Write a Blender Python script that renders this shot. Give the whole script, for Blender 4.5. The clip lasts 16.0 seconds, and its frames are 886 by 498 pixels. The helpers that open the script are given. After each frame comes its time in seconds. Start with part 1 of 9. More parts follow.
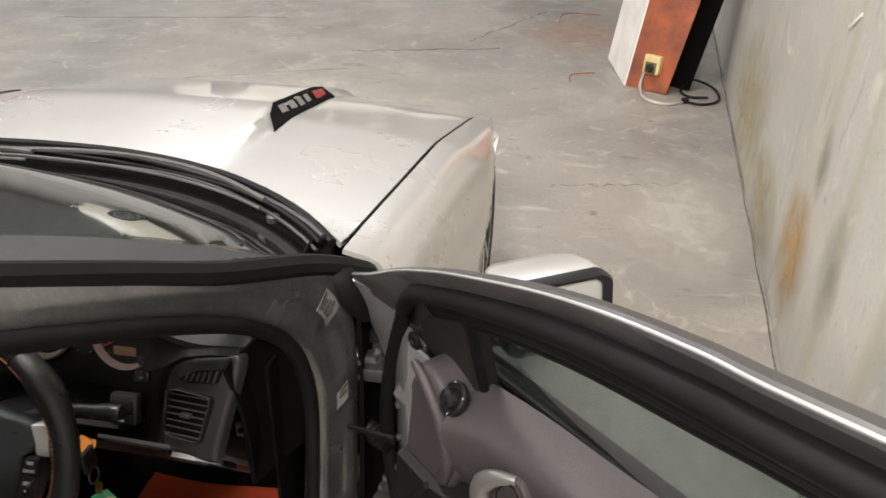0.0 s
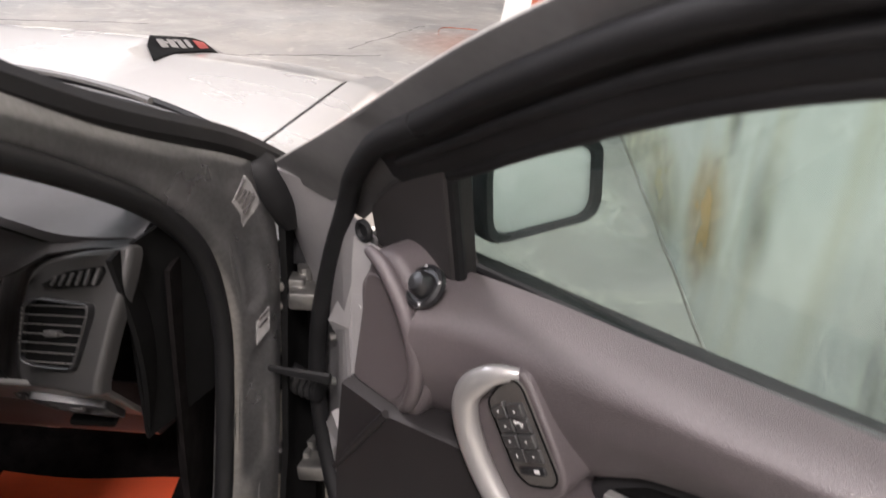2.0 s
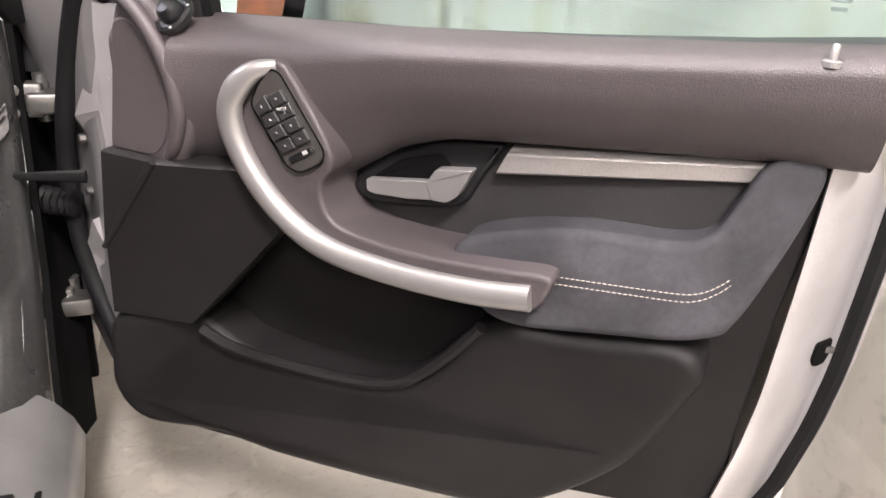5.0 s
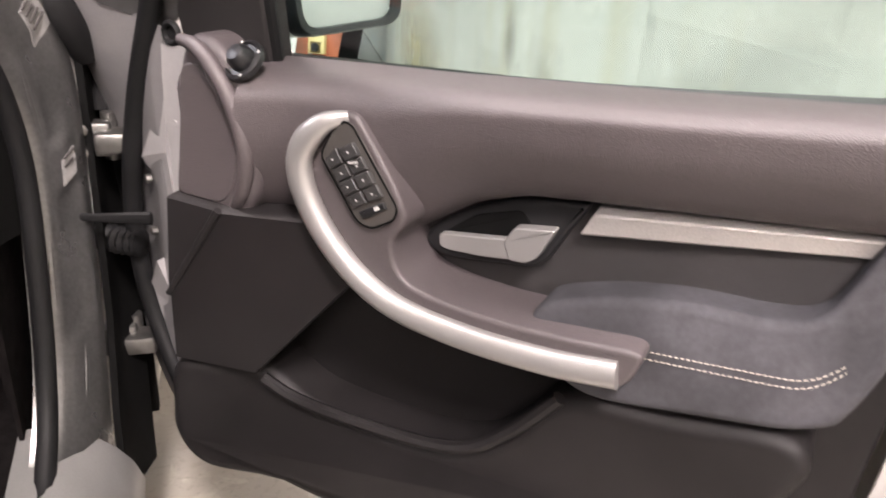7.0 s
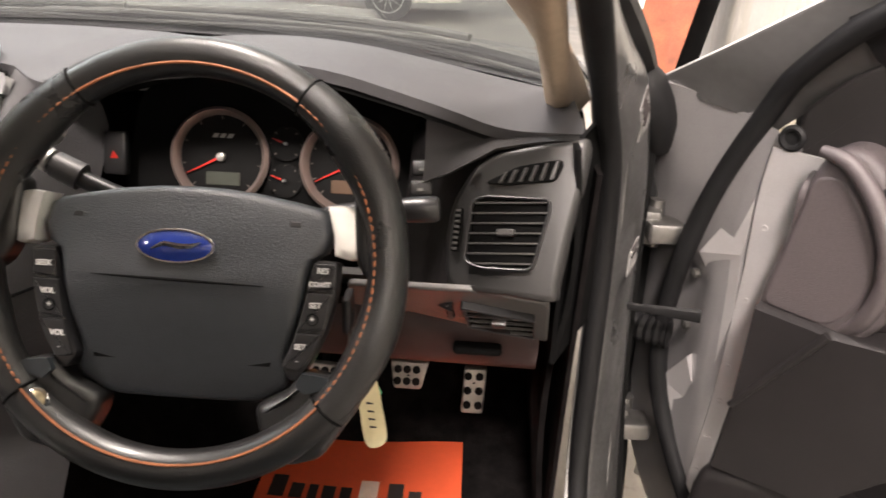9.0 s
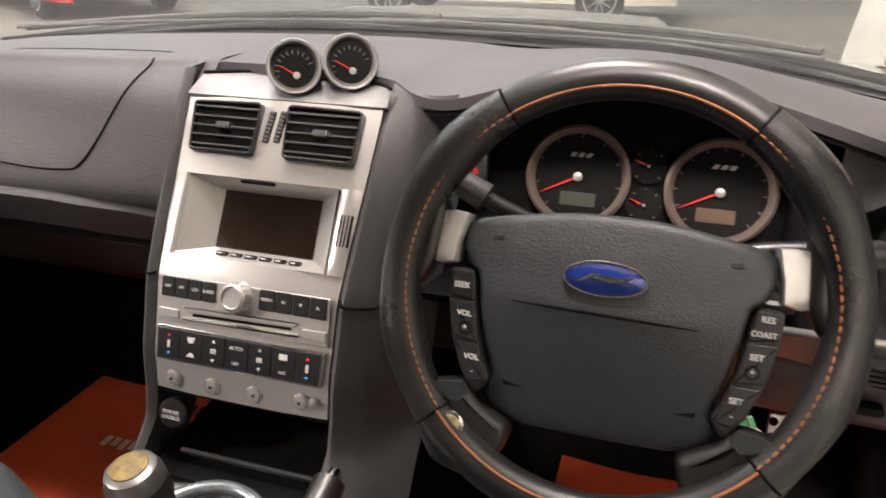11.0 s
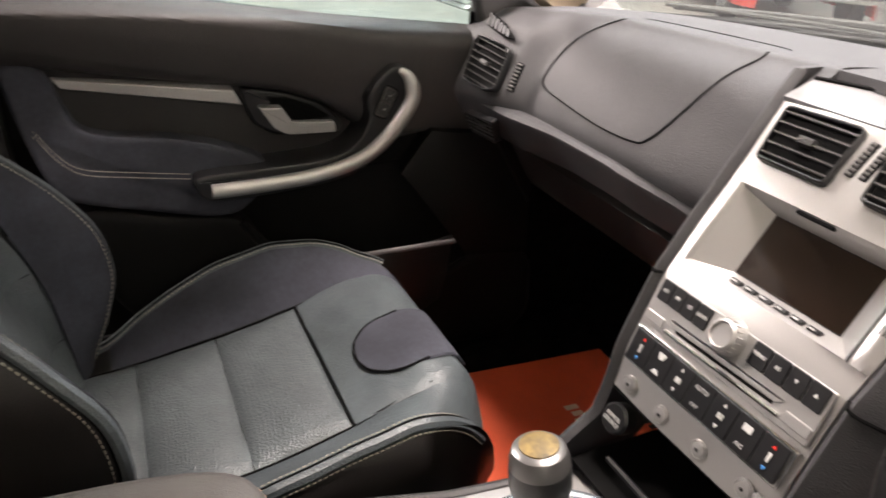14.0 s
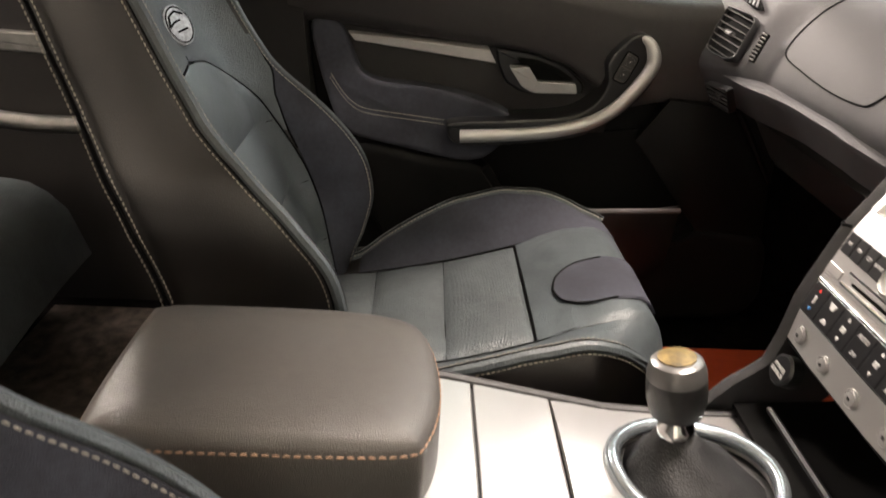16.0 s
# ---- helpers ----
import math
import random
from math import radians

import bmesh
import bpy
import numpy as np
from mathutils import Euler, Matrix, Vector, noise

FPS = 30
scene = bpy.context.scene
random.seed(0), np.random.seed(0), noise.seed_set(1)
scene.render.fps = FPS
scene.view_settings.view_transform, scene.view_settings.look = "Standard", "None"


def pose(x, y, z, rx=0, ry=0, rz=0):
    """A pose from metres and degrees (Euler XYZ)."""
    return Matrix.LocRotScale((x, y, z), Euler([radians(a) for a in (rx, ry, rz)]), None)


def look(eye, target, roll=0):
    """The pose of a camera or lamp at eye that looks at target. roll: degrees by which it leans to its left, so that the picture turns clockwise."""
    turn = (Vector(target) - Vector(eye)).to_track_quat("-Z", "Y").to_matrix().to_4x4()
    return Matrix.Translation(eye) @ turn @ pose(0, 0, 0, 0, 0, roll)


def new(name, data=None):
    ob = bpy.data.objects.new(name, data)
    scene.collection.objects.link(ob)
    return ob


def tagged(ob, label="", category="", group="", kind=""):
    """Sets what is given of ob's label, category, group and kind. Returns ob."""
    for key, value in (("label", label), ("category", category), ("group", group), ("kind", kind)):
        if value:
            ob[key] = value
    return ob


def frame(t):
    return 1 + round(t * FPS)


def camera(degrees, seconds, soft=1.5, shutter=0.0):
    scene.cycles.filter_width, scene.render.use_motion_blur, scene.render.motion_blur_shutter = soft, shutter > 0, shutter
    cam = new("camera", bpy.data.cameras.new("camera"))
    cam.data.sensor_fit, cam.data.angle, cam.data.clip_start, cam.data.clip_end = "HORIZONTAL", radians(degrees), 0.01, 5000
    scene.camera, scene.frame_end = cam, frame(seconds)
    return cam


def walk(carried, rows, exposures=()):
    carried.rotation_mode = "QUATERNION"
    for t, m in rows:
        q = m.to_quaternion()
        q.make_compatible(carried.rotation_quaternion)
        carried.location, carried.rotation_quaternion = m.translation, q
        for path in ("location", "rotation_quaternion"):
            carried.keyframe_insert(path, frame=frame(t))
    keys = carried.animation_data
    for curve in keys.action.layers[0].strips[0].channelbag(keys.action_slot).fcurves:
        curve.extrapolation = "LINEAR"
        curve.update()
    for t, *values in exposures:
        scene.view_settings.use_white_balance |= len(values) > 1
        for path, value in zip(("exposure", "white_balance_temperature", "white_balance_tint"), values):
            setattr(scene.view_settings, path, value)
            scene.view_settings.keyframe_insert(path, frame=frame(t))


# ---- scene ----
cam = camera(61.98, 16.0, soft=1.6, shutter=0.35)
PATH = [
    (0.0, 1.2039, 0.4540, 1.6117, 60.339, -0.136, 9.961),
    (0.5, 1.2207, 0.4730, 1.5701, 61.231, -0.586, 7.769),
    (1.0, 1.2017, 0.4786, 1.5475, 61.885, -1.257, 6.087),
    (1.5, 1.1650, 0.5038, 1.4590, 62.658, -1.811, 4.377),
    (2.0, 1.0814, 0.5421, 1.3033, 63.607, -3.233, 0.397),
    (2.5, 1.0694, 0.5327, 1.1824, 64.580, -4.312, -4.708),
    (3.0, 1.1209, 0.4517, 1.0827, 66.157, -4.262, -9.842),
    (3.5, 1.1011, 0.3840, 1.0434, 65.913, -4.565, -15.618),
    (4.0, 1.0711, 0.3043, 1.0273, 66.034, -4.310, -20.044),
    (6.5, 1.0393, 0.3309, 1.0231, 65.587, -3.033, -20.693),
    (7.0, 1.0443, 0.3882, 1.0611, 65.686, -3.159, -16.622),
    (7.5, 0.9830, 0.4232, 1.0835, 66.142, -3.384, -11.563),
    (8.0, 0.8487, 0.4909, 1.1206, 66.541, -2.939, -5.722),
    (8.5, 0.7185, 0.5219, 1.1220, 66.373, -2.454, -0.589),
    (9.0, 0.6447, 0.5271, 1.1234, 66.159, -1.953, 3.470),
    (9.5, 0.5873, 0.5249, 1.1252, 65.822, -1.303, 6.768),
    (10.0, 0.5244, 0.5268, 1.1240, 65.513, -0.597, 9.783),
    (10.2, 0.4995, 0.5245, 1.1227, 65.560, -0.285, 11.168),
    (12.5, 0.3947, 0.5827, 1.1373, 66.153, -3.432, 35.301),
    (13.0, 0.3999, 0.5667, 1.1241, 64.562, -4.344, 44.211),
    (13.5, 0.4080, 0.6169, 1.1058, 64.249, -5.180, 54.617),
    (14.0, 0.4091, 0.6533, 1.0894, 64.658, -4.977, 65.865),
    (14.5, 0.4260, 0.6713, 1.0798, 65.630, -4.371, 76.611),
    (15.0, 0.4445, 0.6799, 1.0632, 66.912, -4.028, 83.754),
    (15.5, 0.4868, 0.7050, 1.0639, 66.213, -3.314, 87.940),
    (16.0, 0.5695, 0.7285, 1.0462, 63.995, -2.913, 89.156),
]
LIGHT = [(0.0, -1.0, 6350, 12), (1.0, -0.82, 6250, 14), (1.5, -0.65, 6200, 15), (2.0, -0.25, 6150, 19), (2.5, -0.05, 6200, 20), (3.0, 0.1, 6400, 23), (3.5, 0.3, 6400, 22), (4.0, 0.25, 6200, 19), (7.0, 0.35, 6400, 22), (7.5, 0.4, 6500, 23), (8.5, 0.5, 6550, 21), (9.5, 0.4, 6700, 17),
         (12.5, 0.25, 6600, 21), (13.5, 0.4, 6600, 20), (14.5, 0.72, 6500, 20), (15.5, 0.78, 6800, 20), (16.0, 0.62, 6900, 18)]
walk(cam, [(t, pose(*row)) for t, *row in PATH], LIGHT)

# ---- world and lamps ----
world = bpy.data.worlds.new("hall_sky")
scene.world = world
world.use_nodes = True
world.node_tree.nodes["Background"].inputs[0].default_value = (0.9, 0.95, 1.0, 1)
world.node_tree.nodes["Background"].inputs[1].default_value = 0.25
scene.view_settings.exposure = 0.0


def area_lamp(name, at, to, sx, sy, watts, colour):
    d = bpy.data.lights.new(name, "AREA")
    d.shape, d.size, d.size_y, d.energy, d.color = "RECTANGLE", sx, sy, watts, colour
    ob = new(name, d)
    ob.matrix_world = look(at, to)
    return ob


WARM = (1.0, 0.93, 0.84)
COOL = (0.93, 0.97, 1.0)

# ---- materials ----
MATS = {}


def mat(name, colour, rough=0.5, metal=0.0, var=0.15, scale=6.0, fine=0.06, fscale=90.0, bump=0.0, bscale=600.0, cells=False,
        coat=0.0, rvar=0.1, second=None, spec=0.5, glow=None, crease=0.0, cscale=28.0):
    """A surface with colour that varies at two scales, varied gloss and fine relief."""
    if name in MATS:
        return MATS[name]
    m = MATS[name] = bpy.data.materials.new(name)
    m.use_nodes = True
    nt = m.node_tree
    N, L = nt.nodes, nt.links
    b = N["Principled BSDF"]
    co = N.new("ShaderNodeTexCoord")
    big = N.new("ShaderNodeTexNoise")
    big.inputs["Scale"].default_value, big.inputs["Detail"].default_value = scale, 6
    small = N.new("ShaderNodeTexNoise")
    small.inputs["Scale"].default_value, small.inputs["Detail"].default_value = fscale, 3
    L.new(co.outputs["Object"], big.inputs["Vector"])
    L.new(co.outputs["Object"], small.inputs["Vector"])
    c2 = second or [c * (1 - 2 * var) for c in colour]
    c1 = [min(1, c * (1 + var)) for c in colour]
    ramp = N.new("ShaderNodeMix")
    ramp.data_type = "RGBA"
    ramp.inputs["A"].default_value, ramp.inputs["B"].default_value = (*c1, 1), (*c2, 1)
    st = N.new("ShaderNodeMapRange")
    st.inputs["From Min"].default_value, st.inputs["From Max"].default_value = 0.32, 0.68
    L.new(big.outputs["Fac"], st.inputs["Value"])
    L.new(st.outputs["Result"], ramp.inputs["Factor"])
    fm = N.new("ShaderNodeMix")
    fm.data_type, fm.blend_type = "RGBA", "MULTIPLY"
    fr = N.new("ShaderNodeMapRange")
    fr.inputs["To Min"].default_value, fr.inputs["To Max"].default_value = 1 - 2 * fine, 1 + 2 * fine
    L.new(small.outputs["Fac"], fr.inputs["Value"])
    fm.inputs["Factor"].default_value = 1.0
    L.new(ramp.outputs["Result"], fm.inputs["A"])
    L.new(fr.outputs["Result"], fm.inputs["B"])
    L.new(fm.outputs["Result"], b.inputs["Base Color"])
    rr = N.new("ShaderNodeMapRange")
    rr.inputs["To Min"].default_value, rr.inputs["To Max"].default_value = max(0.02, rough - rvar), min(1, rough + rvar)
    L.new(big.outputs["Fac"], rr.inputs["Value"])
    L.new(rr.outputs["Result"], b.inputs["Roughness"])
    b.inputs["Metallic"].default_value = metal
    b.inputs["Coat Weight"].default_value = coat
    b.inputs["Coat Roughness"].default_value = 0.06
    b.inputs["Specular IOR Level"].default_value = spec
    if bump:
        tex = N.new("ShaderNodeTexVoronoi" if cells else "ShaderNodeTexNoise")
        tex.inputs["Scale"].default_value = bscale
        L.new(co.outputs["Object"], tex.inputs["Vector"])
        bp = N.new("ShaderNodeBump")
        bp.inputs["Strength"].default_value, bp.inputs["Distance"].default_value = bump, 0.001
        L.new(tex.outputs["Distance" if cells else "Fac"], bp.inputs["Height"])
        if crease:
            fold = N.new("ShaderNodeTexNoise")
            fold.inputs["Scale"].default_value, fold.inputs["Detail"].default_value, fold.inputs["Distortion"].default_value = cscale, 3, 0.7
            L.new(co.outputs["Object"], fold.inputs["Vector"])
            b2 = N.new("ShaderNodeBump")
            b2.inputs["Strength"].default_value, b2.inputs["Distance"].default_value = crease, 0.012
            L.new(fold.outputs["Fac"], b2.inputs["Height"])
            L.new(b2.outputs["Normal"], bp.inputs["Normal"])
        L.new(bp.outputs["Normal"], b.inputs["Normal"])
    if glow:
        b.inputs["Emission Color"].default_value = (*glow[:3], 1)
        b.inputs["Emission Strength"].default_value = glow[3]
    return m


def glass_mat(name, colour, rough=0.0, gloss=(3.2, 0.85, 0.045)):
    m = MATS[name] = bpy.data.materials.new(name)
    m.use_nodes = True
    nt = m.node_tree
    out = nt.nodes["Material Output"]
    nt.nodes.remove(nt.nodes["Principled BSDF"])
    a, g, mx, fr = (nt.nodes.new(k) for k in ("ShaderNodeBsdfTransparent", "ShaderNodeBsdfGlossy", "ShaderNodeMixShader", "ShaderNodeLayerWeight"))
    pw, ad = nt.nodes.new("ShaderNodeMath"), nt.nodes.new("ShaderNodeMath")
    pw.operation, ad.operation = "POWER", "MULTIPLY_ADD"
    pw.inputs[1].default_value = gloss[0]
    ad.inputs[1].default_value, ad.inputs[2].default_value = gloss[1:]
    nt.links.new(fr.outputs["Facing"], pw.inputs[0])
    nt.links.new(pw.outputs[0], ad.inputs[0])
    a.inputs["Color"].default_value = (*colour, 1)
    g.inputs["Roughness"].default_value = rough
    fr.inputs["Blend"].default_value = 0.5
    nt.links.new(ad.outputs[0], mx.inputs[0])
    nt.links.new(a.outputs[0], mx.inputs[1])
    nt.links.new(g.outputs[0], mx.inputs[2])
    nt.links.new(mx.outputs[0], out.inputs["Surface"])
    return m


def add_ribs(m, pitch, depth):
    """Fine raised lines, parallel to the seat's cross seams, under the grain of a leather."""
    nt = m.node_tree
    N, L = nt.nodes, nt.links
    co, sx, di, mu, si = N.new("ShaderNodeTexCoord"), N.new("ShaderNodeSeparateXYZ"), N.new("ShaderNodeMath"), N.new("ShaderNodeMath"), N.new("ShaderNodeMath")
    di.operation, mu.operation, si.operation = "SUBTRACT", "MULTIPLY", "SINE"
    L.new(co.outputs["Object"], sx.inputs[0])
    L.new(sx.outputs["Z"], di.inputs[0])
    L.new(sx.outputs["Y"], di.inputs[1])
    L.new(di.outputs[0], mu.inputs[0])
    mu.inputs[1].default_value = 2 * math.pi / pitch
    L.new(mu.outputs[0], si.inputs[0])
    bp = N.new("ShaderNodeBump")
    bp.inputs["Strength"].default_value, bp.inputs["Distance"].default_value = 0.8, depth
    L.new(si.outputs[0], bp.inputs["Height"])
    first = next(n for n in N if n.type == "BUMP" and n != bp and not n.inputs["Normal"].is_linked)
    L.new(bp.outputs["Normal"], first.inputs["Normal"])


paint = mat("silver_paint", (0.70, 0.69, 0.67), 0.28, 0.45, var=0.03, scale=3, fine=0.05, fscale=900, coat=0.9, rvar=0.03)
# darker copies of the silver paint, for faces in the shade of the body
jamb_paint = mat("shaded_silver_jamb_paint", (0.22, 0.219, 0.218), 0.30, 0.85, var=0.10, scale=14, fine=0.12, fscale=160)
frame_paint = mat("shaded_silver_frame_paint", (0.12, 0.118, 0.117), 0.40, 0.5, var=0.08, scale=9)
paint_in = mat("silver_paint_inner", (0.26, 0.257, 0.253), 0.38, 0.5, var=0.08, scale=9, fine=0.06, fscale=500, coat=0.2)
white_paint = mat("cream_paint", (0.72, 0.69, 0.60), 0.3, 0, var=0.04, coat=0.5)
blue_paint = mat("blue_paint", (0.03, 0.14, 0.42), 0.25, 0, var=0.05, coat=0.7)
grey_paint = mat("grey_blue_paint", (0.22, 0.27, 0.32), 0.25, 0.2, var=0.05, coat=0.7)
red_paint = mat("red_paint", (0.55, 0.04, 0.02), 0.25, 0, var=0.05, coat=0.7)
vinyl = mat("dark_taupe_vinyl", (0.072, 0.061, 0.063), 0.44, 0, var=0.06, scale=5, bump=0.45, bscale=700, cells=True, rvar=0.06, spec=0.5, fine=0.1, fscale=300)
vinyl_low = mat("dark_moulded_plastic", (0.0135, 0.0122, 0.0125), 0.42, 0, var=0.12, scale=7, bump=0.35, bscale=1100, cells=True, spec=0.22)
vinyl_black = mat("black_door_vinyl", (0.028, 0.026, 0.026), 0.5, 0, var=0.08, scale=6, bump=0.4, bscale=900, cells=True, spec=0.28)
# vinyl and vinyl_low again, darkened for the dimmer passenger side
vinyl_upper = mat("shaded_upper_door_vinyl", (0.040, 0.036, 0.036), 0.46, 0, var=0.06, scale=5, bump=0.45, bscale=700, cells=True, rvar=0.06, spec=0.4)
plastic_low = mat("shaded_lower_door_plastic", (0.006, 0.0055, 0.0055), 0.55, 0, var=0.1, scale=7, bump=0.3, bscale=1100, cells=True, spec=0.12)
dash_skin = mat("charcoal_dash_skin", (0.048, 0.047, 0.0495), 0.52, 0, var=0.05, scale=5, bump=0.45, bscale=700, cells=True, rvar=0.05, spec=0.38)
dash_side = mat("graphite_dash_plastic", (0.036, 0.035, 0.035), 0.45, 0.1, var=0.05, scale=6, bump=0.3, bscale=900, cells=True)
grey_trim = mat("graphite_silver_trim", (0.055, 0.0535, 0.053), 0.42, 0.25, var=0.04, scale=8, fine=0.06, fscale=1200)
panel_grey = mat("dark_graphite_panel", (0.028, 0.0275, 0.027), 0.42, 0.15, var=0.04, scale=8, fine=0.06, fscale=1200)
slat_grey = mat("satin_grey_slat", (0.11, 0.107, 0.104), 0.38, 0.35, var=0.04, scale=8)
silver_trim = mat("satin_silver_trim", (0.43, 0.42, 0.41), 0.36, 0.65, var=0.03, scale=8, fine=0.04, fscale=1500)
strip_silver = mat("patterned_silver_trim", (0.55, 0.53, 0.515), 0.36, 0.65, var=0.03, scale=8, fine=0.12, fscale=500, bump=0.4, bscale=800, cells=True)
black_plastic = mat("black_plastic", (0.012, 0.012, 0.013), 0.35, 0, var=0.1, scale=20)
black_matt = mat("black_matt_plastic", (0.005, 0.005, 0.005), 0.85, 0, var=0.1, scale=15, spec=0.06)
rubber = mat("black_rubber", (0.008, 0.008, 0.0085), 0.6, 0, var=0.15, scale=12, bump=0.15, bscale=300, spec=0.22)
leather = mat("black_green_leather", (0.064, 0.076, 0.081), 0.40, 0, var=0.12, scale=9, fine=0.08, fscale=60, bump=0.6, bscale=420, cells=True, rvar=0.08, crease=0.25, cscale=13, spec=0.6)
leather_rib = mat("perforated_black_leather", (0.070, 0.081, 0.084), 0.40, 0, var=0.1, scale=10, fine=0.12, fscale=220, bump=0.8, bscale=360, cells=True, crease=0.2, cscale=12, spec=0.6)
add_ribs(leather_rib, 0.0032, 0.00012)
leather_side = mat("black_side_leather", (0.012, 0.0102, 0.0092), 0.32, 0, var=0.1, scale=6, bump=0.18, bscale=600, cells=True, rvar=0.05)
suede = mat("indigo_suede", (0.038, 0.040, 0.053), 0.9, 0, var=0.2, scale=9, fine=0.15, fscale=140, bump=0.4, bscale=900)
suede_door = mat("grey_suede", (0.046, 0.045, 0.051), 0.85, 0, var=0.22, scale=12, fine=0.15, fscale=140, bump=0.4, bscale=900)
mesh_cloth = mat("woven_carbon_cloth", (0.028, 0.025, 0.0255), 0.5, 0, var=0.1, fine=0.3, fscale=900, bump=0.8, bscale=1500, cells=True, spec=0.4)
arm_skin = mat("grey_armrest_vinyl", (0.062, 0.057, 0.053), 0.38, 0, var=0.05, bump=0.35, bscale=800, cells=True)
wheel_leather = mat("black_wheel_leather", (0.010, 0.010, 0.010), 0.36, 0, var=0.2, scale=20, bump=0.15, bscale=900, cells=True, coat=0.15)
wheel_grip = mat("perforated_wheel_leather", (0.014, 0.014, 0.014), 0.30, 0, var=0.2, scale=20, bump=0.3, bscale=900, cells=True)
airbag_skin = mat("black_airbag_skin", (0.034, 0.038, 0.043), 0.36, 0, var=0.06, scale=8, bump=0.35, bscale=750, cells=True, rvar=0.04)
paint_end = mat("silver_paint_shut_face", (0.56, 0.545, 0.545), 0.36, 0.55, var=0.06, scale=9, fine=0.05, fscale=500, coat=0.2)
thread_light = mat("pale_thread", (0.42, 0.38, 0.32), 0.8, 0, var=0.1)
# darker copy of the shut-face silver, for the shaded hinge end of the door
paint_hinge = mat("shaded_silver_hinge_face", (0.35, 0.34, 0.343), 0.34, 0.65, var=0.06, scale=9, fine=0.05, fscale=500, coat=0.1)
thread_orange = mat("orange_thread", (0.25, 0.085, 0.03), 0.7, 0, var=0.2, scale=40)
carpet = mat("black_carpet", (0.007, 0.006, 0.006), 0.95, 0, var=0.3, scale=40, fine=0.3, fscale=400, bump=1.0, bscale=500, spec=0.05)
carpet_tan = mat("dusty_carpet", (0.07, 0.055, 0.045), 0.95, 0, var=0.3, scale=40, fine=0.3, fscale=400, bump=1.0, bscale=500)
paper = mat("orange_mat_paper", (0.62, 0.085, 0.028), 0.6, 0, var=0.05, scale=7, fine=0.03)
ink = mat("black_ink", (0.02, 0.015, 0.015), 0.6, 0)
pale_ink = mat("pale_ink", (0.75, 0.60, 0.52), 0.6, 0)
beige = mat("beige_trim_cloth", (0.50, 0.39, 0.28), 0.8, 0, var=0.05, scale=8, bump=0.3, bscale=900)
chrome = mat("chrome", (0.75, 0.74, 0.72), 0.15, 1.0, var=0.03)
steel = mat("zinc_steel", (0.24, 0.235, 0.225), 0.38, 0.9, var=0.15, scale=30)
pedal_metal = mat("brushed_pedal_alloy", (0.62, 0.58, 0.54), 0.35, 0.8, var=0.08, scale=40)
gold = mat("worn_gold_badge", (0.17, 0.115, 0.035), 0.5, 0.3, var=0.35, scale=90)
white_plastic = mat("white_marking", (0.55, 0.55, 0.54), 0.5)
red_plastic = mat("red_marking", (0.65, 0.03, 0.02), 0.4)
blue_plastic = mat("light_blue_marking", (0.05, 0.25, 0.6), 0.4)
blue_enamel = mat("blue_enamel", (0.012, 0.03, 0.20), 0.2, 0.1, coat=0.8)
screen_mat = mat("dark_screen_glass", (0.012, 0.007, 0.005), 0.12, 0, var=0.2, scale=30, coat=0.6)
dial_face = mat("black_dial_face", (0.006, 0.006, 0.006), 0.6, spec=0.1)
lcd = mat("grey_green_lcd", (0.05, 0.055, 0.045), 0.3)
amber_lcd = mat("lit_amber_display", (0.07, 0.042, 0.025), 0.4, glow=(1.0, 0.45, 0.18, 0.025))
amber_ring = mat("lit_amber_ring", (0.35, 0.12, 0.03), 0.4, glow=(1.0, 0.33, 0.06, 1.0))
tag_yellow = mat("cream_card_tag", (0.75, 0.66, 0.40), 0.6)
tag_green = mat("green_plastic_tag", (0.08, 0.50, 0.25), 0.4)
sticker = mat("pale_label", (0.24, 0.235, 0.23), 0.5, var=0.1, scale=60)
mirror_mat = mat("mirror_silver", (0.86, 0.90, 0.90), 0.02, 1.0, var=0.0, fine=0.0, rvar=0.0)
tint_glass = glass_mat("tinted_glass", (0.70, 0.80, 0.785))
screen_glass = glass_mat("windscreen_glass", (0.90, 0.94, 0.91), 0.0, (2.2, 0.9, 0.05))
rust_steel = mat("rust_red_steel", (0.30, 0.075, 0.03), 0.55, 0, var=0.35, scale=5, fine=0.15, second=(0.16, 0.05, 0.025))
white_board = mat("chalky_white_board", (0.72, 0.69, 0.64), 0.6, 0, var=0.06, scale=5)
cream_box = mat("cream_switch_plastic", (0.60, 0.48, 0.22), 0.5, var=0.1)
alloy = mat("wheel_alloy", (0.62, 0.61, 0.60), 0.35, 0.8, var=0.06)
tyre_mat = mat("tyre_rubber", (0.02, 0.02, 0.02), 0.75, 0, var=0.2, scale=20)
hall_white = mat("hall_cladding", (0.46, 0.45, 0.43), 0.7, 0, var=0.05, scale=1.5)
lamp_glow = mat("lit_lamp_panel", (0.9, 0.9, 0.9), 0.5, glow=(1.0, 0.95, 0.88, 14.0))


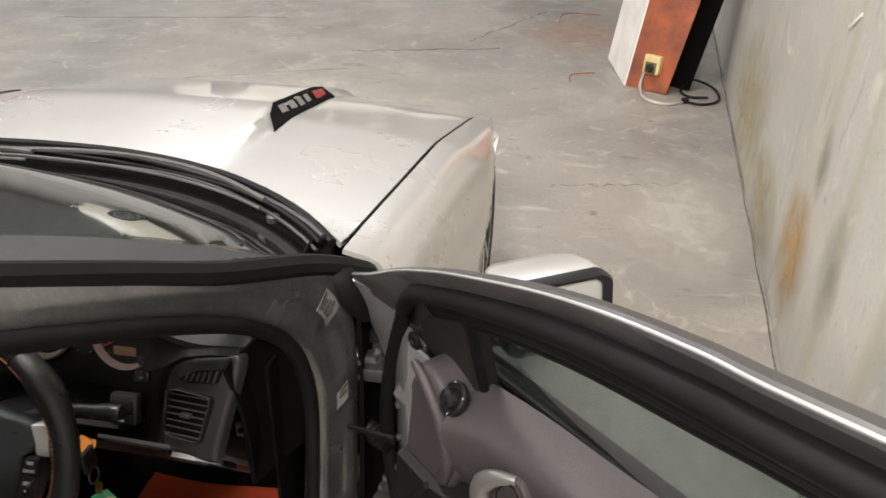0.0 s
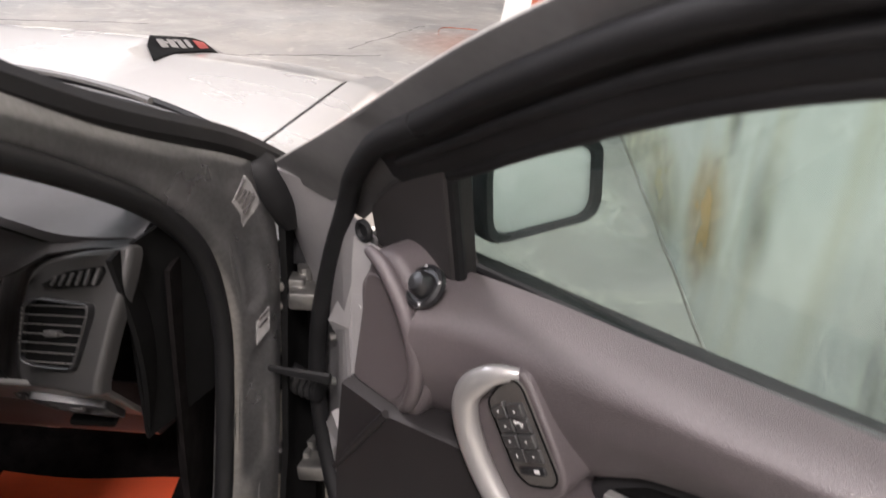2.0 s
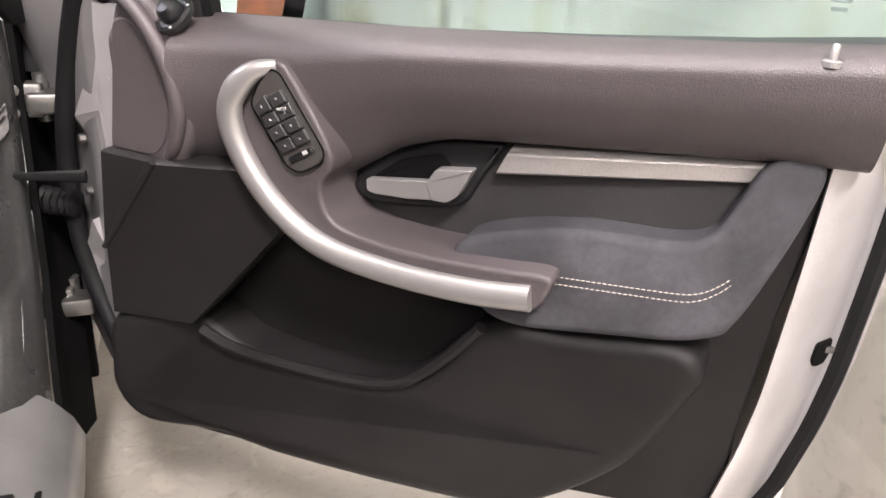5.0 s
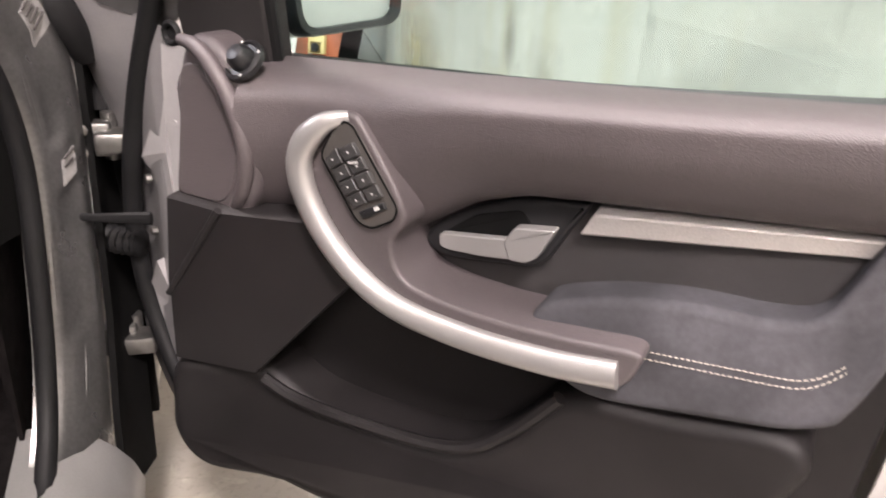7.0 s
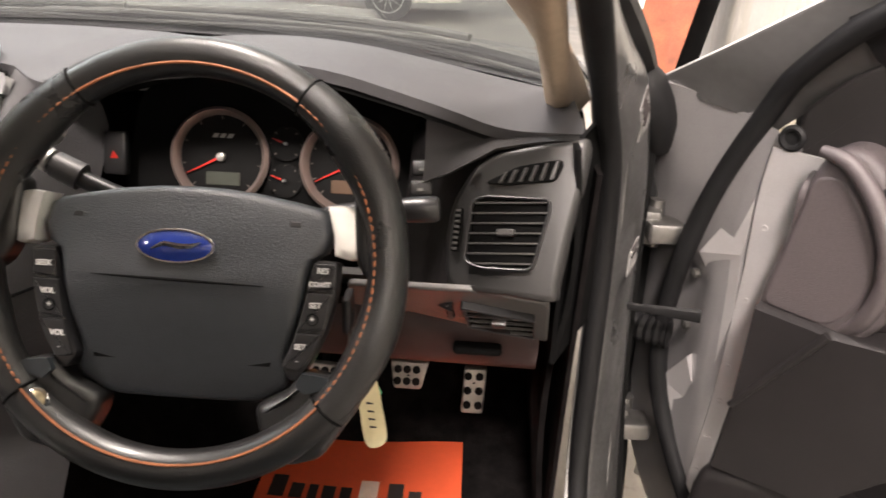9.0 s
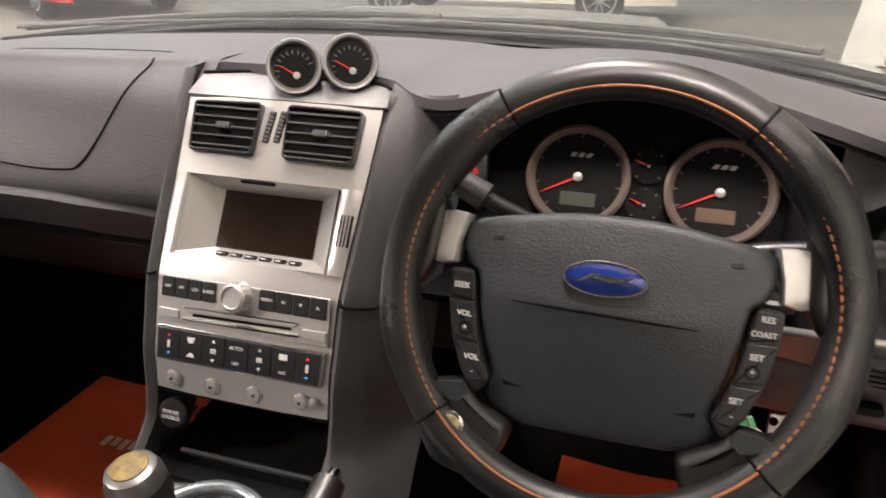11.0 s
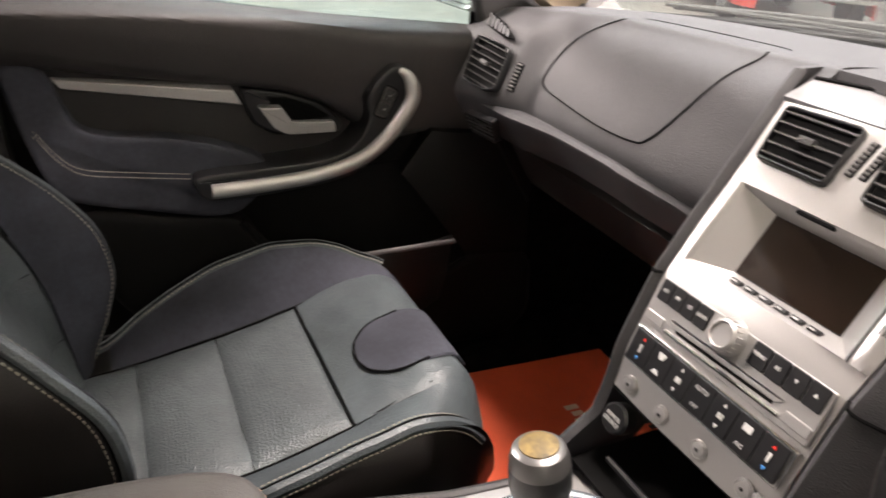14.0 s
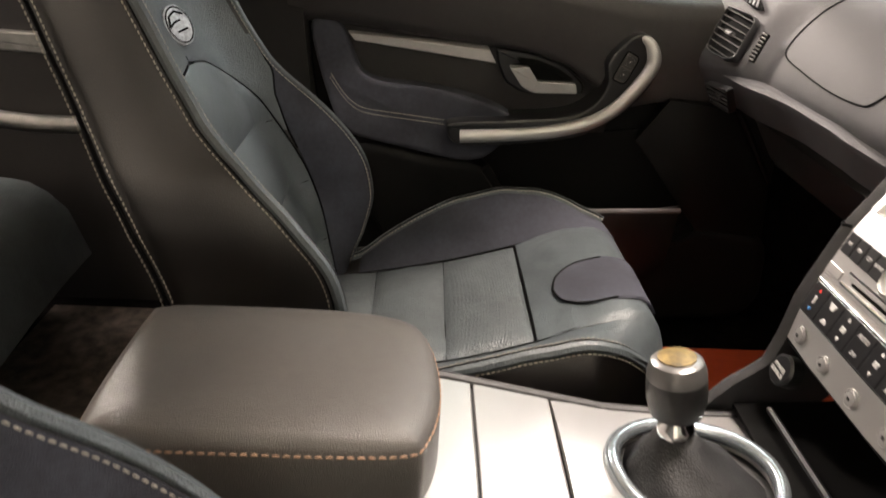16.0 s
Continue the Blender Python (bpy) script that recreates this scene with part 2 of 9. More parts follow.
def concrete(name, base, dark, light, blue, stains, streak, tint):
    m = MATS[name] = bpy.data.materials.new(name)
    m.use_nodes = True
    nt = m.node_tree
    N, L = nt.nodes, nt.links
    b = N["Principled BSDF"]
    co = N.new("ShaderNodeTexCoord")

    def noise_tex(s, d, dist=0.0, stretch=None):
        t = N.new("ShaderNodeTexNoise")
        t.inputs["Scale"].default_value, t.inputs["Detail"].default_value, t.inputs["Distortion"].default_value = s, d, dist
        if stretch:
            mp = N.new("ShaderNodeMapping")
            mp.inputs["Scale"].default_value = stretch
            L.new(co.outputs["Object"], mp.inputs["Vector"])
            L.new(mp.outputs["Vector"], t.inputs["Vector"])
        else:
            L.new(co.outputs["Object"], t.inputs["Vector"])
        return t.outputs["Fac"]

    def blend(fac, a, c, lo, hi):
        mr = N.new("ShaderNodeMapRange")
        mr.inputs["From Min"].default_value, mr.inputs["From Max"].default_value = lo, hi
        L.new(fac, mr.inputs["Value"])
        mx = N.new("ShaderNodeMix")
        mx.data_type = "RGBA"
        L.new(mr.outputs["Result"], mx.inputs["Factor"])
        for k, v in (("A", a), ("B", c)):
            if hasattr(v, "links"):
                L.new(v, mx.inputs[k])
            else:
                mx.inputs[k].default_value = (*v, 1)
        return mx.outputs["Result"]

    c = blend(noise_tex(0.7, 8, 0.5), base, dark, 0.40, 0.75)
    c = blend(noise_tex(1.6, 7, 1.0), c, light, 0.56, 0.85)
    c = blend(noise_tex(0.45, 5), c, blue, 0.50, 0.78)
    c = blend(noise_tex(5.0, 9, 1.2, stains), c, [d * 0.45 for d in dark], 0.62, 0.88)
    c = blend(noise_tex(60, 4), c, [d * 0.8 for d in dark], 0.55, 1.0)
    c = blend(noise_tex(2.2, 5, 0.4, streak), c, tint, 0.52, 0.80)
    c = blend(noise_tex(3.4, 10, 2.0), c, [min(1, d * 1.12) for d in light], 0.60, 0.80)
    c = blend(noise_tex(14, 6, 0.6), c, [d * 0.6 for d in dark], 0.65, 0.82)
    c = blend(noise_tex(6, 8, 2.2), c, [min(1, d * 1.0) for d in light], 0.60, 0.85)
    L.new(c, b.inputs["Base Color"])
    rr = N.new("ShaderNodeMapRange")
    rr.inputs["To Min"].default_value, rr.inputs["To Max"].default_value = 0.24, 0.70
    L.new(noise_tex(2.5, 6), rr.inputs["Value"])
    L.new(rr.outputs["Result"], b.inputs["Roughness"])
    bp = N.new("ShaderNodeBump")
    bp.inputs["Strength"].default_value, bp.inputs["Distance"].default_value = 0.25, 0.004
    L.new(noise_tex(35, 8), bp.inputs["Height"])
    L.new(bp.outputs["Normal"], b.inputs["Normal"])
    return m


floor_mat = concrete("worn_concrete_floor", (0.31, 0.285, 0.25), (0.17, 0.162, 0.15), (0.44, 0.41, 0.36), (0.235, 0.24, 0.235), (1.0, 2.6, 1.0), (0.6, 0.5, 1.0), (0.30, 0.28, 0.25))
wall_mat = concrete("stained_concrete_wall", (0.52, 0.50, 0.445), (0.41, 0.40, 0.365), (0.60, 0.58, 0.515), (0.45, 0.455, 0.43), (3.0, 3.0, 0.5), (2.6, 2.6, 0.16), (0.42, 0.385, 0.29))

# ---- mesh helpers ----


def base(name, at, label="", category="", group="", kind=""):
    ob = new(name)
    ob.empty_display_size = 0.05
    ob.location = at
    return tagged(ob, label, category, group, kind)


def finish(bm, smooth=38):
    bmesh.ops.recalc_face_normals(bm, faces=bm.faces)
    me = bpy.data.meshes.new("mesh")
    bm.to_mesh(me)
    bm.free()
    me.shade_smooth()
    me.set_sharp_from_angle(angle=radians(smooth))
    return me


def part(name, bm, material, parent=None, label="", smooth=38):
    """One mesh object, in world coordinates, under a thing or a part."""
    me = finish(bm, smooth) if isinstance(bm, bmesh.types.BMesh) else bm
    me.name = name
    me.materials.append(material)
    ob = new(name, me)
    if parent:
        ob.parent = parent
        if parent.type == "EMPTY":
            ob.matrix_parent_inverse = Matrix.Translation(parent.location).inverted()
    return tagged(ob, label)


def solo(name, bm, material, label, category, group="", kind="", smooth=38):
    return tagged(part(name, bm, material, None, label, smooth), "", category, group, kind)


def V(*a):
    return Vector(a)


def spline(pts, n=24, closed=False):
    """Points along a smooth curve through pts."""
    P = [Vector(p) for p in pts]
    m = len(P)
    out = []
    segs = m if closed else m - 1
    for i in range(segs):
        g = lambda k: P[k % m] if closed else P[min(max(k, 0), m - 1)]
        p0, p1, p2, p3 = g(i - 1), g(i), g(i + 1), g(i + 2)
        k = max(1, n // segs)
        for j in range(k):
            t = j / k
            out.append(0.5 * (2 * p1 + (p2 - p0) * t + (2 * p0 - 5 * p1 + 4 * p2 - p3) * t * t + (3 * p1 - p0 - 3 * p2 + p3) * t ** 3))
    if not closed:
        out.append(P[-1].copy())
    return out


def rounded(pts, r, k=4):
    """A 2D outline with rounded corners."""
    P = [Vector(p) for p in pts]
    out = []
    for i, p in enumerate(P):
        a, c = P[i - 1], P[(i + 1) % len(P)]
        d1, d2 = (a - p), (c - p)
        q = min(r, d1.length * 0.45, d2.length * 0.45)
        s, e = p + d1.normalized() * q, p + d2.normalized() * q
        for j in range(k + 1):
            t = j / k
            out.append((1 - t) ** 2 * s + 2 * t * (1 - t) * p + t * t * e)
    return out


def loft(rings, closed=True, cap=True, bm=None):
    bm = bm or bmesh.new()
    rows = [[bm.verts.new(p) for p in r] for r in rings]
    n = len(rows[0])
    for a, b in zip(rows, rows[1:]):
        for i in range(n if closed else n - 1):
            j = (i + 1) % n
            bm.faces.new((a[i], a[j], b[j], b[i]))
    if cap and closed:
        bm.faces.new(rows[0][::-1])
        bm.faces.new(rows[-1])
    return bm


def inset2(P, d):
    n = len(P)
    area = sum(P[i - 1].x * P[i].y - P[i].x * P[i - 1].y for i in range(n))
    s = 1 if area > 0 else -1
    out = []
    for i in range(n):
        a, p, c = P[i - 1], P[i], P[(i + 1) % n]
        e1, e2 = (p - a), (c - p)
        n1, n2 = Vector((-e1.y, e1.x)) * s, Vector((-e2.y, e2.x)) * s
        if n1.length < 1e-9 or n2.length < 1e-9:
            nn = n1 + n2
        else:
            nn = n1.normalized() + n2.normalized()
        if nn.length > 1e-6:
            nn = nn.normalized() * (d / max(0.5, math.sqrt((1 + max(-0.6, min(1, n1.normalized().dot(n2.normalized()) if n1.length > 1e-9 and n2.length > 1e-9 else 1))) / 2)))
        out.append(p + nn)
    return out


def slab(outline, fn, d0, d1, r=0.003, steps=3, bm=None):
    """A plate: a 2D outline, given depth from d0 (back) to d1 (front) by fn(a, b, d), its front edge rounded by r."""
    P = [Vector(p).to_2d() for p in outline]
    sgn = 1 if d1 > d0 else -1
    r = min(r, abs(d1 - d0) * 0.95)
    rings = [[fn(p.x, p.y, d0) for p in P]]
    for k in range(steps + 1):
        a = math.pi / 2 * k / steps
        Q = inset2(P, r * (1 - math.cos(a)))
        rings.append([fn(q.x, q.y, d1 - sgn * r * (1 - math.sin(a))) for q in Q])
    rings.append([fn(q.x, q.y, d1) for q in inset2(P, r * 1.2 + 0.0002)])
    return loft(rings, bm=bm)


def grid(fn, us, vs, thick=0.0, bm=None):
    """A sheet fn(u, v); thick gives it a back, set off along the sheet's own normals."""
    bm = bm or bmesh.new()
    pts = [[Vector(fn(u, v)) for v in vs] for u in us]
    nu, nv = len(us), len(vs)

    def nor(i, j):
        a = pts[min(i + 1, nu - 1)][j] - pts[max(i - 1, 0)][j]
        b = pts[i][min(j + 1, nv - 1)] - pts[i][max(j - 1, 0)]
        c = a.cross(b)
        return c.normalized() if c.length > 1e-12 else Vector((0, 0, 1))
    top = [[bm.verts.new(p) for p in row] for row in pts]
    for i in range(nu - 1):
        for j in range(nv - 1):
            bm.faces.new((top[i][j], top[i + 1][j], top[i + 1][j + 1], top[i][j + 1]))
    if thick:
        bot = [[bm.verts.new(pts[i][j] - nor(i, j) * thick) for j in range(nv)] for i in range(nu)]
        for i in range(nu - 1):
            for j in range(nv - 1):
                bm.faces.new((bot[i][j], bot[i][j + 1], bot[i + 1][j + 1], bot[i + 1][j]))
        edge = [(i, 0) for i in range(nu)] + [(nu - 1, j) for j in range(1, nv)] + [(i, nv - 1) for i in range(nu - 2, -1, -1)] + [(0, j) for j in range(nv - 2, 0, -1)]
        for k in range(len(edge)):
            (i, j), (p, q) = edge[k], edge[(k + 1) % len(edge)]
            bm.faces.new((top[i][j], bot[i][j], bot[p][q], top[p][q]))
    return bm


def lin(a, b, n):
    return [a + (b - a) * i / (n - 1) for i in range(n)]


def lerp(x, xs, ys):
    return float(np.interp(x, xs, ys))


def curve(x, xs, ys):
    """As lerp, but along a smooth curve through the values."""
    n = len(xs)
    if x <= xs[0]:
        return ys[0]
    if x >= xs[-1]:
        return ys[-1]
    i = max(j for j in range(n - 1) if xs[j] <= x)
    d = [(ys[j + 1] - ys[j]) / (xs[j + 1] - xs[j]) for j in range(n - 1)]

    def slope(j):
        if j == 0 or j == n - 1:
            return d[0] if j == 0 else d[-1]
        a, b = d[j - 1], d[j]
        return 0.0 if a * b <= 0 else 2 * a * b / (a + b)
    h = xs[i + 1] - xs[i]
    t = (x - xs[i]) / h
    return ys[i] * (1 + 2 * t) * (1 - t) ** 2 + slope(i) * h * t * (1 - t) ** 2 + ys[i + 1] * t * t * (3 - 2 * t) + slope(i + 1) * h * t * t * (t - 1)


def tube(path, r, n=8, closed=False, flat=1.0, up=None, bm=None):
    """A round (or, by flat, oval) bar along a path; r may be a list."""
    P = [Vector(p) for p in path]
    m = len(P)
    rings = []
    prev = None
    for i, p in enumerate(P):
        if closed:
            t = P[(i + 1) % m] - P[i - 1]
        else:
            t = P[min(i + 1, m - 1)] - P[max(i - 1, 0)]
        t.normalize()
        ref = Vector(up) if up else (prev if prev else (Vector((0, 0, 1)) if abs(t.z) < 0.9 else Vector((1, 0, 0))))
        x = (ref - t * ref.dot(t)).normalized()
        prev = x
        y = t.cross(x)
        rr = r[i] if isinstance(r, (list, tuple)) else r
        rings.append([p + x * rr * math.cos(2 * math.pi * k / n) + y * rr * flat * math.sin(2 * math.pi * k / n) for k in range(n)])
    if closed:
        rings.append(rings[0])
        bm = bm or bmesh.new()
        rows = [[bm.verts.new(q) for q in ring] for ring in rings[:-1]]
        for i in range(m):
            a, b = rows[i], rows[(i + 1) % m]
            for k in range(n):
                bm.faces.new((a[k], a[(k + 1) % n], b[(k + 1) % n], b[k]))
        return bm
    return loft(rings, bm=bm)


def lathe(profile, at, axis, n=24, bm=None):
    """Turns a profile of (radius, height) round axis at a point."""
    ax = Vector(axis).normalized()
    x = ax.orthogonal().normalized()
    y = ax.cross(x)
    rings = [[Vector(at) + ax * h + (x * math.cos(2 * math.pi * k / n) + y * math.sin(2 * math.pi * k / n)) * max(r, 1e-5) for k in range(n)] for r, h in profile]
    return loft(rings, bm=bm)


def box(c, s, bev=0.0, m=None, bm=None):
    """A block with softened edges; m turns and places it."""
    m = m or Matrix.Identity(4)
    x, y, z = (d / 2 for d in s)
    b = min(bev, x, y, z)
    out = rounded([(-x, -y), (x, -y), (x, y), (-x, y)], max(b, 1e-5), 3) if b else [Vector(p) for p in ((-x, -y), (x, -y), (x, y), (-x, y))]
    rings = []
    for h, i in ((-z, b), (-z + b * 0.3, b * 0.3), (-z + b, 0), (z - b, 0), (z - b * 0.3, b * 0.3), (z, b)) if b else ((-z, 0), (z, 0)):
        rings.append([m @ (Vector(c) + Vector((p.x * (1 - i / x), p.y * (1 - i / y), h))) for p in out])
    return loft(rings, bm=bm)


def dashes(path, length, gap, r, bm=None, lift=(0, 0, 0)):
    """Stitches: short bars laid end to end along a path."""
    bm = bm or bmesh.new()
    P = [Vector(p) + Vector(lift) for p in path]
    acc, k, on = 0.0, 0, []
    total = sum((b - a).length for a, b in zip(P, P[1:]))
    cum = [0]
    for a, b in zip(P, P[1:]):
        cum.append(cum[-1] + (b - a).length)

    def at(s):
        i = max(0, min(len(cum) - 2, int(np.searchsorted(cum, s)) - 1))
        f = (s - cum[i]) / max(1e-9, cum[i + 1] - cum[i])
        return P[i].lerp(P[i + 1], f)
    s = 0.0
    while s + length < total:
        a, b = at(s), at(s + length)
        t = (b - a)
        if t.length > 1e-6:
            tube([a, a.lerp(b, 0.5) + Vector((0, 0, r * 0.4)), b], [r * 0.5, r, r * 0.5], 5, bm=bm)
        s += length + gap
    return bm


def words(name, text, size, m, material, parent, depth=0.0004, bold=0.0):
    cu = bpy.data.curves.new(name, "FONT")
    cu.body, cu.size, cu.extrude, cu.offset = text, size, depth, bold
    cu.align_x, cu.align_y = "CENTER", "CENTER"
    cu.resolution_u = 2
    tmp = bpy.data.objects.new(name, cu)
    scene.collection.objects.link(tmp)
    me = bpy.data.meshes.new_from_object(tmp)
    bpy.data.objects.remove(tmp)
    bpy.data.curves.remove(cu)
    me.transform(m)
    return part(name, me, material, parent)


def frame_m(o, x, y):
    """A matrix from an origin and two directions."""
    x = Vector(x).normalized()
    z = x.cross(Vector(y)).normalized()
    y = z.cross(x)
    m = Matrix((x, y, z)).transposed().to_4x4()
    m.translation = o
    return m


# ---- the hall ----


def wall_x(y):
    return 1.99 + 0.094 * (y - 2.5)


bm = grid(lambda u, v: (u, v, 0.0), lin(-26, 6, 33), lin(-12, 26, 39), 0.2)
ground = solo("floor", bm, floor_mat, "worn grey concrete workshop floor with stains and hairline cracks", "floor", kind="structure")
bm = box((0, 0, 0), (0.25, 38, 7), 0, Matrix.Translation((wall_x(7) + 0.127, 7, 3.5)) @ pose(0, 0, 0, 0, 0, -math.degrees(math.atan(0.094))))
solo("wall_east", bm, wall_mat, "pale concrete tilt-up wall with rust and damp stains", "wall", kind="structure")
solo("wall_north", box((-10, 26.1, 3.5), (34, 0.25, 7), 0), hall_white, "plain pale wall at the far end of the hall", "wall", kind="structure")
solo("wall_west", box((-26.1, 7, 3.5), (0.25, 38, 7), 0), hall_white, "plain pale wall on the far side of the hall", "wall", kind="structure")
solo("wall_south", box((-10, -12.1, 3.5), (34, 0.25, 7), 0), hall_white, "plain pale wall behind the parked car", "wall", kind="structure")
solo("ceiling", box((-10, 7, 7.15), (36, 40, 0.3), 0), hall_white, "pale steel-sheet hall roof", "ceiling", kind="structure")
# joint between floor and wall, and cracks
bm = bmesh.new()
tube([(wall_x(y) - 0.012 + 0.004 * math.sin(y * 9), y, 0.001) for y in lin(-4, 14, 60)], [0.006 + 0.004 * abs(math.sin(k * 1.7)) for k in range(60)], 5, flat=0.4, bm=bm)
solo("trim_joint", bm, mat("dirt_filled_joint", (0.17, 0.15, 0.12), 0.9, var=0.3, scale=20), "dirt-filled joint along the foot of the concrete wall", "joint", kind="structure")
CRACK = mat("dark_crack", (0.10, 0.095, 0.09), 0.9, var=0.3, scale=25)


def crack(a, b, w, seed):
    rnd = random.Random(seed)
    n = 26
    p = []
    for i in range(n):
        q = Vector(a).lerp(Vector(b), i / (n - 1))
        d = (Vector(b) - Vector(a)).normalized()
        q += Vector((-d.y, d.x, 0)) * rnd.uniform(-1, 1) * 0.02
        q.z = -0.0005
        p.append(q)
    return tube(p, [w * rnd.uniform(0.4, 1.0) for _ in p], 5, flat=0.35, up=(1, 0, 0.01))


bm = bmesh.new()
for a, b, w, s in (((1.15, 4.0, 0), (1.9, 4.15, 0), 0.006, 1), ((-0.6, 6.4, 0), (0.6, 6.7, 0), 0.012, 2), ((-2.2, 5.2, 0), (-0.5, 5.9, 0), 0.01, 3),
                   ((0.3, 6.9, 0), (0.9, 8.2, 0), 0.008, 4), ((1.0, 2.2, 0), (1.9, 1.4, 0), 0.003, 5), ((-1.6, 7.5, 0), (-3.8, 7.1, 0), 0.012, 6)):
    c = crack(a, b, w, s)
    me = bpy.data.meshes.new("c")
    c.to_mesh(me)
    c.free()
    bm.from_mesh(me)
solo("crack_lines", bm, CRACK, "dark hairline cracks in the concrete floor", "crack", kind="structure")


def soft_stain(name, colour, soft):
    """A see-through stain that fades out in patches."""
    m = MATS[name] = bpy.data.materials.new(name)
    m.use_nodes = True
    nt = m.node_tree
    b = nt.nodes["Principled BSDF"]
    b.inputs["Base Color"].default_value = (*colour, 1)
    b.inputs["Roughness"].default_value = 0.8
    co, tx, mr = nt.nodes.new("ShaderNodeTexCoord"), nt.nodes.new("ShaderNodeTexNoise"), nt.nodes.new("ShaderNodeMapRange")
    mp = nt.nodes.new("ShaderNodeMapping")
    mp.inputs["Location"].default_value = (-1, -1, 0)
    mp.inputs["Scale"].default_value = (2, 2, 0)
    gr = nt.nodes.new("ShaderNodeTexGradient")
    gr.gradient_type = "SPHERICAL"
    nt.links.new(co.outputs["UV"], mp.inputs["Vector"])
    nt.links.new(mp.outputs["Vector"], gr.inputs["Vector"])
    tx.inputs["Scale"].default_value, tx.inputs["Detail"].default_value = 9, 6
    nt.links.new(co.outputs["Object"], tx.inputs["Vector"])
    ml = nt.nodes.new("ShaderNodeMath")
    ml.operation = "MULTIPLY"
    nt.links.new(gr.outputs["Fac"], ml.inputs[0])
    nt.links.new(tx.outputs["Fac"], ml.inputs[1])
    mr.inputs["From Min"].default_value, mr.inputs["From Max"].default_value, mr.inputs["To Max"].default_value = 0.04, 0.42, soft
    nt.links.new(ml.outputs[0], mr.inputs["Value"])
    nt.links.new(mr.outputs["Result"], b.inputs["Alpha"])
    return m


def stain_card(name, a0, a1, b0, b1, material, label, wall=True, lift=0.0):
    fn = (lambda u, v: Vector((wall_x(u) - 0.005 - lift, u, v))) if wall else (lambda u, v: Vector((u, v, 0.005 + lift)))
    bm = bmesh.new()
    uv = bm.loops.layers.uv.new("UVMap")
    vs = [bm.verts.new(fn(*p)) for p in ((a0, b0), (a1, b0), (a1, b1), (a0, b1))]
    f = bm.faces.new(vs)
    for lp, c in zip(f.loops, ((0, 0), (1, 0), (1, 1), (0, 1))):
        lp[uv].uv = c
    return solo(name, bm, material, label, "stain", kind="structure")


rust_st = soft_stain("rust_stain", (0.48, 0.29, 0.09), 0.6)
dark_st = soft_stain("damp_stain", (0.24, 0.23, 0.19), 0.4)
yellow_st = soft_stain("yellow_stain", (0.40, 0.33, 0.17), 0.5)
pale_st = soft_stain("pale_scuff", (0.60, 0.57, 0.50), 0.45)
rusty_floor = soft_stain("red_oxide_stain", (0.40, 0.17, 0.11), 0.3)
stain_card("rust_patch", 2.6, 3.18, 0.02, 0.62, rust_st, "orange rust run on the concrete wall")
stain_card("damp_patch", 2.25, 2.55, 0.30, 0.75, dark_st, "grey damp mark on the concrete wall")
stain_card("damp_patch", 2.68, 2.86, 0.55, 0.85, dark_st, "grey damp mark on the concrete wall")
stain_card("damp_patch", 3.6, 5.6, -0.15, 0.75, yellow_st, "yellowed damp mark low on the concrete wall")
stain_card("damp_patch", 3.1, 4.1, -0.1, 0.45, yellow_st, "yellowed damp mark low on the concrete wall", lift=0.002)
stain_card("damp_patch", 1.2, 1.8, 0.1, 0.9, dark_st, "grey damp mark on the concrete wall", lift=0.001)
stain_card("scuff_patch", 1.45, 2.15, 2.9, 4.6, pale_st, "pale scuffed strip on the concrete floor", False)
stain_card("scuff_patch", 1.1, 1.8, 1.6, 2.8, pale_st, "pale scuffed patch on the concrete floor", False)
stain_card("oxide_patch", 0.6, 1.9, 6.5, 8.2, rusty_floor, "faint red oxide stain on the concrete floor", False)
stain_card("scuff_patch", -2.4, 0.8, 4.2, 6.2, pale_st, "pale scuffed patch on the concrete floor", False, 0.001)
for i, (y, z, l, an) in enumerate(((2.86, 1.12, 0.10, -35),)):
    bm = box((0, 0, 0), (0.003, l, 0.012), 0.001, Matrix.Translation((wall_x(y) - 0.003, y, z)) @ pose(0, 0, 0, an, 0, 0))
    solo("chalk_mark", bm, white_board, "short white chalk stroke on the concrete wall", "mark", kind="structure")

for k, q in enumerate((((1.06, 7.72), (1.10, 8.16), (1.446, 8.15)), ((1.204, 5.853), (1.216, 6.03), (1.385, 6.106)))):
    rod = tube(spline([(x, y, 0.003) for x, y in q], 14), [0.004 + 0.004 * ((i * 7) % 5) / 5 for i in range(15)], 6, flat=0.6)
    solo("rust_mark", rod, rust_steel, "thin rusty scratch on the concrete floor", "mark", kind="structure")

# overhead lamps of the hall
for x, y in ((-2.2, 3.2), (-8, 3.2), (-14, 3.2), (-2.2, 11), (-8, 11), (-14, 11), (-2.2, -5), (-8, -5)):
    lamp = base("hall_lamp", (x, y, 6.6), "long white fluorescent batten lamp under the hall roof", "lamp", "hall lamps")
    part("housing", box((x, y, 6.95), (0.5, 2.6, 0.1), 0.02), silver_trim, lamp)
    part("diffuser", box((x, y, 6.86), (0.42, 2.5, 0.07), 0.02), lamp_glow, lamp)
area_lamp("lamp_over_car", (0.9, -3.2, 6.7), (0.9, 0.7, 0.7), 1.0, 2.2, 1250, WARM)
area_lamp("lamp_behind_car", (-1.2, -7.5, 6.3), (0.3, 0.8, 0.7), 2.0, 1.5, 450, WARM)
area_lamp("lamp_over_bonnet", (-0.5, 2.1, 6.7), (-0.1, 1.2, 0.6), 0.9, 2.2, 620, WARM)
area_lamp("lamp_hall_left", (-9.5, -4, 6.5), (0, 0.9, 0.7), 1.5, 3.0, 2200, WARM)
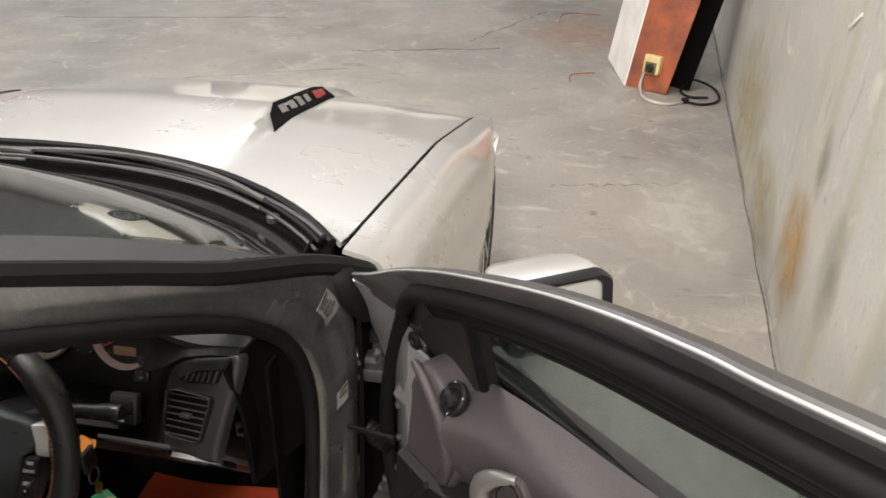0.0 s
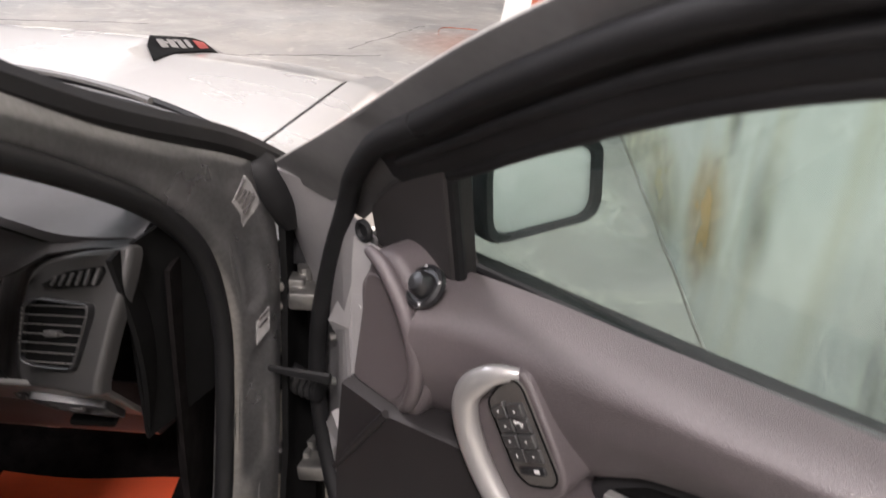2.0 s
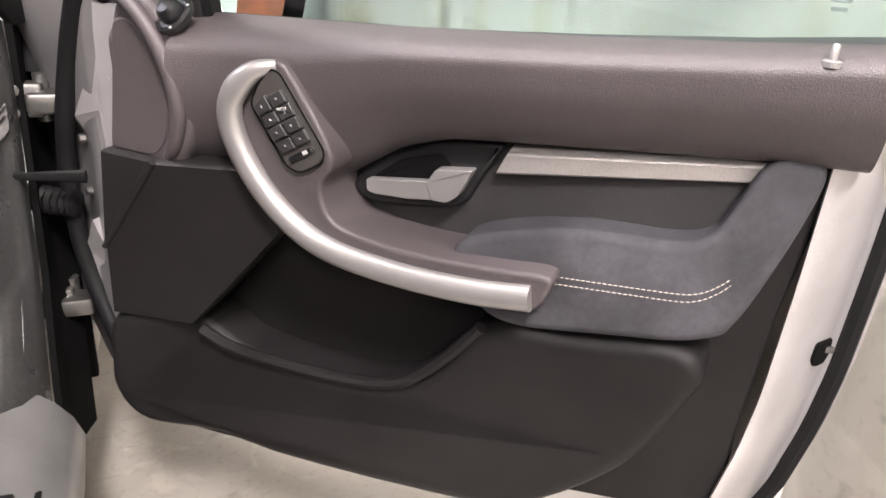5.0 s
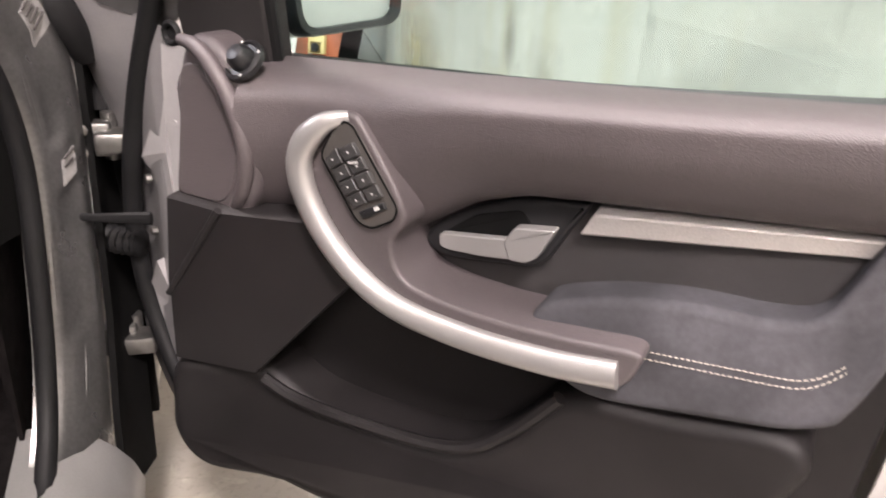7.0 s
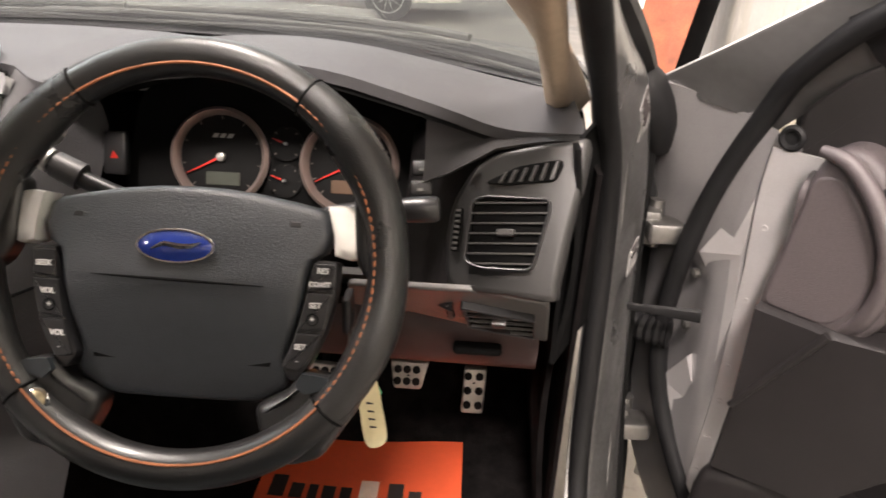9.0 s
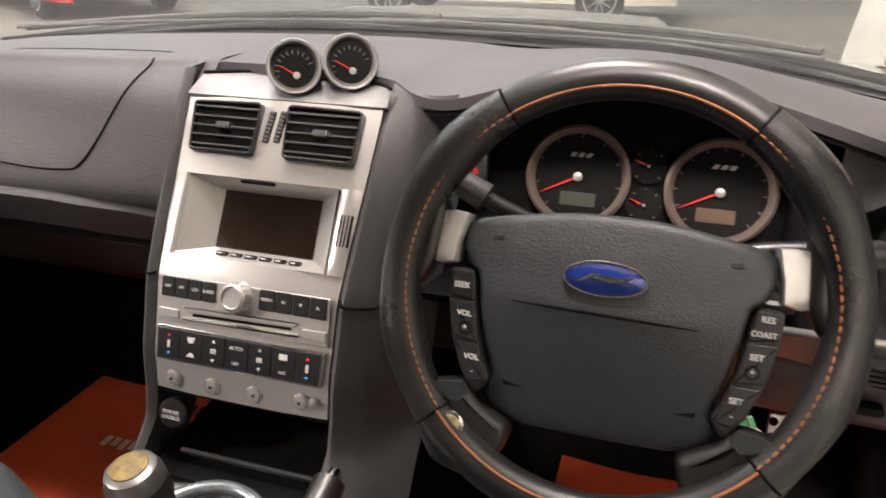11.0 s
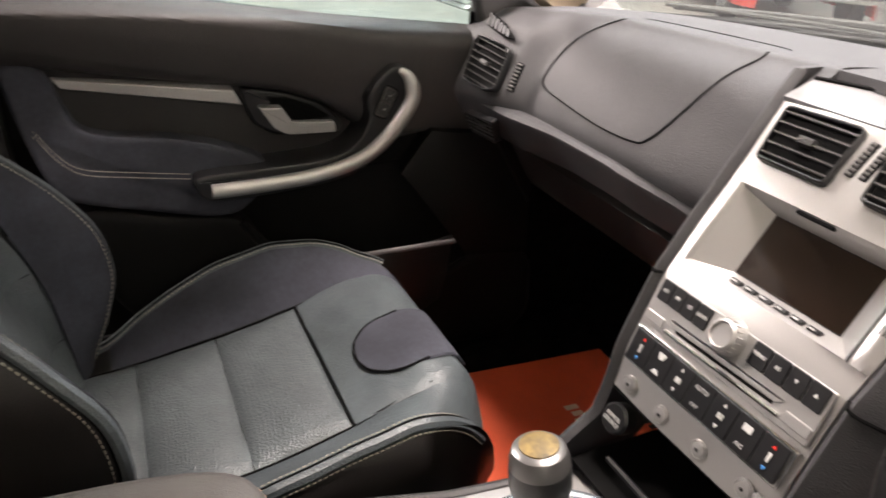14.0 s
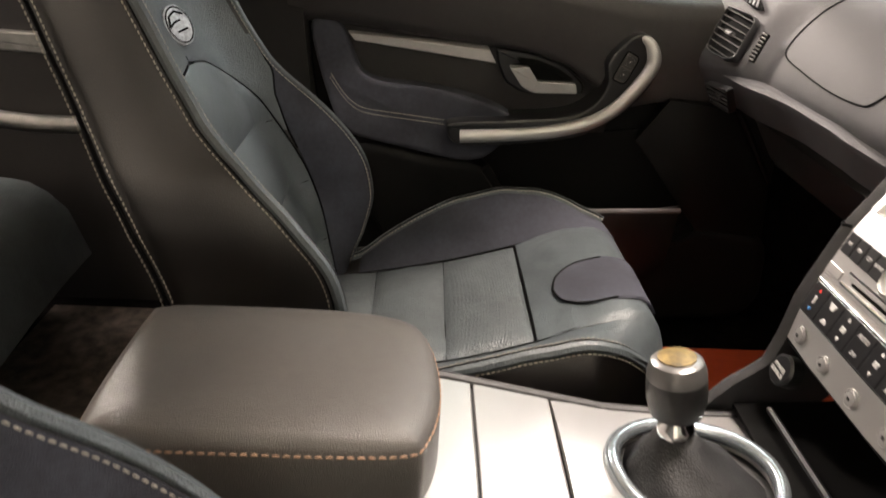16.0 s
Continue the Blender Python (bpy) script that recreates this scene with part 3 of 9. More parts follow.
area_lamp("lamp_hall_middle", (-7, 6, 6.75), (-7, 6, 0), 3.0, 8.0, 900, COOL)
area_lamp("lamp_hall_far", (-3, 12, 6.75), (-3, 12, 0), 8.0, 5.0, 700, COOL)

# ---- the car: body, glass and running gear ----
car = base("car", (0, 1.5, 0), "silver sedan parked in a workshop with its front door open", "car")


def cowl_y(x):
    return curve(abs(x), [0, 0.144, 0.287, 0.436, 0.589, 0.70, 0.80, 0.90], [1.928, 1.924, 1.908, 1.874, 1.808, 1.734, 1.632, 1.50])


def hood_z(x, y):
    t = (y - 1.7) / 1.35
    edge = lerp(t, [-0.08, 0, 0.5, 0.85, 1.0, 1.12, 1.22], [0.925, 0.907, 0.840, 0.745, 0.695, 0.645, 0.58])
    crown = 0.066 * (1 - min(1, abs(x) / 0.80) ** 2.2) * lerp(t, [0, 0.8, 1.12], [1.0, 0.95, 0.6])
    half = lerp(t, [0, 0.45, 1.0], [0.44, 0.385, 0.31])
    bulge = 0.034 * max(0.0, min(1.0, (half - abs(x)) / 0.03 + 0.5)) * lerp(t, [0.12, 0.45, 1.05], [0.0, 1.0, 0.9])
    return edge + crown + bulge


def hood_y(x, v):
    back = cowl_y(x)
    front = 3.31 - 0.42 * (abs(x) / 0.80) ** 2.6
    return back + (front - back) * v


xs = sorted(set([round(s * v, 4) for s in (-1, 1) for v in lin(0, 0.79, 24)] + [round(s * h, 3) for s in (-1, 1) for h in (0.29, 0.33, 0.36, 0.40, 0.42)]))


def hood_pt(x, v):
    y = hood_y(x, v)
    w = 0.797 + 0.075 * v
    return V(x * w / 0.79, y, hood_z(x, y))


part("bonnet", grid(hood_pt, xs, lin(0, 1, 44), 0.012), paint, car, "silver bonnet with a raised centre", 30)
# decals on the flanks of the bonnet's raised centre
for s in (1,):
    def decal(a, b, d, s=s):
        y = 2.223 + 0.70 * a
        t = (y - 1.7) / 1.35
        half = lerp(t, [0, 0.45, 1.0], [0.44, 0.385, 0.31])
        x = half + 0.022 - 0.044 * b
        p = V(x * (0.797 + 0.075 * (y - 1.8) / 1.3) / 0.79, y, hood_z(x, y) + 0.004 + d)
        return V(s * p.x, p.y, p.z)
    out_ = [(0, -0.1)] + [(q, -0.1 - 0.1 * q) for q in (0.15, 0.3, 0.5, 0.7, 0.85)] + [(1.0, 0.0), (0.98, 0.8)] + [(q, 1.0) for q in (0.85, 0.7, 0.5, 0.35, 0.22)] + [(0.10, 0.62)]
    dec = part("bonnet_decal", slab(out_, decal, -0.004, 0.0015, 0.0005, 1), black_matt, car, "black decal with pale and red bars")
    for a0, a1, mtl in ((0.20, 0.30, sticker), (0.325, 0.425, sticker), (0.45, 0.54, sticker), (0.565, 0.65, sticker), (0.72, 0.93, mat("dull_red_print", (0.35, 0.05, 0.04), 0.5))):
        part("decal_bar", slab([(a0, 0.22), (a1 - 0.02, 0.20), (a1, 0.66), (a0 + 0.02, 0.68)], decal, 0.0, 0.003, 0.0005, 1), mtl, dec)

# front wings, front end
for s in (-1, 1):
    def wing(u, v, s=s):
        y = 1.60 + 1.55 * u
        t = (y - 1.7) / 1.35
        xe = 0.812 + 0.086 * max(0, t) - 0.16 * max(0, t - 0.86)
        ze = lerp(t, [-0.1, 0, 0.5, 0.85, 1.0, 1.12], [0.925, 0.905, 0.838, 0.743, 0.69, 0.62])
        xo = 0.925 + 0.062 * min(1, max(0, (y - 1.6) / 0.9)) ** 1.5 - 0.5 * max(0, t - 0.82)
        k = v * 1.0
        x = lerp(k, [0, 0.12, 0.3, 0.5, 0.75, 1.0], [xe, xe + 0.06, xo - 0.012, xo, xo - 0.005, xo - 0.03])
        z = lerp(k, [0, 0.12, 0.3, 0.5, 0.75, 1.0], [ze, ze - 0.015, ze - 0.075, ze - 0.18, max(0.40, ze - 0.33), 0.22])
        d = math.hypot(y - 2.80, z - 0.33)
        if d < 0.37 and z < 0.66:
            f = 0.37 / max(d, 1e-3)
            z = min(0.70, max(z, 0.33 + math.sqrt(max(0, 0.37 ** 2 - (y - 2.80) ** 2))))
        return V(s * x, y, z)
    part("front_wing", grid(wing, lin(0, 1, 46), lin(0, 1, 22), s * 0.01), paint, car, "", 30)
    w = base("wheel", (s * 0.82, 2.80, 0.325))
    w.parent = car
    w.matrix_parent_inverse = Matrix.Translation(car.location).inverted()
    part("tyre", lathe([(0.21, -0.11), (0.29, -0.115), (0.322, -0.09), (0.327, 0), (0.322, 0.09), (0.29, 0.115), (0.21, 0.11)], (s * 0.838, 2.80, 0.327), (s, 0, 0), 40), tyre_mat, car)
    bm = lathe([(0.215, -0.1), (0.222, 0.10), (0.215, 0.112), (0.195, 0.105), (0.18, 0.03), (0.06, 0.05), (0.05, 0.085), (0.001, 0.09)], (s * 0.838, 2.80, 0.327), (s, 0, 0), 40)
    for k in range(7):
        a = 2 * math.pi * k / 7
        tube([V(s * 0.928, 2.80 + 0.05 * math.cos(a), 0.327 + 0.05 * math.sin(a)), V(s * 0.936, 2.80 + 0.20 * math.cos(a), 0.327 + 0.20 * math.sin(a))], [0.024, 0.018], 8, bm=bm)
    part("rim", bm, alloy, car)
    bpy.data.objects.remove(w)
part("front_bumper", grid(lambda u, v: V((u * 2 - 1) * (0.86 - 0.02 * v), 3.315 + 0.05 * v - 0.46 * abs(u * 2 - 1) ** 2.6, 0.63 - 0.40 * v), lin(0, 1, 30), lin(0, 1, 10), 0.012), paint, car)

# dark shut lines between bonnet and wings
for s in (-1, 1):
    part("bonnet_gap", tube([V(s * (0.804 + 0.076 * v), hood_y(0.785, v), hood_z(0.785, hood_y(0.785, v)) + 0.0005) for v in lin(0, 1, 30)], 0.0022, 6), black_matt, car)

# cowl, wipers
part("cowl_panel", grid(lambda u, v: V((u * 2 - 1) * 0.78, cowl_y((u * 2 - 1) * 0.78) + 0.03 - 0.17 * v, 0.905 + 0.012 * math.sin(v * 9) - 0.012 * v + 0.03 * (1 - abs(u * 2 - 1) ** 2)), lin(0, 1, 34), lin(0, 1, 8), -0.01), black_matt, car, "black ribbed plastic cowl")
for x0, x1, dy in ((-0.12, 0.62, 0.0), (-0.70, 0.02, -0.02)):
    bm = tube([(x, cowl_y(x) - 0.085 + dy + 0.03 * math.sin((x - x0) * 4), 0.945 + 0.012 * math.sin((x - x0) * 3) + 0.02 * (1 - abs(x))) for x in lin(x0, x1, 14)], 0.006, 6)
    tube([(x, cowl_y(x) - 0.105 + dy, 0.948 + 0.02 * (1 - abs(x))) for x in lin(x0, x1, 14)], 0.0035, 6, bm=bm)
    lathe([(0.014, -0.02), (0.014, 0.006), (0.008, 0.010)], (x1, cowl_y(x1) - 0.05 + dy, 0.905), (0, 0, 1), 14, bm=bm)
    part("wiper", bm, mat("faded_wiper_grey", (0.10, 0.097, 0.094), 0.45, 0.3), car, "faded grey wiper")
for k in range(3):
    part("cowl_rib", tube([(x, cowl_y(x) - 0.028 - 0.022 * k, 0.921 + 0.004 * math.sin(9 * x + 2 * k) + 0.03 * (1 - (abs(x) / 0.78) ** 2)) for x in lin(-0.76, 0.76, 40)], 0.006 - 0.001 * k, 6), rubber if k % 2 else mat("grey_cowl_plastic", (0.05, 0.048, 0.047), 0.5), car)
bm = tube([(x, cowl_y(x) - 0.012, 0.915 + 0.044 * (1 - (abs(x) / 0.8) ** 2.2)) for x in lin(-0.78, 0.78, 40)], 0.009, 6)
part("bonnet_seal", bm, rubber, car)

# windscreen


def ws(u, v):
    x0 = (u * 2 - 1) * 0.735
    x1 = (u * 2 - 1) * 0.56
    yb = cowl_y(x0) - 0.12
    yt = 0.86 - 0.10 * (u * 2 - 1) ** 2
    zb, zt = 0.905 + 0.02 * (1 - (u * 2 - 1) ** 2), 1.375 + 0.03 * (1 - (u * 2 - 1) ** 2)
    return V(x0 + (x1 - x0) * v, yb + (yt - yb) * v, zb + (zt - zb) * v + 0.03 * math.sin(math.pi * v))


g = part("windscreen", grid(ws, lin(0, 1, 25), lin(0, 1, 13), 0.005), screen_glass, car, "clear laminated windscreen")
g.visible_shadow = False
part("windscreen_frit", grid(lambda u, v: ws(u, 0.045 * v) + V(0, -0.003, -0.006), lin(0, 1, 40), [0, 0.5, 1], 0.002), black_plastic, car, "black windscreen border")
part("windscreen_seal", tube([ws(u, 0.0) + V(0, 0.0, 0.004) for u in lin(0, 1, 40)], 0.011, 6), rubber, car)

# roof, pillars and the closed rear
part("roof", grid(lambda u, v: V((u * 2 - 1) * 0.60, 0.86 - 0.1 * (u * 2 - 1) ** 2 - 1.75 * v, 1.385 + 0.045 * (1 - (u * 2 - 1) ** 2) + 0.02 * math.sin(math.pi * v)), lin(0, 1, 17), lin(0, 1, 17), -0.012), paint, car)
part("headliner", grid(lambda u, v: V((u * 2 - 1) * 0.55, 0.80 - 0.1 * (u * 2 - 1) ** 2 - 1.6 * v, 1.345 + 0.045 * (1 - (u * 2 - 1) ** 2) + 0.02 * math.sin(math.pi * v)), lin(0, 1, 11), lin(0, 1, 11), 0.006), beige, car, "beige cloth headliner")
PIL = [(0.79, 1.47, 0.925), (0.765, 1.335, 1.0), (0.735, 1.158, 1.10), (0.705, 1.01, 1.18), (0.672, 0.865, 1.25), (0.630, 0.69, 1.325), (0.59, 0.50, 1.375), (0.57, 0.2, 1.40), (0.57, -0.6, 1.395)]
GUT = [(0.872, 1.555, 0.925), (0.82, 1.42, 1.01), (0.752, 1.247, 1.09), (0.70, 1.11, 1.165), (0.650, 0.97, 1.24), (0.585, 0.79, 1.335), (0.555, 0.6, 1.395), (0.55, 0.2, 1.42), (0.55, -0.6, 1.41)]
for s in (-1, 1):
    P = spline([(s * x, y, z) for x, y, z in PIL], 48)
    G = spline([(s * x, y, z) for x, y, z in GUT], 48)
    part("outer_gutter_seal", tube(spline([V(s * 0.884, 1.535, 0.78), V(s * 0.886, 1.55, 0.86)], 4) + [g + V(0, 0, -0.008) for g in G], 0.019, 8), rubber, car)
    trim_ = [[p + V(-s * 0.030, -0.002, -0.040), p + V(-s * 0.042, 0.004, -0.048), p + V(-s * 0.052, 0.020, -0.045), g + V(-s * 0.080, 0.0, -0.042), g + V(-s * 0.088, 0.004, -0.028), p.lerp(g, 0.7) + V(-s * 0.05, 0, -0.026), p + V(-s * 0.026, 0.004, -0.028)] for p, g in list(zip(P, G))[(2 if s > 0 else 4):40]]
    part("pillar_inner_trim", loft(trim_), beige, car, "beige windscreen pillar trim", 60)
# door opening seal, hinge pillar and sill
for s in (-1, 1):
    seal = [(0.57, 0.2, 1.375), (0.585, 0.60, 1.352), (0.61, 0.70, 1.31), (0.635, 0.81, 1.252), (0.67, 0.945, 1.178), (0.705, 1.085, 1.10), (0.735, 1.20, 1.03), (0.762, 1.30, 0.955), (0.782, 1.362, 0.87), (0.792, 1.385, 0.75), (0.790, 1.365, 0.60), (0.786, 1.33, 0.47), (0.785, 1.26, 0.385), (0.785, 1.12, 0.345), (0.785, 0.6, 0.34), (0.785, 0.2, 0.34)]
    part("door_opening_seal", tube(spline([(s * (x + 0.016 * min(1, max(0.7, (1.0 - z) / 0.12))), y, z) for x, y, z in seal], 90), 0.0135, 10), rubber, car, "black rubber door-opening seal")

    # one pressed sheet from the roof edge down the windscreen pillar and the hinge pillar to the sill
    edge_in = spline([(0.575, -0.6, 1.378), (0.575, 0.2, 1.388), (0.592, 0.60, 1.362), (0.617, 0.70, 1.320), (0.642, 0.81, 1.262), (0.677, 0.945, 1.188), (0.712, 1.085, 1.110), (0.742, 1.20, 1.040), (0.775, 1.30, 0.965), (0.800, 1.368, 0.885), (0.811, 1.394, 0.80), (0.812, 1.394, 0.72), (0.808, 1.374, 0.60), (0.804, 1.340, 0.48), (0.800, 1.275, 0.39), (0.795, 1.19, 0.345)], 150)
    edge_out = spline([(0.55, -0.6, 1.41), (0.55, 0.2, 1.42), (0.555, 0.6, 1.395), (0.582, 0.78, 1.338), (0.618, 0.885, 1.288), (0.662, 1.0, 1.222), (0.712, 1.135, 1.150), (0.752, 1.247, 1.090), (0.802, 1.375, 1.028), (0.846, 1.455, 0.965), (0.866, 1.472, 0.87), (0.870, 1.466, 0.77), (0.869, 1.446, 0.64), (0.868, 1.412, 0.50), (0.868, 1.362, 0.38), (0.870, 1.31, 0.27)], 150)
    M_ = len(edge_in)

    def sheet(i, f, k=0.0, s=s):
        """A point of the sheet: along it, from the seal outwards, and proud of it."""
        a, b = edge_in[i], edge_out[i]
        t = edge_in[min(i + 1, M_ - 1)] - edge_in[max(i - 1, 0)]
        n = (b - a).cross(t).normalized()
        if n.dot(V(1.15, 0.45, 1.25) - a) < 0:
            n = -n
        z = a.z
        step = 0.006 * math.exp(-((f - 0.52) / 0.20) ** 4) * (1 if 0.50 < z < 0.68 else 0) + 0.004 * math.exp(-((f - 0.45) / 0.15) ** 4) * (1 if 0.74 < z < 0.86 else 0)
        p = a.lerp(b, f) + n * (k + lerp(f, [-0.2, 0, 0.12, 0.45, 0.8, 1.0, 1.1], [-0.016, -0.002, 0.005, 0.009, 0.004, -0.006, -0.03]) - step)
        return V(s * p.x, p.y, p.z)
    FS = [-0.15, 0.0, 0.05, 0.12, 0.22, 0.28, 0.34, 0.45, 0.58, 0.68, 0.74, 0.82, 0.92, 1.0, 1.06]
    # pillar sheet takes the darkened silver, its shade being in the colour
    part("door_pillar", grid(lambda i, f: sheet(i, f), range(M_), FS, -s * 0.004), jamb_paint, car, "silver pressed door pillar, painted darker for shade", 35)
    for z, f, jr in ((0.945, 0.62, 0.006), (0.80, 0.30, 0.007), (0.765, 0.70, 0.008), (0.69, 0.28, 0.006), (0.60, 0.66, 0.010), (0.56, 0.30, 0.007), (0.47, 0.45, 0.009), (0.43, 0.72, 0.006)):
        i = min(range(60, M_), key=lambda q: abs(edge_in[q].z - z))
        part("jamb_plug", lathe([(jr, -0.004), (jr, 0.001), (jr * 0.6, 0.0022), (0.0004, 0.0022)], sheet(i, f), sheet(i, f, 1.0) - sheet(i, f, 0.0), 14), rubber if jr > 0.0065 else steel, car)
    for z0, z1, f in ((0.89, 0.73, 0.20), (0.66, 0.52, 0.16), (0.50, 0.40, 0.55)):
        i0, i1 = (min(range(60, M_), key=lambda q: abs(edge_in[q].z - z)) for z in (z0, z1))
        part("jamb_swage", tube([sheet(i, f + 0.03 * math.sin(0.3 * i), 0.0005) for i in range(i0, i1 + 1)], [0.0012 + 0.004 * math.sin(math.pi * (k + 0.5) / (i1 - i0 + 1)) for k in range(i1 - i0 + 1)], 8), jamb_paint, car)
    for q in range(9):
        i = 96 + 5 * q
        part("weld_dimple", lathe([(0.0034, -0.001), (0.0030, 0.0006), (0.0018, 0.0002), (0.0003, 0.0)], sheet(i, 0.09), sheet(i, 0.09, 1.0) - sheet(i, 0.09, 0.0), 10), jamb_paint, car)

    def jamb(u, v, s=s):
        z = 0.20 + (lerp(v, [0, 0.5, 0.75, 1.0], [0.955, 0.955, 0.88, 0.85]) - 0.20) * u
        k = lerp(z, [0.2, 0.36, 0.5, 0.75, 0.96], [-0.13, -0.10, -0.03, 0.01, 0.02])
        return V(s * lerp(v, [0.6, 0.8, 1.0], [0.868, 0.872, 0.90]), lerp(v, [0.6, 0.8, 1.0], [1.47, 1.53, 1.60]) + k, z)
    # outer part of the pillar, coloured black for the shade inside the wing
    part("wing_inner_shade", grid(jamb, lin(0, 1, 30), lin(0.6, 1, 8), s * 0.01), black_matt, car, "", 30)

    def sillf(u, v, s=s):
        y = -0.7 + 2.02 * u
        x = lerp(v, [0, 0.2, 0.5, 0.75, 1], [0.76, 0.80, 0.86, 0.90, 0.885])
        z = lerp(v, [0, 0.2, 0.5, 0.75, 1], [0.335, 0.345, 0.325, 0.28, 0.18]) + 0.05 * max(0, u - 0.9) * 10 * (1 - v)
        return V(s * x, y, z)
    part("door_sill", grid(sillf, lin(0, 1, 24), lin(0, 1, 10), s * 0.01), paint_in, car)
    part("sill_plate", box((s * 0.81, 0.6, 0.352), (0.075, 1.05, 0.008), 0.003), black_plastic, car, "black sill scuff plate")
    part("sill_lip", tube([(s * 0.865, -0.4, 0.325), (s * 0.865, 1.15, 0.325)], 0.008, 6), rubber, car)
    # B pillar, rear quarter
    part("centre_pillar", loft([[V(s * (x + a), y + b, z) for a, b in ((-0.05, -0.07), (0.03, -0.08), (0.03, 0.14 if s < 0 else 0.06), (-0.05, 0.135 if s < 0 else 0.055))] for x, y, z in ((0.80, 0.42, 0.33), (0.80, 0.40, 0.6), (0.77, 0.38, 0.95), (0.68, 0.34, 1.15), (0.555, 0.30, 1.39))]), vinyl_black, car, "dark centre pillar trim")
    part("centre_pillar_cap", loft([[V(s * (x + a), y + b, z) for a, b in ((-0.06, -0.075), (-0.048, -0.08), (-0.048, 0.13 if s < 0 else 0.05), (-0.06, 0.125 if s < 0 else 0.045))] for x, y, z in ((0.772, 0.38, 0.95), (0.68, 0.34, 1.15), (0.555, 0.30, 1.385))]), beige, car, "beige upper pillar trim")
# black box added to darken the gap behind the hinges
part("hinge_gap_shade", box((0.888, 1.562, 0.56), (0.05, 0.02, 0.66), 0.004), black_matt, car)
part("rear_bulkhead", box((0, -0.93, 0.60), (1.5, 0.06, 0.70), 0.02), vinyl_black, car)
part("rear_side_wall", box((-0.84, -0.35, 0.62), (0.05, 1.3, 0.62), 0.02), paint, car)
part("rear_side_wall", box((0.84, -0.35, 0.62), (0.05, 1.3, 0.62), 0.02), paint, car)
part("firewall", box((0, 1.92, 0.53), (1.5, 0.05, 0.50), 0.01), black_matt, car)
part("cabin_floor", grid(lambda u, v: V((u * 2 - 1) * 0.77, -0.9 + 2.82 * v, lerp(v, [0, 0.80, 0.88, 1.0], [0.262, 0.262, 0.29, 0.62]) + 0.16 * math.exp(-((u * 2 - 1) * 0.77 / 0.13) ** 4)), lin(0, 1, 40), lin(0, 1, 40), 0.02), carpet, car, "black carpet over the cabin floor")
for s in (-1, 1):
    part("kick_panel", grid(lambda u, v, s=s: V(s * (0.772 - 0.02 * math.sin(math.pi * v)), 1.34 + 0.57 * u, 0.28 + 0.50 * v), lin(0, 1, 10), lin(0, 1, 10), s * 0.008), carpet, car)
for nm, z in (("upper", 0.747), ("lower", 0.418)):
    bm = box((0.872, 1.502, z), (0.060, 0.03, 0.05), 0.006)
    box((0.905, 1.487, z), (0.05, 0.045, 0.030), 0.006, bm=bm)
    lathe([(0.011, -0.035), (0.011, 0.035)], (0.898, 1.515, z), (0, 0, 1), 12, bm=bm)
    lathe([(0.009, 0), (0.009, 0.008), (0.004, 0.010)], (0.865, 1.486, z + 0.017), (0, -1, 0), 8, bm=bm)
    lathe([(0.009, 0), (0.009, 0.008), (0.004, 0.010)], (0.865, 1.486, z - 0.017), (0, -1, 0), 8, bm=bm)
    part("door_hinge", bm, steel, car, "zinc-plated door hinge")
bm = tube([(0.830, 1.437, 0.656), (0.87, 1.425, 0.656), (0.95, 1.405, 0.658)], [0.007, 0.006, 0.010], 8, flat=0.6)
lathe([(0.013, -0.012), (0.013, 0.014)], (0.832, 1.436, 0.656), (0.3, -1, 0), 14, bm=bm)
part("door_check_strap", bm, rubber, car, "black door check strap")
part("wiring_boot", tube(spline([(0.86, 1.50, 0.60), (0.90, 1.47, 0.60), (0.93, 1.455, 0.60)], 16), [0.018 + 0.004 * (k % 2) for k in range(17)], 10), rubber, car)


def jamb_label(z0, z1, f0, f1, lines):
    """A printed label laid on the pillar sheet between two heights, with its lines of print."""
    rows = [i for i in range(60, M_) if z1 <= edge_in[i].z <= z0]
    lab = part("jamb_label", grid(lambda i, f: sheet(i, f, 0.0056), rows, lin(f0, f1, 9), 0.0012), sticker, car, "pale printed label")
    at = lambda u, f, k: sheet(rows[0] + int(u * (len(rows) - 1)), f, k)
    for k in range(lines):
        u = 0.12 + 0.80 * k / lines
        f2 = f0 + (f1 - f0) * (0.86 - 0.3 * ((k * 5) % 3) / 3)
        part("print_bar", tube([at(u, f, 0.0070) for f in lin(f0 + 0.14 * (f1 - f0), f2, 6)], 0.0014, 5), ink, lab)


jamb_label(0.895, 0.850, 0.46, 0.78, 4)
jamb_label(0.722, 0.680, 0.42, 0.70, 3)
part("gutter_end_block", tube(spline([V(0.835, 1.475, 0.958), V(0.856, 1.474, 0.932), V(0.874, 1.485, 0.895), V(0.884, 1.50, 0.86)], 14), [0.024, 0.027, 0.029, 0.030, 0.030, 0.030, 0.029, 0.028, 0.026, 0.024, 0.022, 0.020, 0.018, 0.016, 0.014], 10), rubber, car, "black rubber gutter end")

# ---- the doors ----


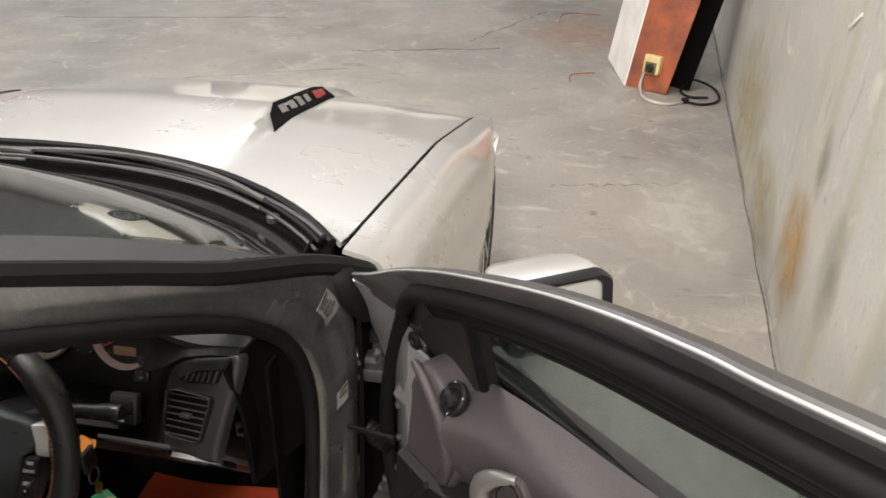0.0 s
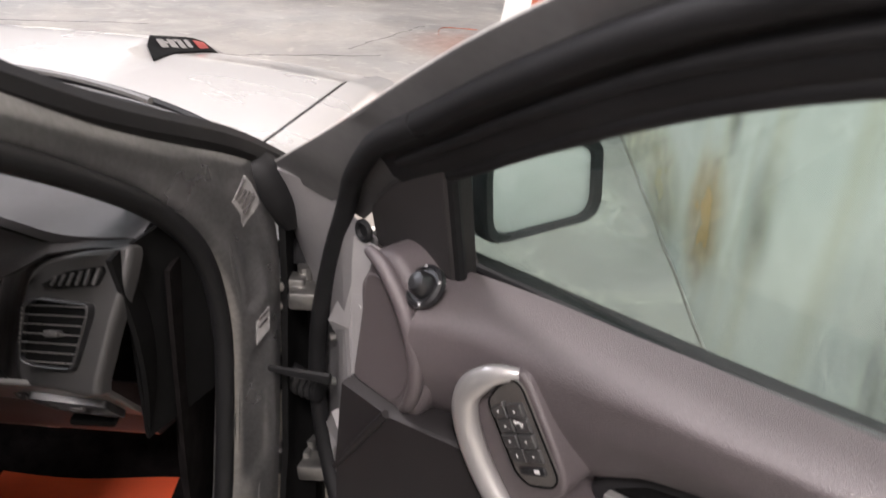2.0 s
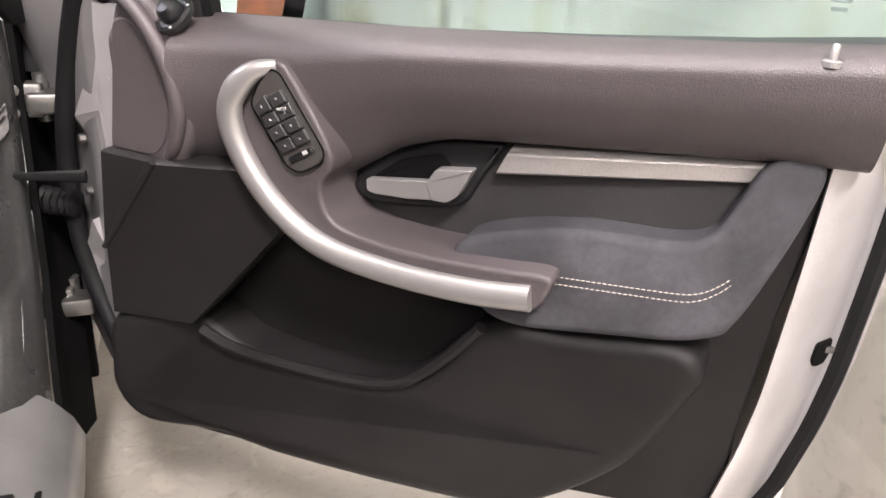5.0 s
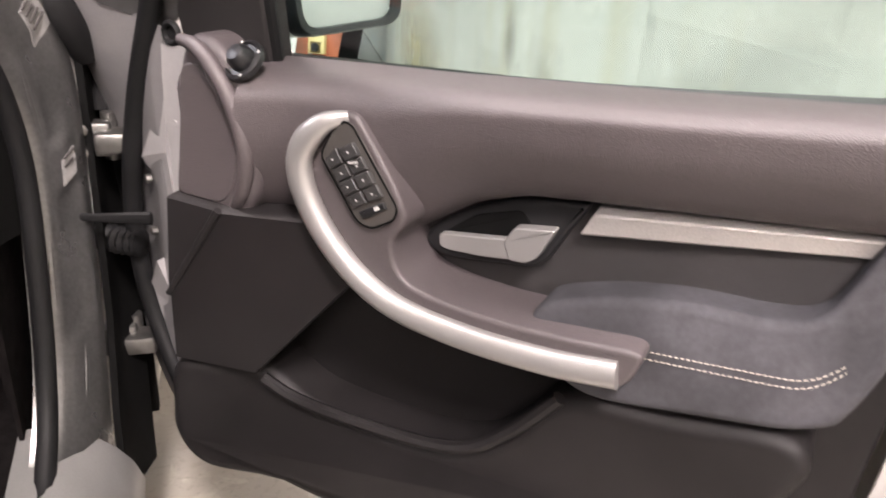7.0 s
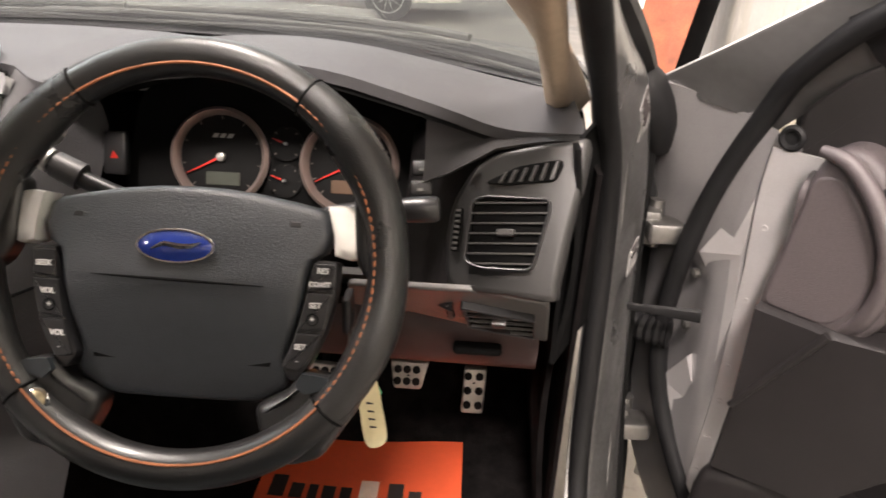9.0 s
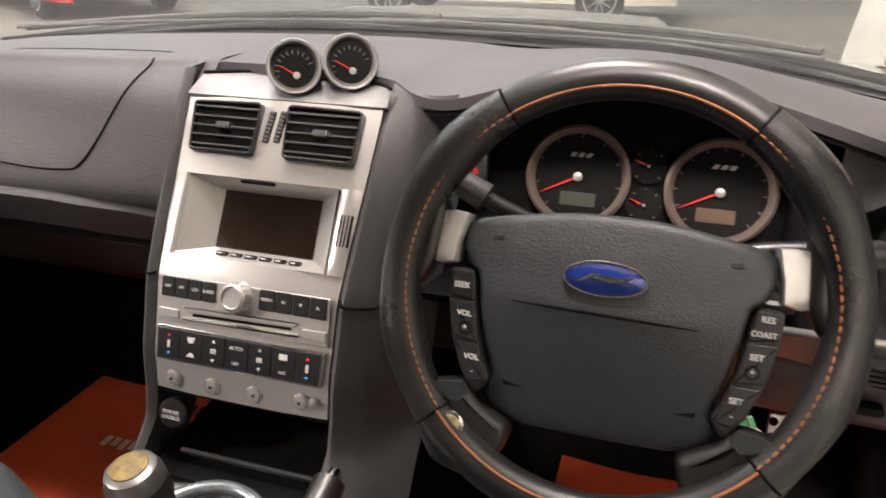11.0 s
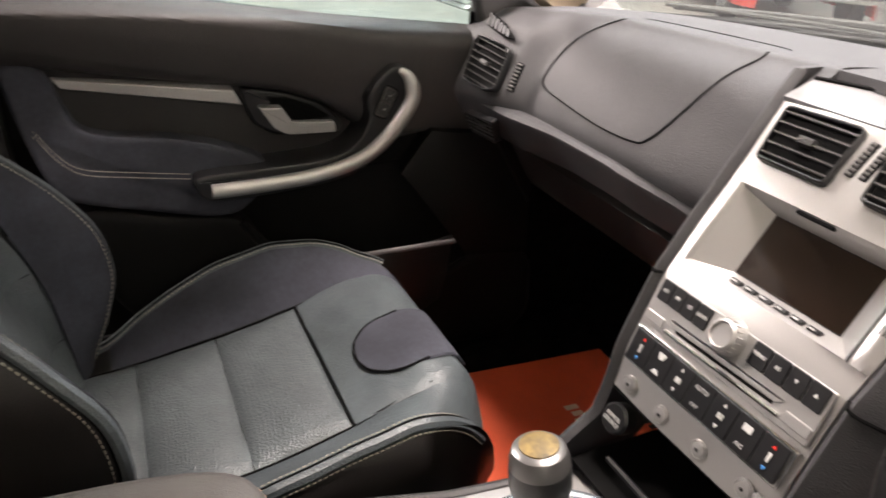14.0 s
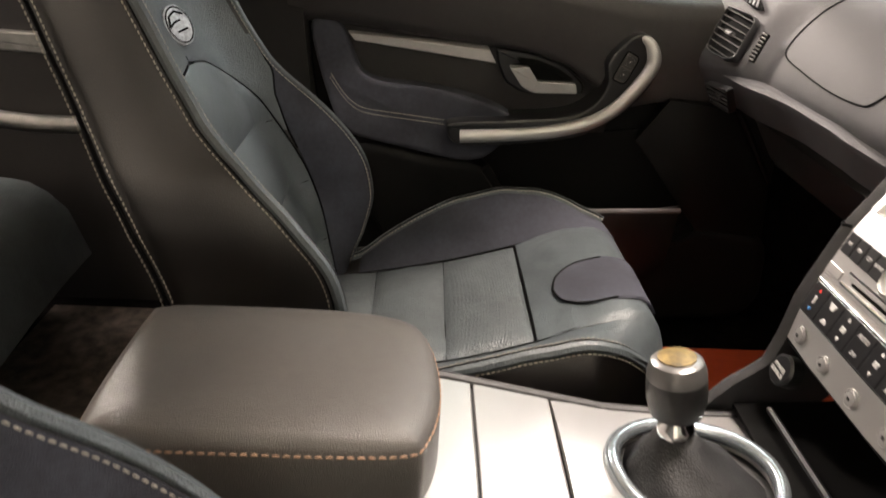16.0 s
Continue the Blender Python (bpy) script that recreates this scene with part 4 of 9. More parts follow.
def door_builder(name, at, fn, label, open_side, trim, low, insert, arm):
    """A front door; fn(u, n, z) maps its own plan (rearwards, outwards, up) to the world."""
    d = base(name, at, label, "car door")
    F = lambda a, b, n: fn(a, n, b)
    zs = lambda u: lerp(u, [0.15, 0.35, 0.52, 0.65, 0.78, 0.93, 1.06], [0.893, 0.899, 0.905, 0.913, 0.923, 0.937, 0.952])
    zl = lambda u: lerp(u, [0.10, 0.25, 0.40, 0.47, 0.52, 0.576, 0.635, 0.70, 0.976, 1.06], [0.70, 0.70, 0.718, 0.70, 0.735, 0.772, 0.79, 0.797, 0.822, 0.826])
    lean = lambda u: 0.045 * (u - 0.3)

    def upper(u, v):
        "Soft roll of the upper trim."
        z = zl(u) + (zs(u) - zl(u)) * v
        n = curve(v, [0, 0.06, 0.3, 0.6, 0.8, 0.93, 1.0], [0.012, -0.010, -0.034, -0.050, -0.052, -0.036, 0.03]) + lean(u)
        if open_side:
            # swells to meet the speaker pod
            n -= 0.030 * max(0.0, 1 - max(0.0, u - 0.30) / 0.15) ** 2 * math.sin(math.pi * min(1.0, 0.05 + 0.9 * v)) ** 0.5 * (1 if u > 0.29 else 0.0)
        return fn(u, n, z)
    part("upper_trim", grid(upper, lin(0.20, 1.062, 50), lin(0, 1, 30), 0.01 if open_side else -0.01), trim, d, "soft upper trim panel")
    part("inner_shell", slab([(0.135, 0.70), (0.12, 0.54), (0.11, 0.40), (0.115, 0.33), (0.14, 0.285), (0.22, 0.25), (0.41, 0.268), (0.74, 0.315), (0.9, 0.345), (1.016, 0.37), (1.012, 0.50), (1.020, 0.656), (1.040, 0.834), (1.05, 0.90), (1.05, 0.935), (0.6, 0.905), (0.16, 0.885)], F, 0.075, 0.045, 0.004), low, d)
    part("insert_panel", slab([(0.48, 0.72), (0.49, 0.65), (0.64, 0.645), (0.95, 0.70), (1.02, 0.83), (0.70, 0.808), (0.576, 0.788)], F, 0.06, 0.034, 0.002), insert, d, "woven cloth insert")
    part("pocket_back", slab([(0.20, 0.41), (0.74, 0.42), (0.76, 0.62), (0.42, 0.66), (0.36, 0.66)], F, 0.055, 0.040, 0.004), low, d)
    # faceted block before the pocket: two turned planes that meet in a ridge
    ba, bb, bc, bd, be, bf, bg = (0.191, -0.082, 0.722), (0.277, -0.081, 0.722), (0.397, -0.058, 0.730), (0.446, -0.046, 0.654), (0.303, -0.062, 0.485), (0.181, -0.088, 0.482), (0.195, -0.098, 0.593)

    def facet_block(pts):
        f0 = [fn(*p) for p in pts]
        mid = sum(f0, V(0, 0, 0)) / len(f0)
        back = [fn(p[0] - 0.018, 0.04, p[2]) for p in pts]
        rim = [fn(p[0] - 0.001, p[1] + 0.005, p[2]) for p in pts]
        return loft([back, rim, [p.lerp(mid, 0.03) for p in f0]])
    part("front_block", facet_block([bb, bc, bd, be, bf, bg]), low, d)
    part("front_facet", facet_block([ba, bb, bg]), low, d)
    part("facet_ridge", tube([fn(*bb).lerp(fn(*bg), q) for q in lin(0, 1, 8)], [0.006, 0.006, 0.006, 0.0055, 0.005, 0.005, 0.0045, 0.004], 8), low, d)
    lowp = [(0.178, 0.476), (0.288, 0.482), (0.312, 0.468), (0.370, 0.446), (0.492, 0.445), (0.598, 0.465), (0.66, 0.517), (0.714, 0.588), (0.823, 0.605), (0.93, 0.625), (0.962, 0.60), (0.951, 0.557), (0.903, 0.457), (0.814, 0.364), (0.737, 0.322), (0.41, 0.276), (0.25, 0.288), (0.19, 0.308), (0.158, 0.345), (0.156, 0.39)]

    def LF(a, b, n):
        q = min(1.0, max(0.0, (0.33 - a) / 0.15))
        return fn(a, n - 0.055 * q * q * (3 - 2 * q) * (1 if n < 0 else 0), b)
    part("lower_panel", slab([p[:2] for p in spline([(*p, 0) for p in lowp], 80, True)], LF, 0.045, -0.030, 0.016, 4), low, d)
    part("pocket_lip", tube([fn(p.x, p.z, p.y) for p in spline([(0.302, 0.472, -0.046), (0.356, 0.447, -0.034), (0.492, 0.449, -0.030), (0.598, 0.470, -0.030), (0.66, 0.521, -0.030), (0.712, 0.588, -0.030)], 30)], 0.0085, 8), low, d)
    # speaker pod at the front
    if open_side:
        sp = [(0.180, 0.712), (0.196, 0.80), (0.210, 0.89), (0.226, 0.922), (0.258, 0.926), (0.285, 0.905), (0.310, 0.872), (0.328, 0.83), (0.330, 0.785), (0.316, 0.735), (0.293, 0.706), (0.25, 0.706)]
        part("speaker_cover", slab(rounded(sp, 0.02), F, 0.03, -0.062, 0.014, 5), trim, d, "rounded speaker cover")
        rimp = spline([(0.216, 0.915, -0.060), (0.250, 0.908, -0.066), (0.285, 0.872, -0.067), (0.307, 0.826, -0.067), (0.311, 0.785, -0.066), (0.298, 0.742, -0.062), (0.275, 0.716, -0.054)], 36)
        part("speaker_rim", tube([fn(p.x, p.z, p.y) for p in rimp], [0.0105 - 0.004 * abs(k / 18 - 1) ** 3 for k in range(len(rimp))], 12), trim, d)
        part("speaker_grille", slab(rounded([(0.190, 0.722), (0.203, 0.80), (0.216, 0.888), (0.245, 0.892), (0.272, 0.862), (0.293, 0.825), (0.297, 0.785), (0.285, 0.745), (0.265, 0.722)], 0.014), F, -0.03, -0.0635, 0.003), trim, d)
    # armrest
    ar = [(0.667, 0.678), (0.72, 0.707), (0.808, 0.727), (0.90, 0.734), (0.936, 0.748), (0.953, 0.780), (0.972, 0.822), (1.0, 0.836), (1.026, 0.825), (1.020, 0.775), (1.004, 0.721), (0.980, 0.664), (0.955, 0.640), (0.844, 0.616), (0.74, 0.600), (0.69, 0.628)]
    AF = lambda a, b, n: fn(a, n + 0.028 * min(1.0, max(0.0, (b - 0.665) / 0.09)) + 0.020 * min(1.0, max(0.0, (a - 0.93) / 0.07)), b)
    part("armrest", slab([p[:2] for p in spline([(*p, 0) for p in ar], 90, True)], AF, 0.04, -0.030, 0.009, 6), arm, d, "suede armrest")
    for dz in (0.0, 0.0075):
        path = [AF(p.x, p.y - dz, -0.0305) for p in spline([(0.790, 0.674, 0), (0.867, 0.681, 0), (0.930, 0.688, 0), (0.955, 0.699, 0), (0.973, 0.717, 0), (0.994, 0.744, 0)], 30)]
        part("stitching", dashes(path, 0.0042, 0.0016, 0.0007), thread_light, d, "pale stitching")
    # grab handle
    gp = [(0.470, 0.838, -0.080), (0.453, 0.827, -0.098), (0.4445, 0.797, -0.106), (0.4625, 0.760, -0.106), (0.495, 0.719, -0.102), (0.538, 0.690, -0.098), (0.603, 0.671, -0.096), (0.678, 0.6615, -0.095), (0.762, 0.655, -0.095)] if not open_side else [(0.446, 0.860, -0.050), (0.418, 0.849, -0.062), (0.3925, 0.8155, -0.066), (0.394, 0.775, -0.066), (0.421, 0.725, -0.064), (0.464, 0.680, -0.060), (0.520, 0.653, -0.058), (0.605, 0.6435, -0.057), (0.70, 0.646, -0.057), (0.774, 0.656, -0.057)]
    gp = spline(gp, 54)
    rad = [(0.0155 if open_side else 0.0120) * min(1, 0.45 + 3.2 * i / 54) for i in range(len(gp))]
    part("grab_handle", tube([fn(p.x, p.z, p.y) for p in gp], rad, 12, flat=0.85), mat("dull_silver_handle", (0.38, 0.37, 0.36), 0.38, 0.65, var=0.03, fine=0.05, fscale=1500) if open_side else silver_trim, d, "satin silver grab handle")
    sw = [(0.448, 0.866), (0.472, 0.846), (0.521, 0.768), (0.506, 0.728), (0.518, 0.692), (0.555, 0.678), (0.63, 0.673), (0.722, 0.678), (0.785, 0.684), (0.792, 0.668), (0.770, 0.636), (0.69, 0.632), (0.585, 0.632), (0.50, 0.646), (0.445, 0.695), (0.405, 0.75), (0.392, 0.81), (0.415, 0.85)]
    if not open_side:
        sw = [(0.462, 0.843), (0.487, 0.836), (0.518, 0.795), (0.514, 0.760), (0.532, 0.722), (0.577, 0.697), (0.68, 0.686), (0.770, 0.679), (0.785, 0.667), (0.768, 0.640), (0.70, 0.641), (0.62, 0.650), (0.546, 0.666), (0.493, 0.698), (0.452, 0.741), (0.431, 0.795), (0.440, 0.825)]
    part("grab_surround", slab([p[:2] for p in spline([(*p, 0) for p in sw], 90, True)], F, 0.03, -0.0545 if open_side else -0.094, 0.006, 4), trim if open_side else black_plastic, d)
    # window switches
    ax, ay = Vector((0.589, -0.808)), Vector((0.857, 0.515))
    o = Vector((0.459, 0.799)) if open_side else Vector((0.4885, 0.7865))
    if not open_side:
        ax, ay = Vector((0.39, -0.92)), Vector((0.92, 0.39))
    sf = lambda a, b, n: fn(*(lambda q: (q.x, n - (0.0 if open_side else 0.041), q.y))(o + ax * a + ay * b))
    if open_side:
        pl = [(-0.050, 0.020), (-0.046, 0.000), (-0.031, -0.0245), (0.042, -0.0245), (0.054, -0.014), (0.054, 0.016), (0.045, 0.0260), (-0.042, 0.0260)]
    else:
        pl = [(-0.026, 0.011), (-0.025, -0.012), (0.025, -0.012), (0.026, 0.010), (0.022, 0.0125), (-0.022, 0.0125)]
    if open_side:
        pl = [(0.002 + 1.14 * (a - 0.002), 0.001 + 1.16 * (b - 0.001)) for a, b in pl]
    plate = part("switch_plate", slab(rounded(pl, 0.008), sf, -0.05, -0.0585, 0.002), arm_skin, d)
    part("plate_groove", tube([sf(p.x, p.y, -0.0585) for p in rounded(pl, 0.008)], 0.0012, 5, closed=True), black_matt, plate)
    cells = [(-0.0250 + 0.0168 * i, 0.0118 * j) for i in range(4) for j in (-1, 1)] if open_side else [(-0.0115, 0.0), (0.0115, 0.0)]
    for i, (a, b) in enumerate(cells):
        w_, h_ = (0.0078, 0.0105) if open_side else (0.0100, 0.0090)
        q = [(a - w_, b - h_), (a + w_, b - h_), (a + w_, b + h_), (a - w_, b + h_)]
        if open_side and i == 0:
            q = [(a - w_ + 0.004, b - h_), (a + w_, b - h_), (a + w_, b + h_), (a - w_ - 0.003, b + h_)]
        up1 = -0.0625 - (0.002 if i % 4 < 2 else 0.0)
        sw1 = part("window_switch", slab(rounded(q, 0.002), sf, -0.056, up1, 0.0016), mat("charcoal_switch", (0.035, 0.034, 0.034), 0.4), d)
        t_ = 0.0015 if i % 4 < 2 else -0.0015
        part("arrow_mark", slab([(a - t_, b - 0.0013), (a - t_, b + 0.0013), (a + t_, b)][::1 if t_ > 0 else -1], sf, up1 + 0.0004, up1 - 0.0005, 0.0001, 1), white_plastic, sw1)
    if open_side:
        lk = part("lockout_switch", slab(rounded([(0.0385, -0.018), (0.0475, -0.018), (0.0475, 0.018), (0.0385, 0.018)], 0.002), sf, -0.056, -0.0618, 0.0016), black_plastic, d)
        part("lock_mark", slab([(0.040, 0.004), (0.0445, 0.004), (0.0445, 0.011), (0.040, 0.011)], sf, -0.0615, -0.0623, 0.0001, 1), white_plastic, lk)
        wm = frame_m(sf(-0.0250 + 0.0122, 0.0118, -0.0652), fn(1, 0, 0.2) - fn(0, 0, 0), fn(-0.2, 0, 1) - fn(0, 0, 0))
        words("switch_word", "AUTO", 0.0048, wm, white_plastic, d)
    # inner handle
    bz = [(0.506, 0.712), (0.514, 0.699), (0.537, 0.692), (0.60, 0.701), (0.646, 0.708), (0.662, 0.720), (0.680, 0.757), (0.702, 0.795), (0.66, 0.792), (0.615, 0.784), (0.567, 0.762), (0.525, 0.735)]
    if not open_side:
        bz = [(0.705, 0.798), (0.681, 0.796), (0.628, 0.789), (0.579, 0.772), (0.542, 0.742), (0.541, 0.722), (0.65, 0.720), (0.683, 0.738), (0.699, 0.770)]
    part("handle_bezel", slab(rounded(bz, 0.008), F, 0.05, 0.020, 0.005, 3), black_plastic, d, "black handle bezel")
    part("handle_cup", slab(rounded([(0.536, 0.727), (0.574, 0.756), (0.626, 0.773), (0.640, 0.760), (0.614, 0.736)] if open_side else [(0.560, 0.748), (0.590, 0.767), (0.630, 0.781), (0.668, 0.784), (0.650, 0.760), (0.625, 0.744)], 0.006), F, 0.03, 0.0185, 0.001, 1), black_matt, d)
    lever_, root_ = [(0.533, 0.727), (0.616, 0.740), (0.634, 0.738), (0.640, 0.720), (0.590, 0.712), (0.544, 0.709), (0.534, 0.712)], [(0.614, 0.738), (0.626, 0.757), (0.672, 0.764), (0.655, 0.728), (0.642, 0.718), (0.622, 0.717)]
    if not open_side:
        lever_, root_ = [(0.557, 0.729), (0.636, 0.727), (0.642, 0.7475), (0.561, 0.7465)], [(0.680, 0.770), (0.646, 0.771), (0.629, 0.7475), (0.636, 0.7275), (0.657, 0.738)]
    n0, n1 = (0.0165, 0.004) if open_side else (0.010, -0.010)
    bm = slab(rounded(lever_, 0.004), F, n0, n1 + 0.0015, 0.002, 3)
    slab(rounded(root_, 0.004), F, 0.03, n1, 0.002, 3, bm=bm)
    part("inner_handle", bm, silver_trim, d, "satin silver inner door handle", 18)
    strip = []
    for k in range(11):
        f = k / 10
        lo, hi = Vector((0.694, 0.760)).lerp(Vector((0.963, 0.800)), f), Vector((0.710, 0.795)).lerp(Vector((0.975, 0.825)), f)
        if not open_side:
            lo, hi = Vector((0.702, 0.770)).lerp(Vector((0.951, 0.797)), f), Vector((0.719, 0.800)).lerp(Vector((0.965, 0.8145)), f)
        n0 = 0.036 * (lo.x - 0.70)
        strip.append([fn(q.x, n0 + m_, q.y) for q, m_ in ((lo, 0.05), (lo, 0.022), (lo.lerp(hi, 0.08), 0.0195), (lo.lerp(hi, 0.70), 0.0185), (lo.lerp(hi, 0.78), 0.0195), (lo.lerp(hi, 0.97), 0.026), (hi, 0.03), (hi, 0.05))])
    part("trim_strip", loft(strip), strip_silver, d, "patterned silver trim strip", 20)
    # window frame between its outer lip and the glass edge
    lip = [(0, 0.957, -0.045), (0.10, 1.014, -0.065), (0.194, 1.071, -0.074), (0.335, 1.152, -0.109), (0.44, 1.208, -0.137), (0.569, 1.269, -0.163), (0.662, 1.304, -0.177), (0.75, 1.33, -0.19), (0.806, 1.346, -0.203), (0.92, 1.37, -0.213), (1.05, 1.388, -0.22)]
    rim_ = [(0.14, 0.915, 0.0), (0.174, 0.947, 0.0), (0.256, 1.005, -0.02), (0.36, 1.06, -0.037), (0.455, 1.113, -0.065), (0.575, 1.175, -0.102), (0.66, 1.212, -0.125), (0.745, 1.242, -0.143), (0.80, 1.261, -0.153), (0.91, 1.288, -0.166), (1.03, 1.312, -0.175)]
    LP, RP = spline(lip, 50), spline(rim_, 50)
    K = len(LP)

    def fr(i, f, k=0.0):
        """A point of the frame: along it, across it, and proud of it on the cabin side."""
        q = LP[i].lerp(RP[i], f)
        return fn(q.x, q.z - 0.83 * k, q.y - 0.55 * k)
    # silver frame coloured dark grey for the shade on its cabin side
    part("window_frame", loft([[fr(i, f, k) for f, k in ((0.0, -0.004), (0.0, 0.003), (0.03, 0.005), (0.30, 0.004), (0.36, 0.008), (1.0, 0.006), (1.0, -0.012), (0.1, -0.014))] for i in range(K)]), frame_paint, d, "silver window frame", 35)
    part("outer_lip", tube([fr(i, 0.0, 0.001) for i in range(K)], 0.0015, 8), paint, d)
    part("frame_cover", loft([[fr(i, f, k) for f, k in ((0.26, 0.004), (0.30, 0.012), (0.44, 0.020), (0.54, 0.011), (0.60, 0.012), (0.75, 0.017), (0.90, 0.015), (1.0, 0.008), (1.02, -0.004), (0.5, -0.004))] for i in range(10, K)]), rubber, d, "black rubber frame cover", 50)
    for f, k, r in ((0.36, 0.013, 0.0125), (0.66, 0.012, 0.007), (0.97, 0.008, 0.009)):
        part("frame_seal", tube([fr(i, f, k) for i in range(11 if open_side else 4, K)], r, 10), rubber, d, "black rubber frame seal")
    ru, rz, rn = [p.x for p in RP], [p.y for p in RP], [p.z for p in RP]
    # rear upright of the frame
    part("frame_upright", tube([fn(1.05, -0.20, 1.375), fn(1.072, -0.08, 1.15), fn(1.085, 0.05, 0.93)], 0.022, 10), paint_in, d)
    part("frame_upright_seal", tube([fn(1.03, -0.185, 1.33), fn(1.052, -0.085, 1.15), fn(1.060, 0.035, 0.955)], 0.012, 8), rubber, d)

    def pane(u, v):
        zt, nt_ = lerp(u, ru, rz) + 0.006, lerp(u, ru, rn) + 0.010
        return fn(u, 0.050 + 0.3 * lean(u) + (nt_ - 0.050 - 0.3 * lean(u)) * (0.9 * v + 0.1 * v * v), 0.885 + (zt - 0.885) * v)
    gl = part("window_glass", grid(pane, lin(0.295, 1.06, 20), lin(0, 1, 12), 0.004), tint_glass, d, "green-tinted window glass")
    gl.visible_shadow = False
    part("window_sill_seal", tube([fn(u, 0.046 + 0.3 * lean(u), zs(u) - 0.009) for u in lin(0.27, 1.06, 24)], 0.0065, 8), rubber, d)
    part("sill_cover", grid(lambda u, v: fn(u, 0.026 + 0.046 * v + lean(u) * (1 - v), zs(u) - 0.020), lin(0.15, 1.08, 16), [0, 0.5, 1], 0.004), rubber, d)
    part("outer_sill_seal", tube([fn(u, 0.066 + 0.3 * lean(u), zs(u) - 0.020) for u in lin(0.1, 1.08, 24)], 0.009, 8), rubber, d)
    # mirror sail panel
    part("sail_panel", slab(rounded([(0.165, 0.885), (0.170, 0.945), (0.21, 0.985), (0.256, 1.018), (0.312, 1.046), (0.322, 1.04), (0.306, 0.885)], 0.010), lambda a, b, n: fn(a, n - 0.002 - 0.28 * (b - 0.9), b), 0.03, -0.008, 0.006), vinyl_black, d, "dark mirror sail panel")
    part("quarter_bar", tube([fn(0.306, 0.004, 0.890), fn(0.322, -0.042, 1.05)], 0.008, 8), rubber, d)

    # outer skin, front and rear ends
    def skin(u, v):
        uu = -0.045 + 1.14 * u
        z = 0.20 + 0.665 * v
        n = 0.165 + 0.02 * math.sin(math.pi * v) - 0.106 * max(0, v - 0.8) * 5 * 0.9 - 0.025 * (1 - v) ** 2
        n -= (n + 0.035) * max(0.0, (z - 0.66) / 0.25) ** 1.3 * max(0.0, 1 - (uu + 0.045) / 0.16)
        return fn(uu, n, z)
    part("outer_skin", grid(skin, lin(0, 1, 24), lin(0, 1, 20), -0.006), paint, d)

    if open_side:
        def front_end(u, v):
            a = [(0.175, -0.012), (0.125, -0.022), (0.10, -0.016), (0.065, -0.002), (0.02, 0.018), (-0.02, 0.035), (-0.035, 0.06), (-0.04, 0.16)]
            zt = lerp(lerp(u * 7, range(8), [p[0] for p in a]), [-0.04, 0.0, 0.14, 0.175], [0.945, 0.957, 0.918, 0.90])
            z = 0.27 + (zt - 0.27) * v
            pull = 0.085 * max(0, (0.42 - z) / 0.19) ** 1.5
            a = [(0.175, -0.012), (0.125, -0.022), (0.10, -0.016), (0.065, -0.002), (0.02, 0.018), (-0.02, 0.035), (-0.035, 0.06), (-0.04, 0.16)]
            k = u * (len(a) - 1)
            uu, nn = lerp(k, range(len(a)), [p[0] for p in a]), lerp(k, range(len(a)), [p[1] for p in a])
            press = 0.010 * (1 if 0.5 < z < 0.72 else 0) * math.sin(math.pi * min(1, max(0, (u - 0.25) / 0.35)))
            return fn(uu + pull + 0.02 * max(0, z - 0.85), nn + press - (nn + 0.047) * min(1.0, max(0.0, (z - 0.70) / 0.25)) ** 1.3 * min(1.0, max(0.0, (u - 0.28) / 0.3)), z)
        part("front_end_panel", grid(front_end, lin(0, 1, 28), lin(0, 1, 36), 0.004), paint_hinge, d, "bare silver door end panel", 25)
        up_ = [LP[i].lerp(RP[i], 0.36) for i in (14, 11)]
        sl = spline([(q.x, q.y - 0.007, q.z - 0.011) for q in up_] + [(0.170, 0.990, -0.045), (0.138, 0.942, -0.030), (0.087, 0.832, -0.020), (0.054, 0.711, -0.018), (0.042, 0.591, -0.014), (0.06, 0.485, -0.014), (0.13, 0.367, -0.026), (0.175, 0.29, -0.012), (0.25, 0.255, 0.010), (0.5, 0.262, 0.04)], 80)
        part("door_seal", tube([fn(p.x, p.z, p.y) for p in sl], 0.0135, 10), rubber, d, "black rubber door seal")
        # spot-welded flange beside the card, and the pressed facets before it
        flange = [(0.898, 0.150, 0.202), (0.86, 0.146, 0.194), (0.818, 0.145, 0.187), (0.742, 0.147, 0.179), (0.684, 0.146, 0.174), (0.607, 0.145, 0.171), (0.535, 0.142, 0.169), (0.44, 0.134, 0.159), (0.36, 0.129, 0.152), (0.30, 0.13, 0.15)]
        part("welded_flange", loft([[fn(a, -0.030, z), fn(a - 0.003, -0.024, z), fn(b + 0.01, -0.024, z), fn(b + 0.01, -0.030, z)] for z, a, b in flange]), paint_end, d, "silver spot-welded flange", 50)
        for z in (0.80, 0.70, 0.60, 0.545, 0.48, 0.42, 0.37):
            a, b = lerp(z, [q[0] for q in flange[::-1]], [q[1] for q in flange[::-1]]), lerp(z, [q[0] for q in flange[::-1]], [q[2] for q in flange[::-1]])
            part("spot_weld", lathe([(0.0042, 0), (0.0038, 0.0008), (0.0024, 0.0004), (0.0003, 0.0002)], fn(a * 0.6 + b * 0.4, -0.0302, z), fn(0, -1, 0) - fn(0, 0, 0), 12), paint_end, d)
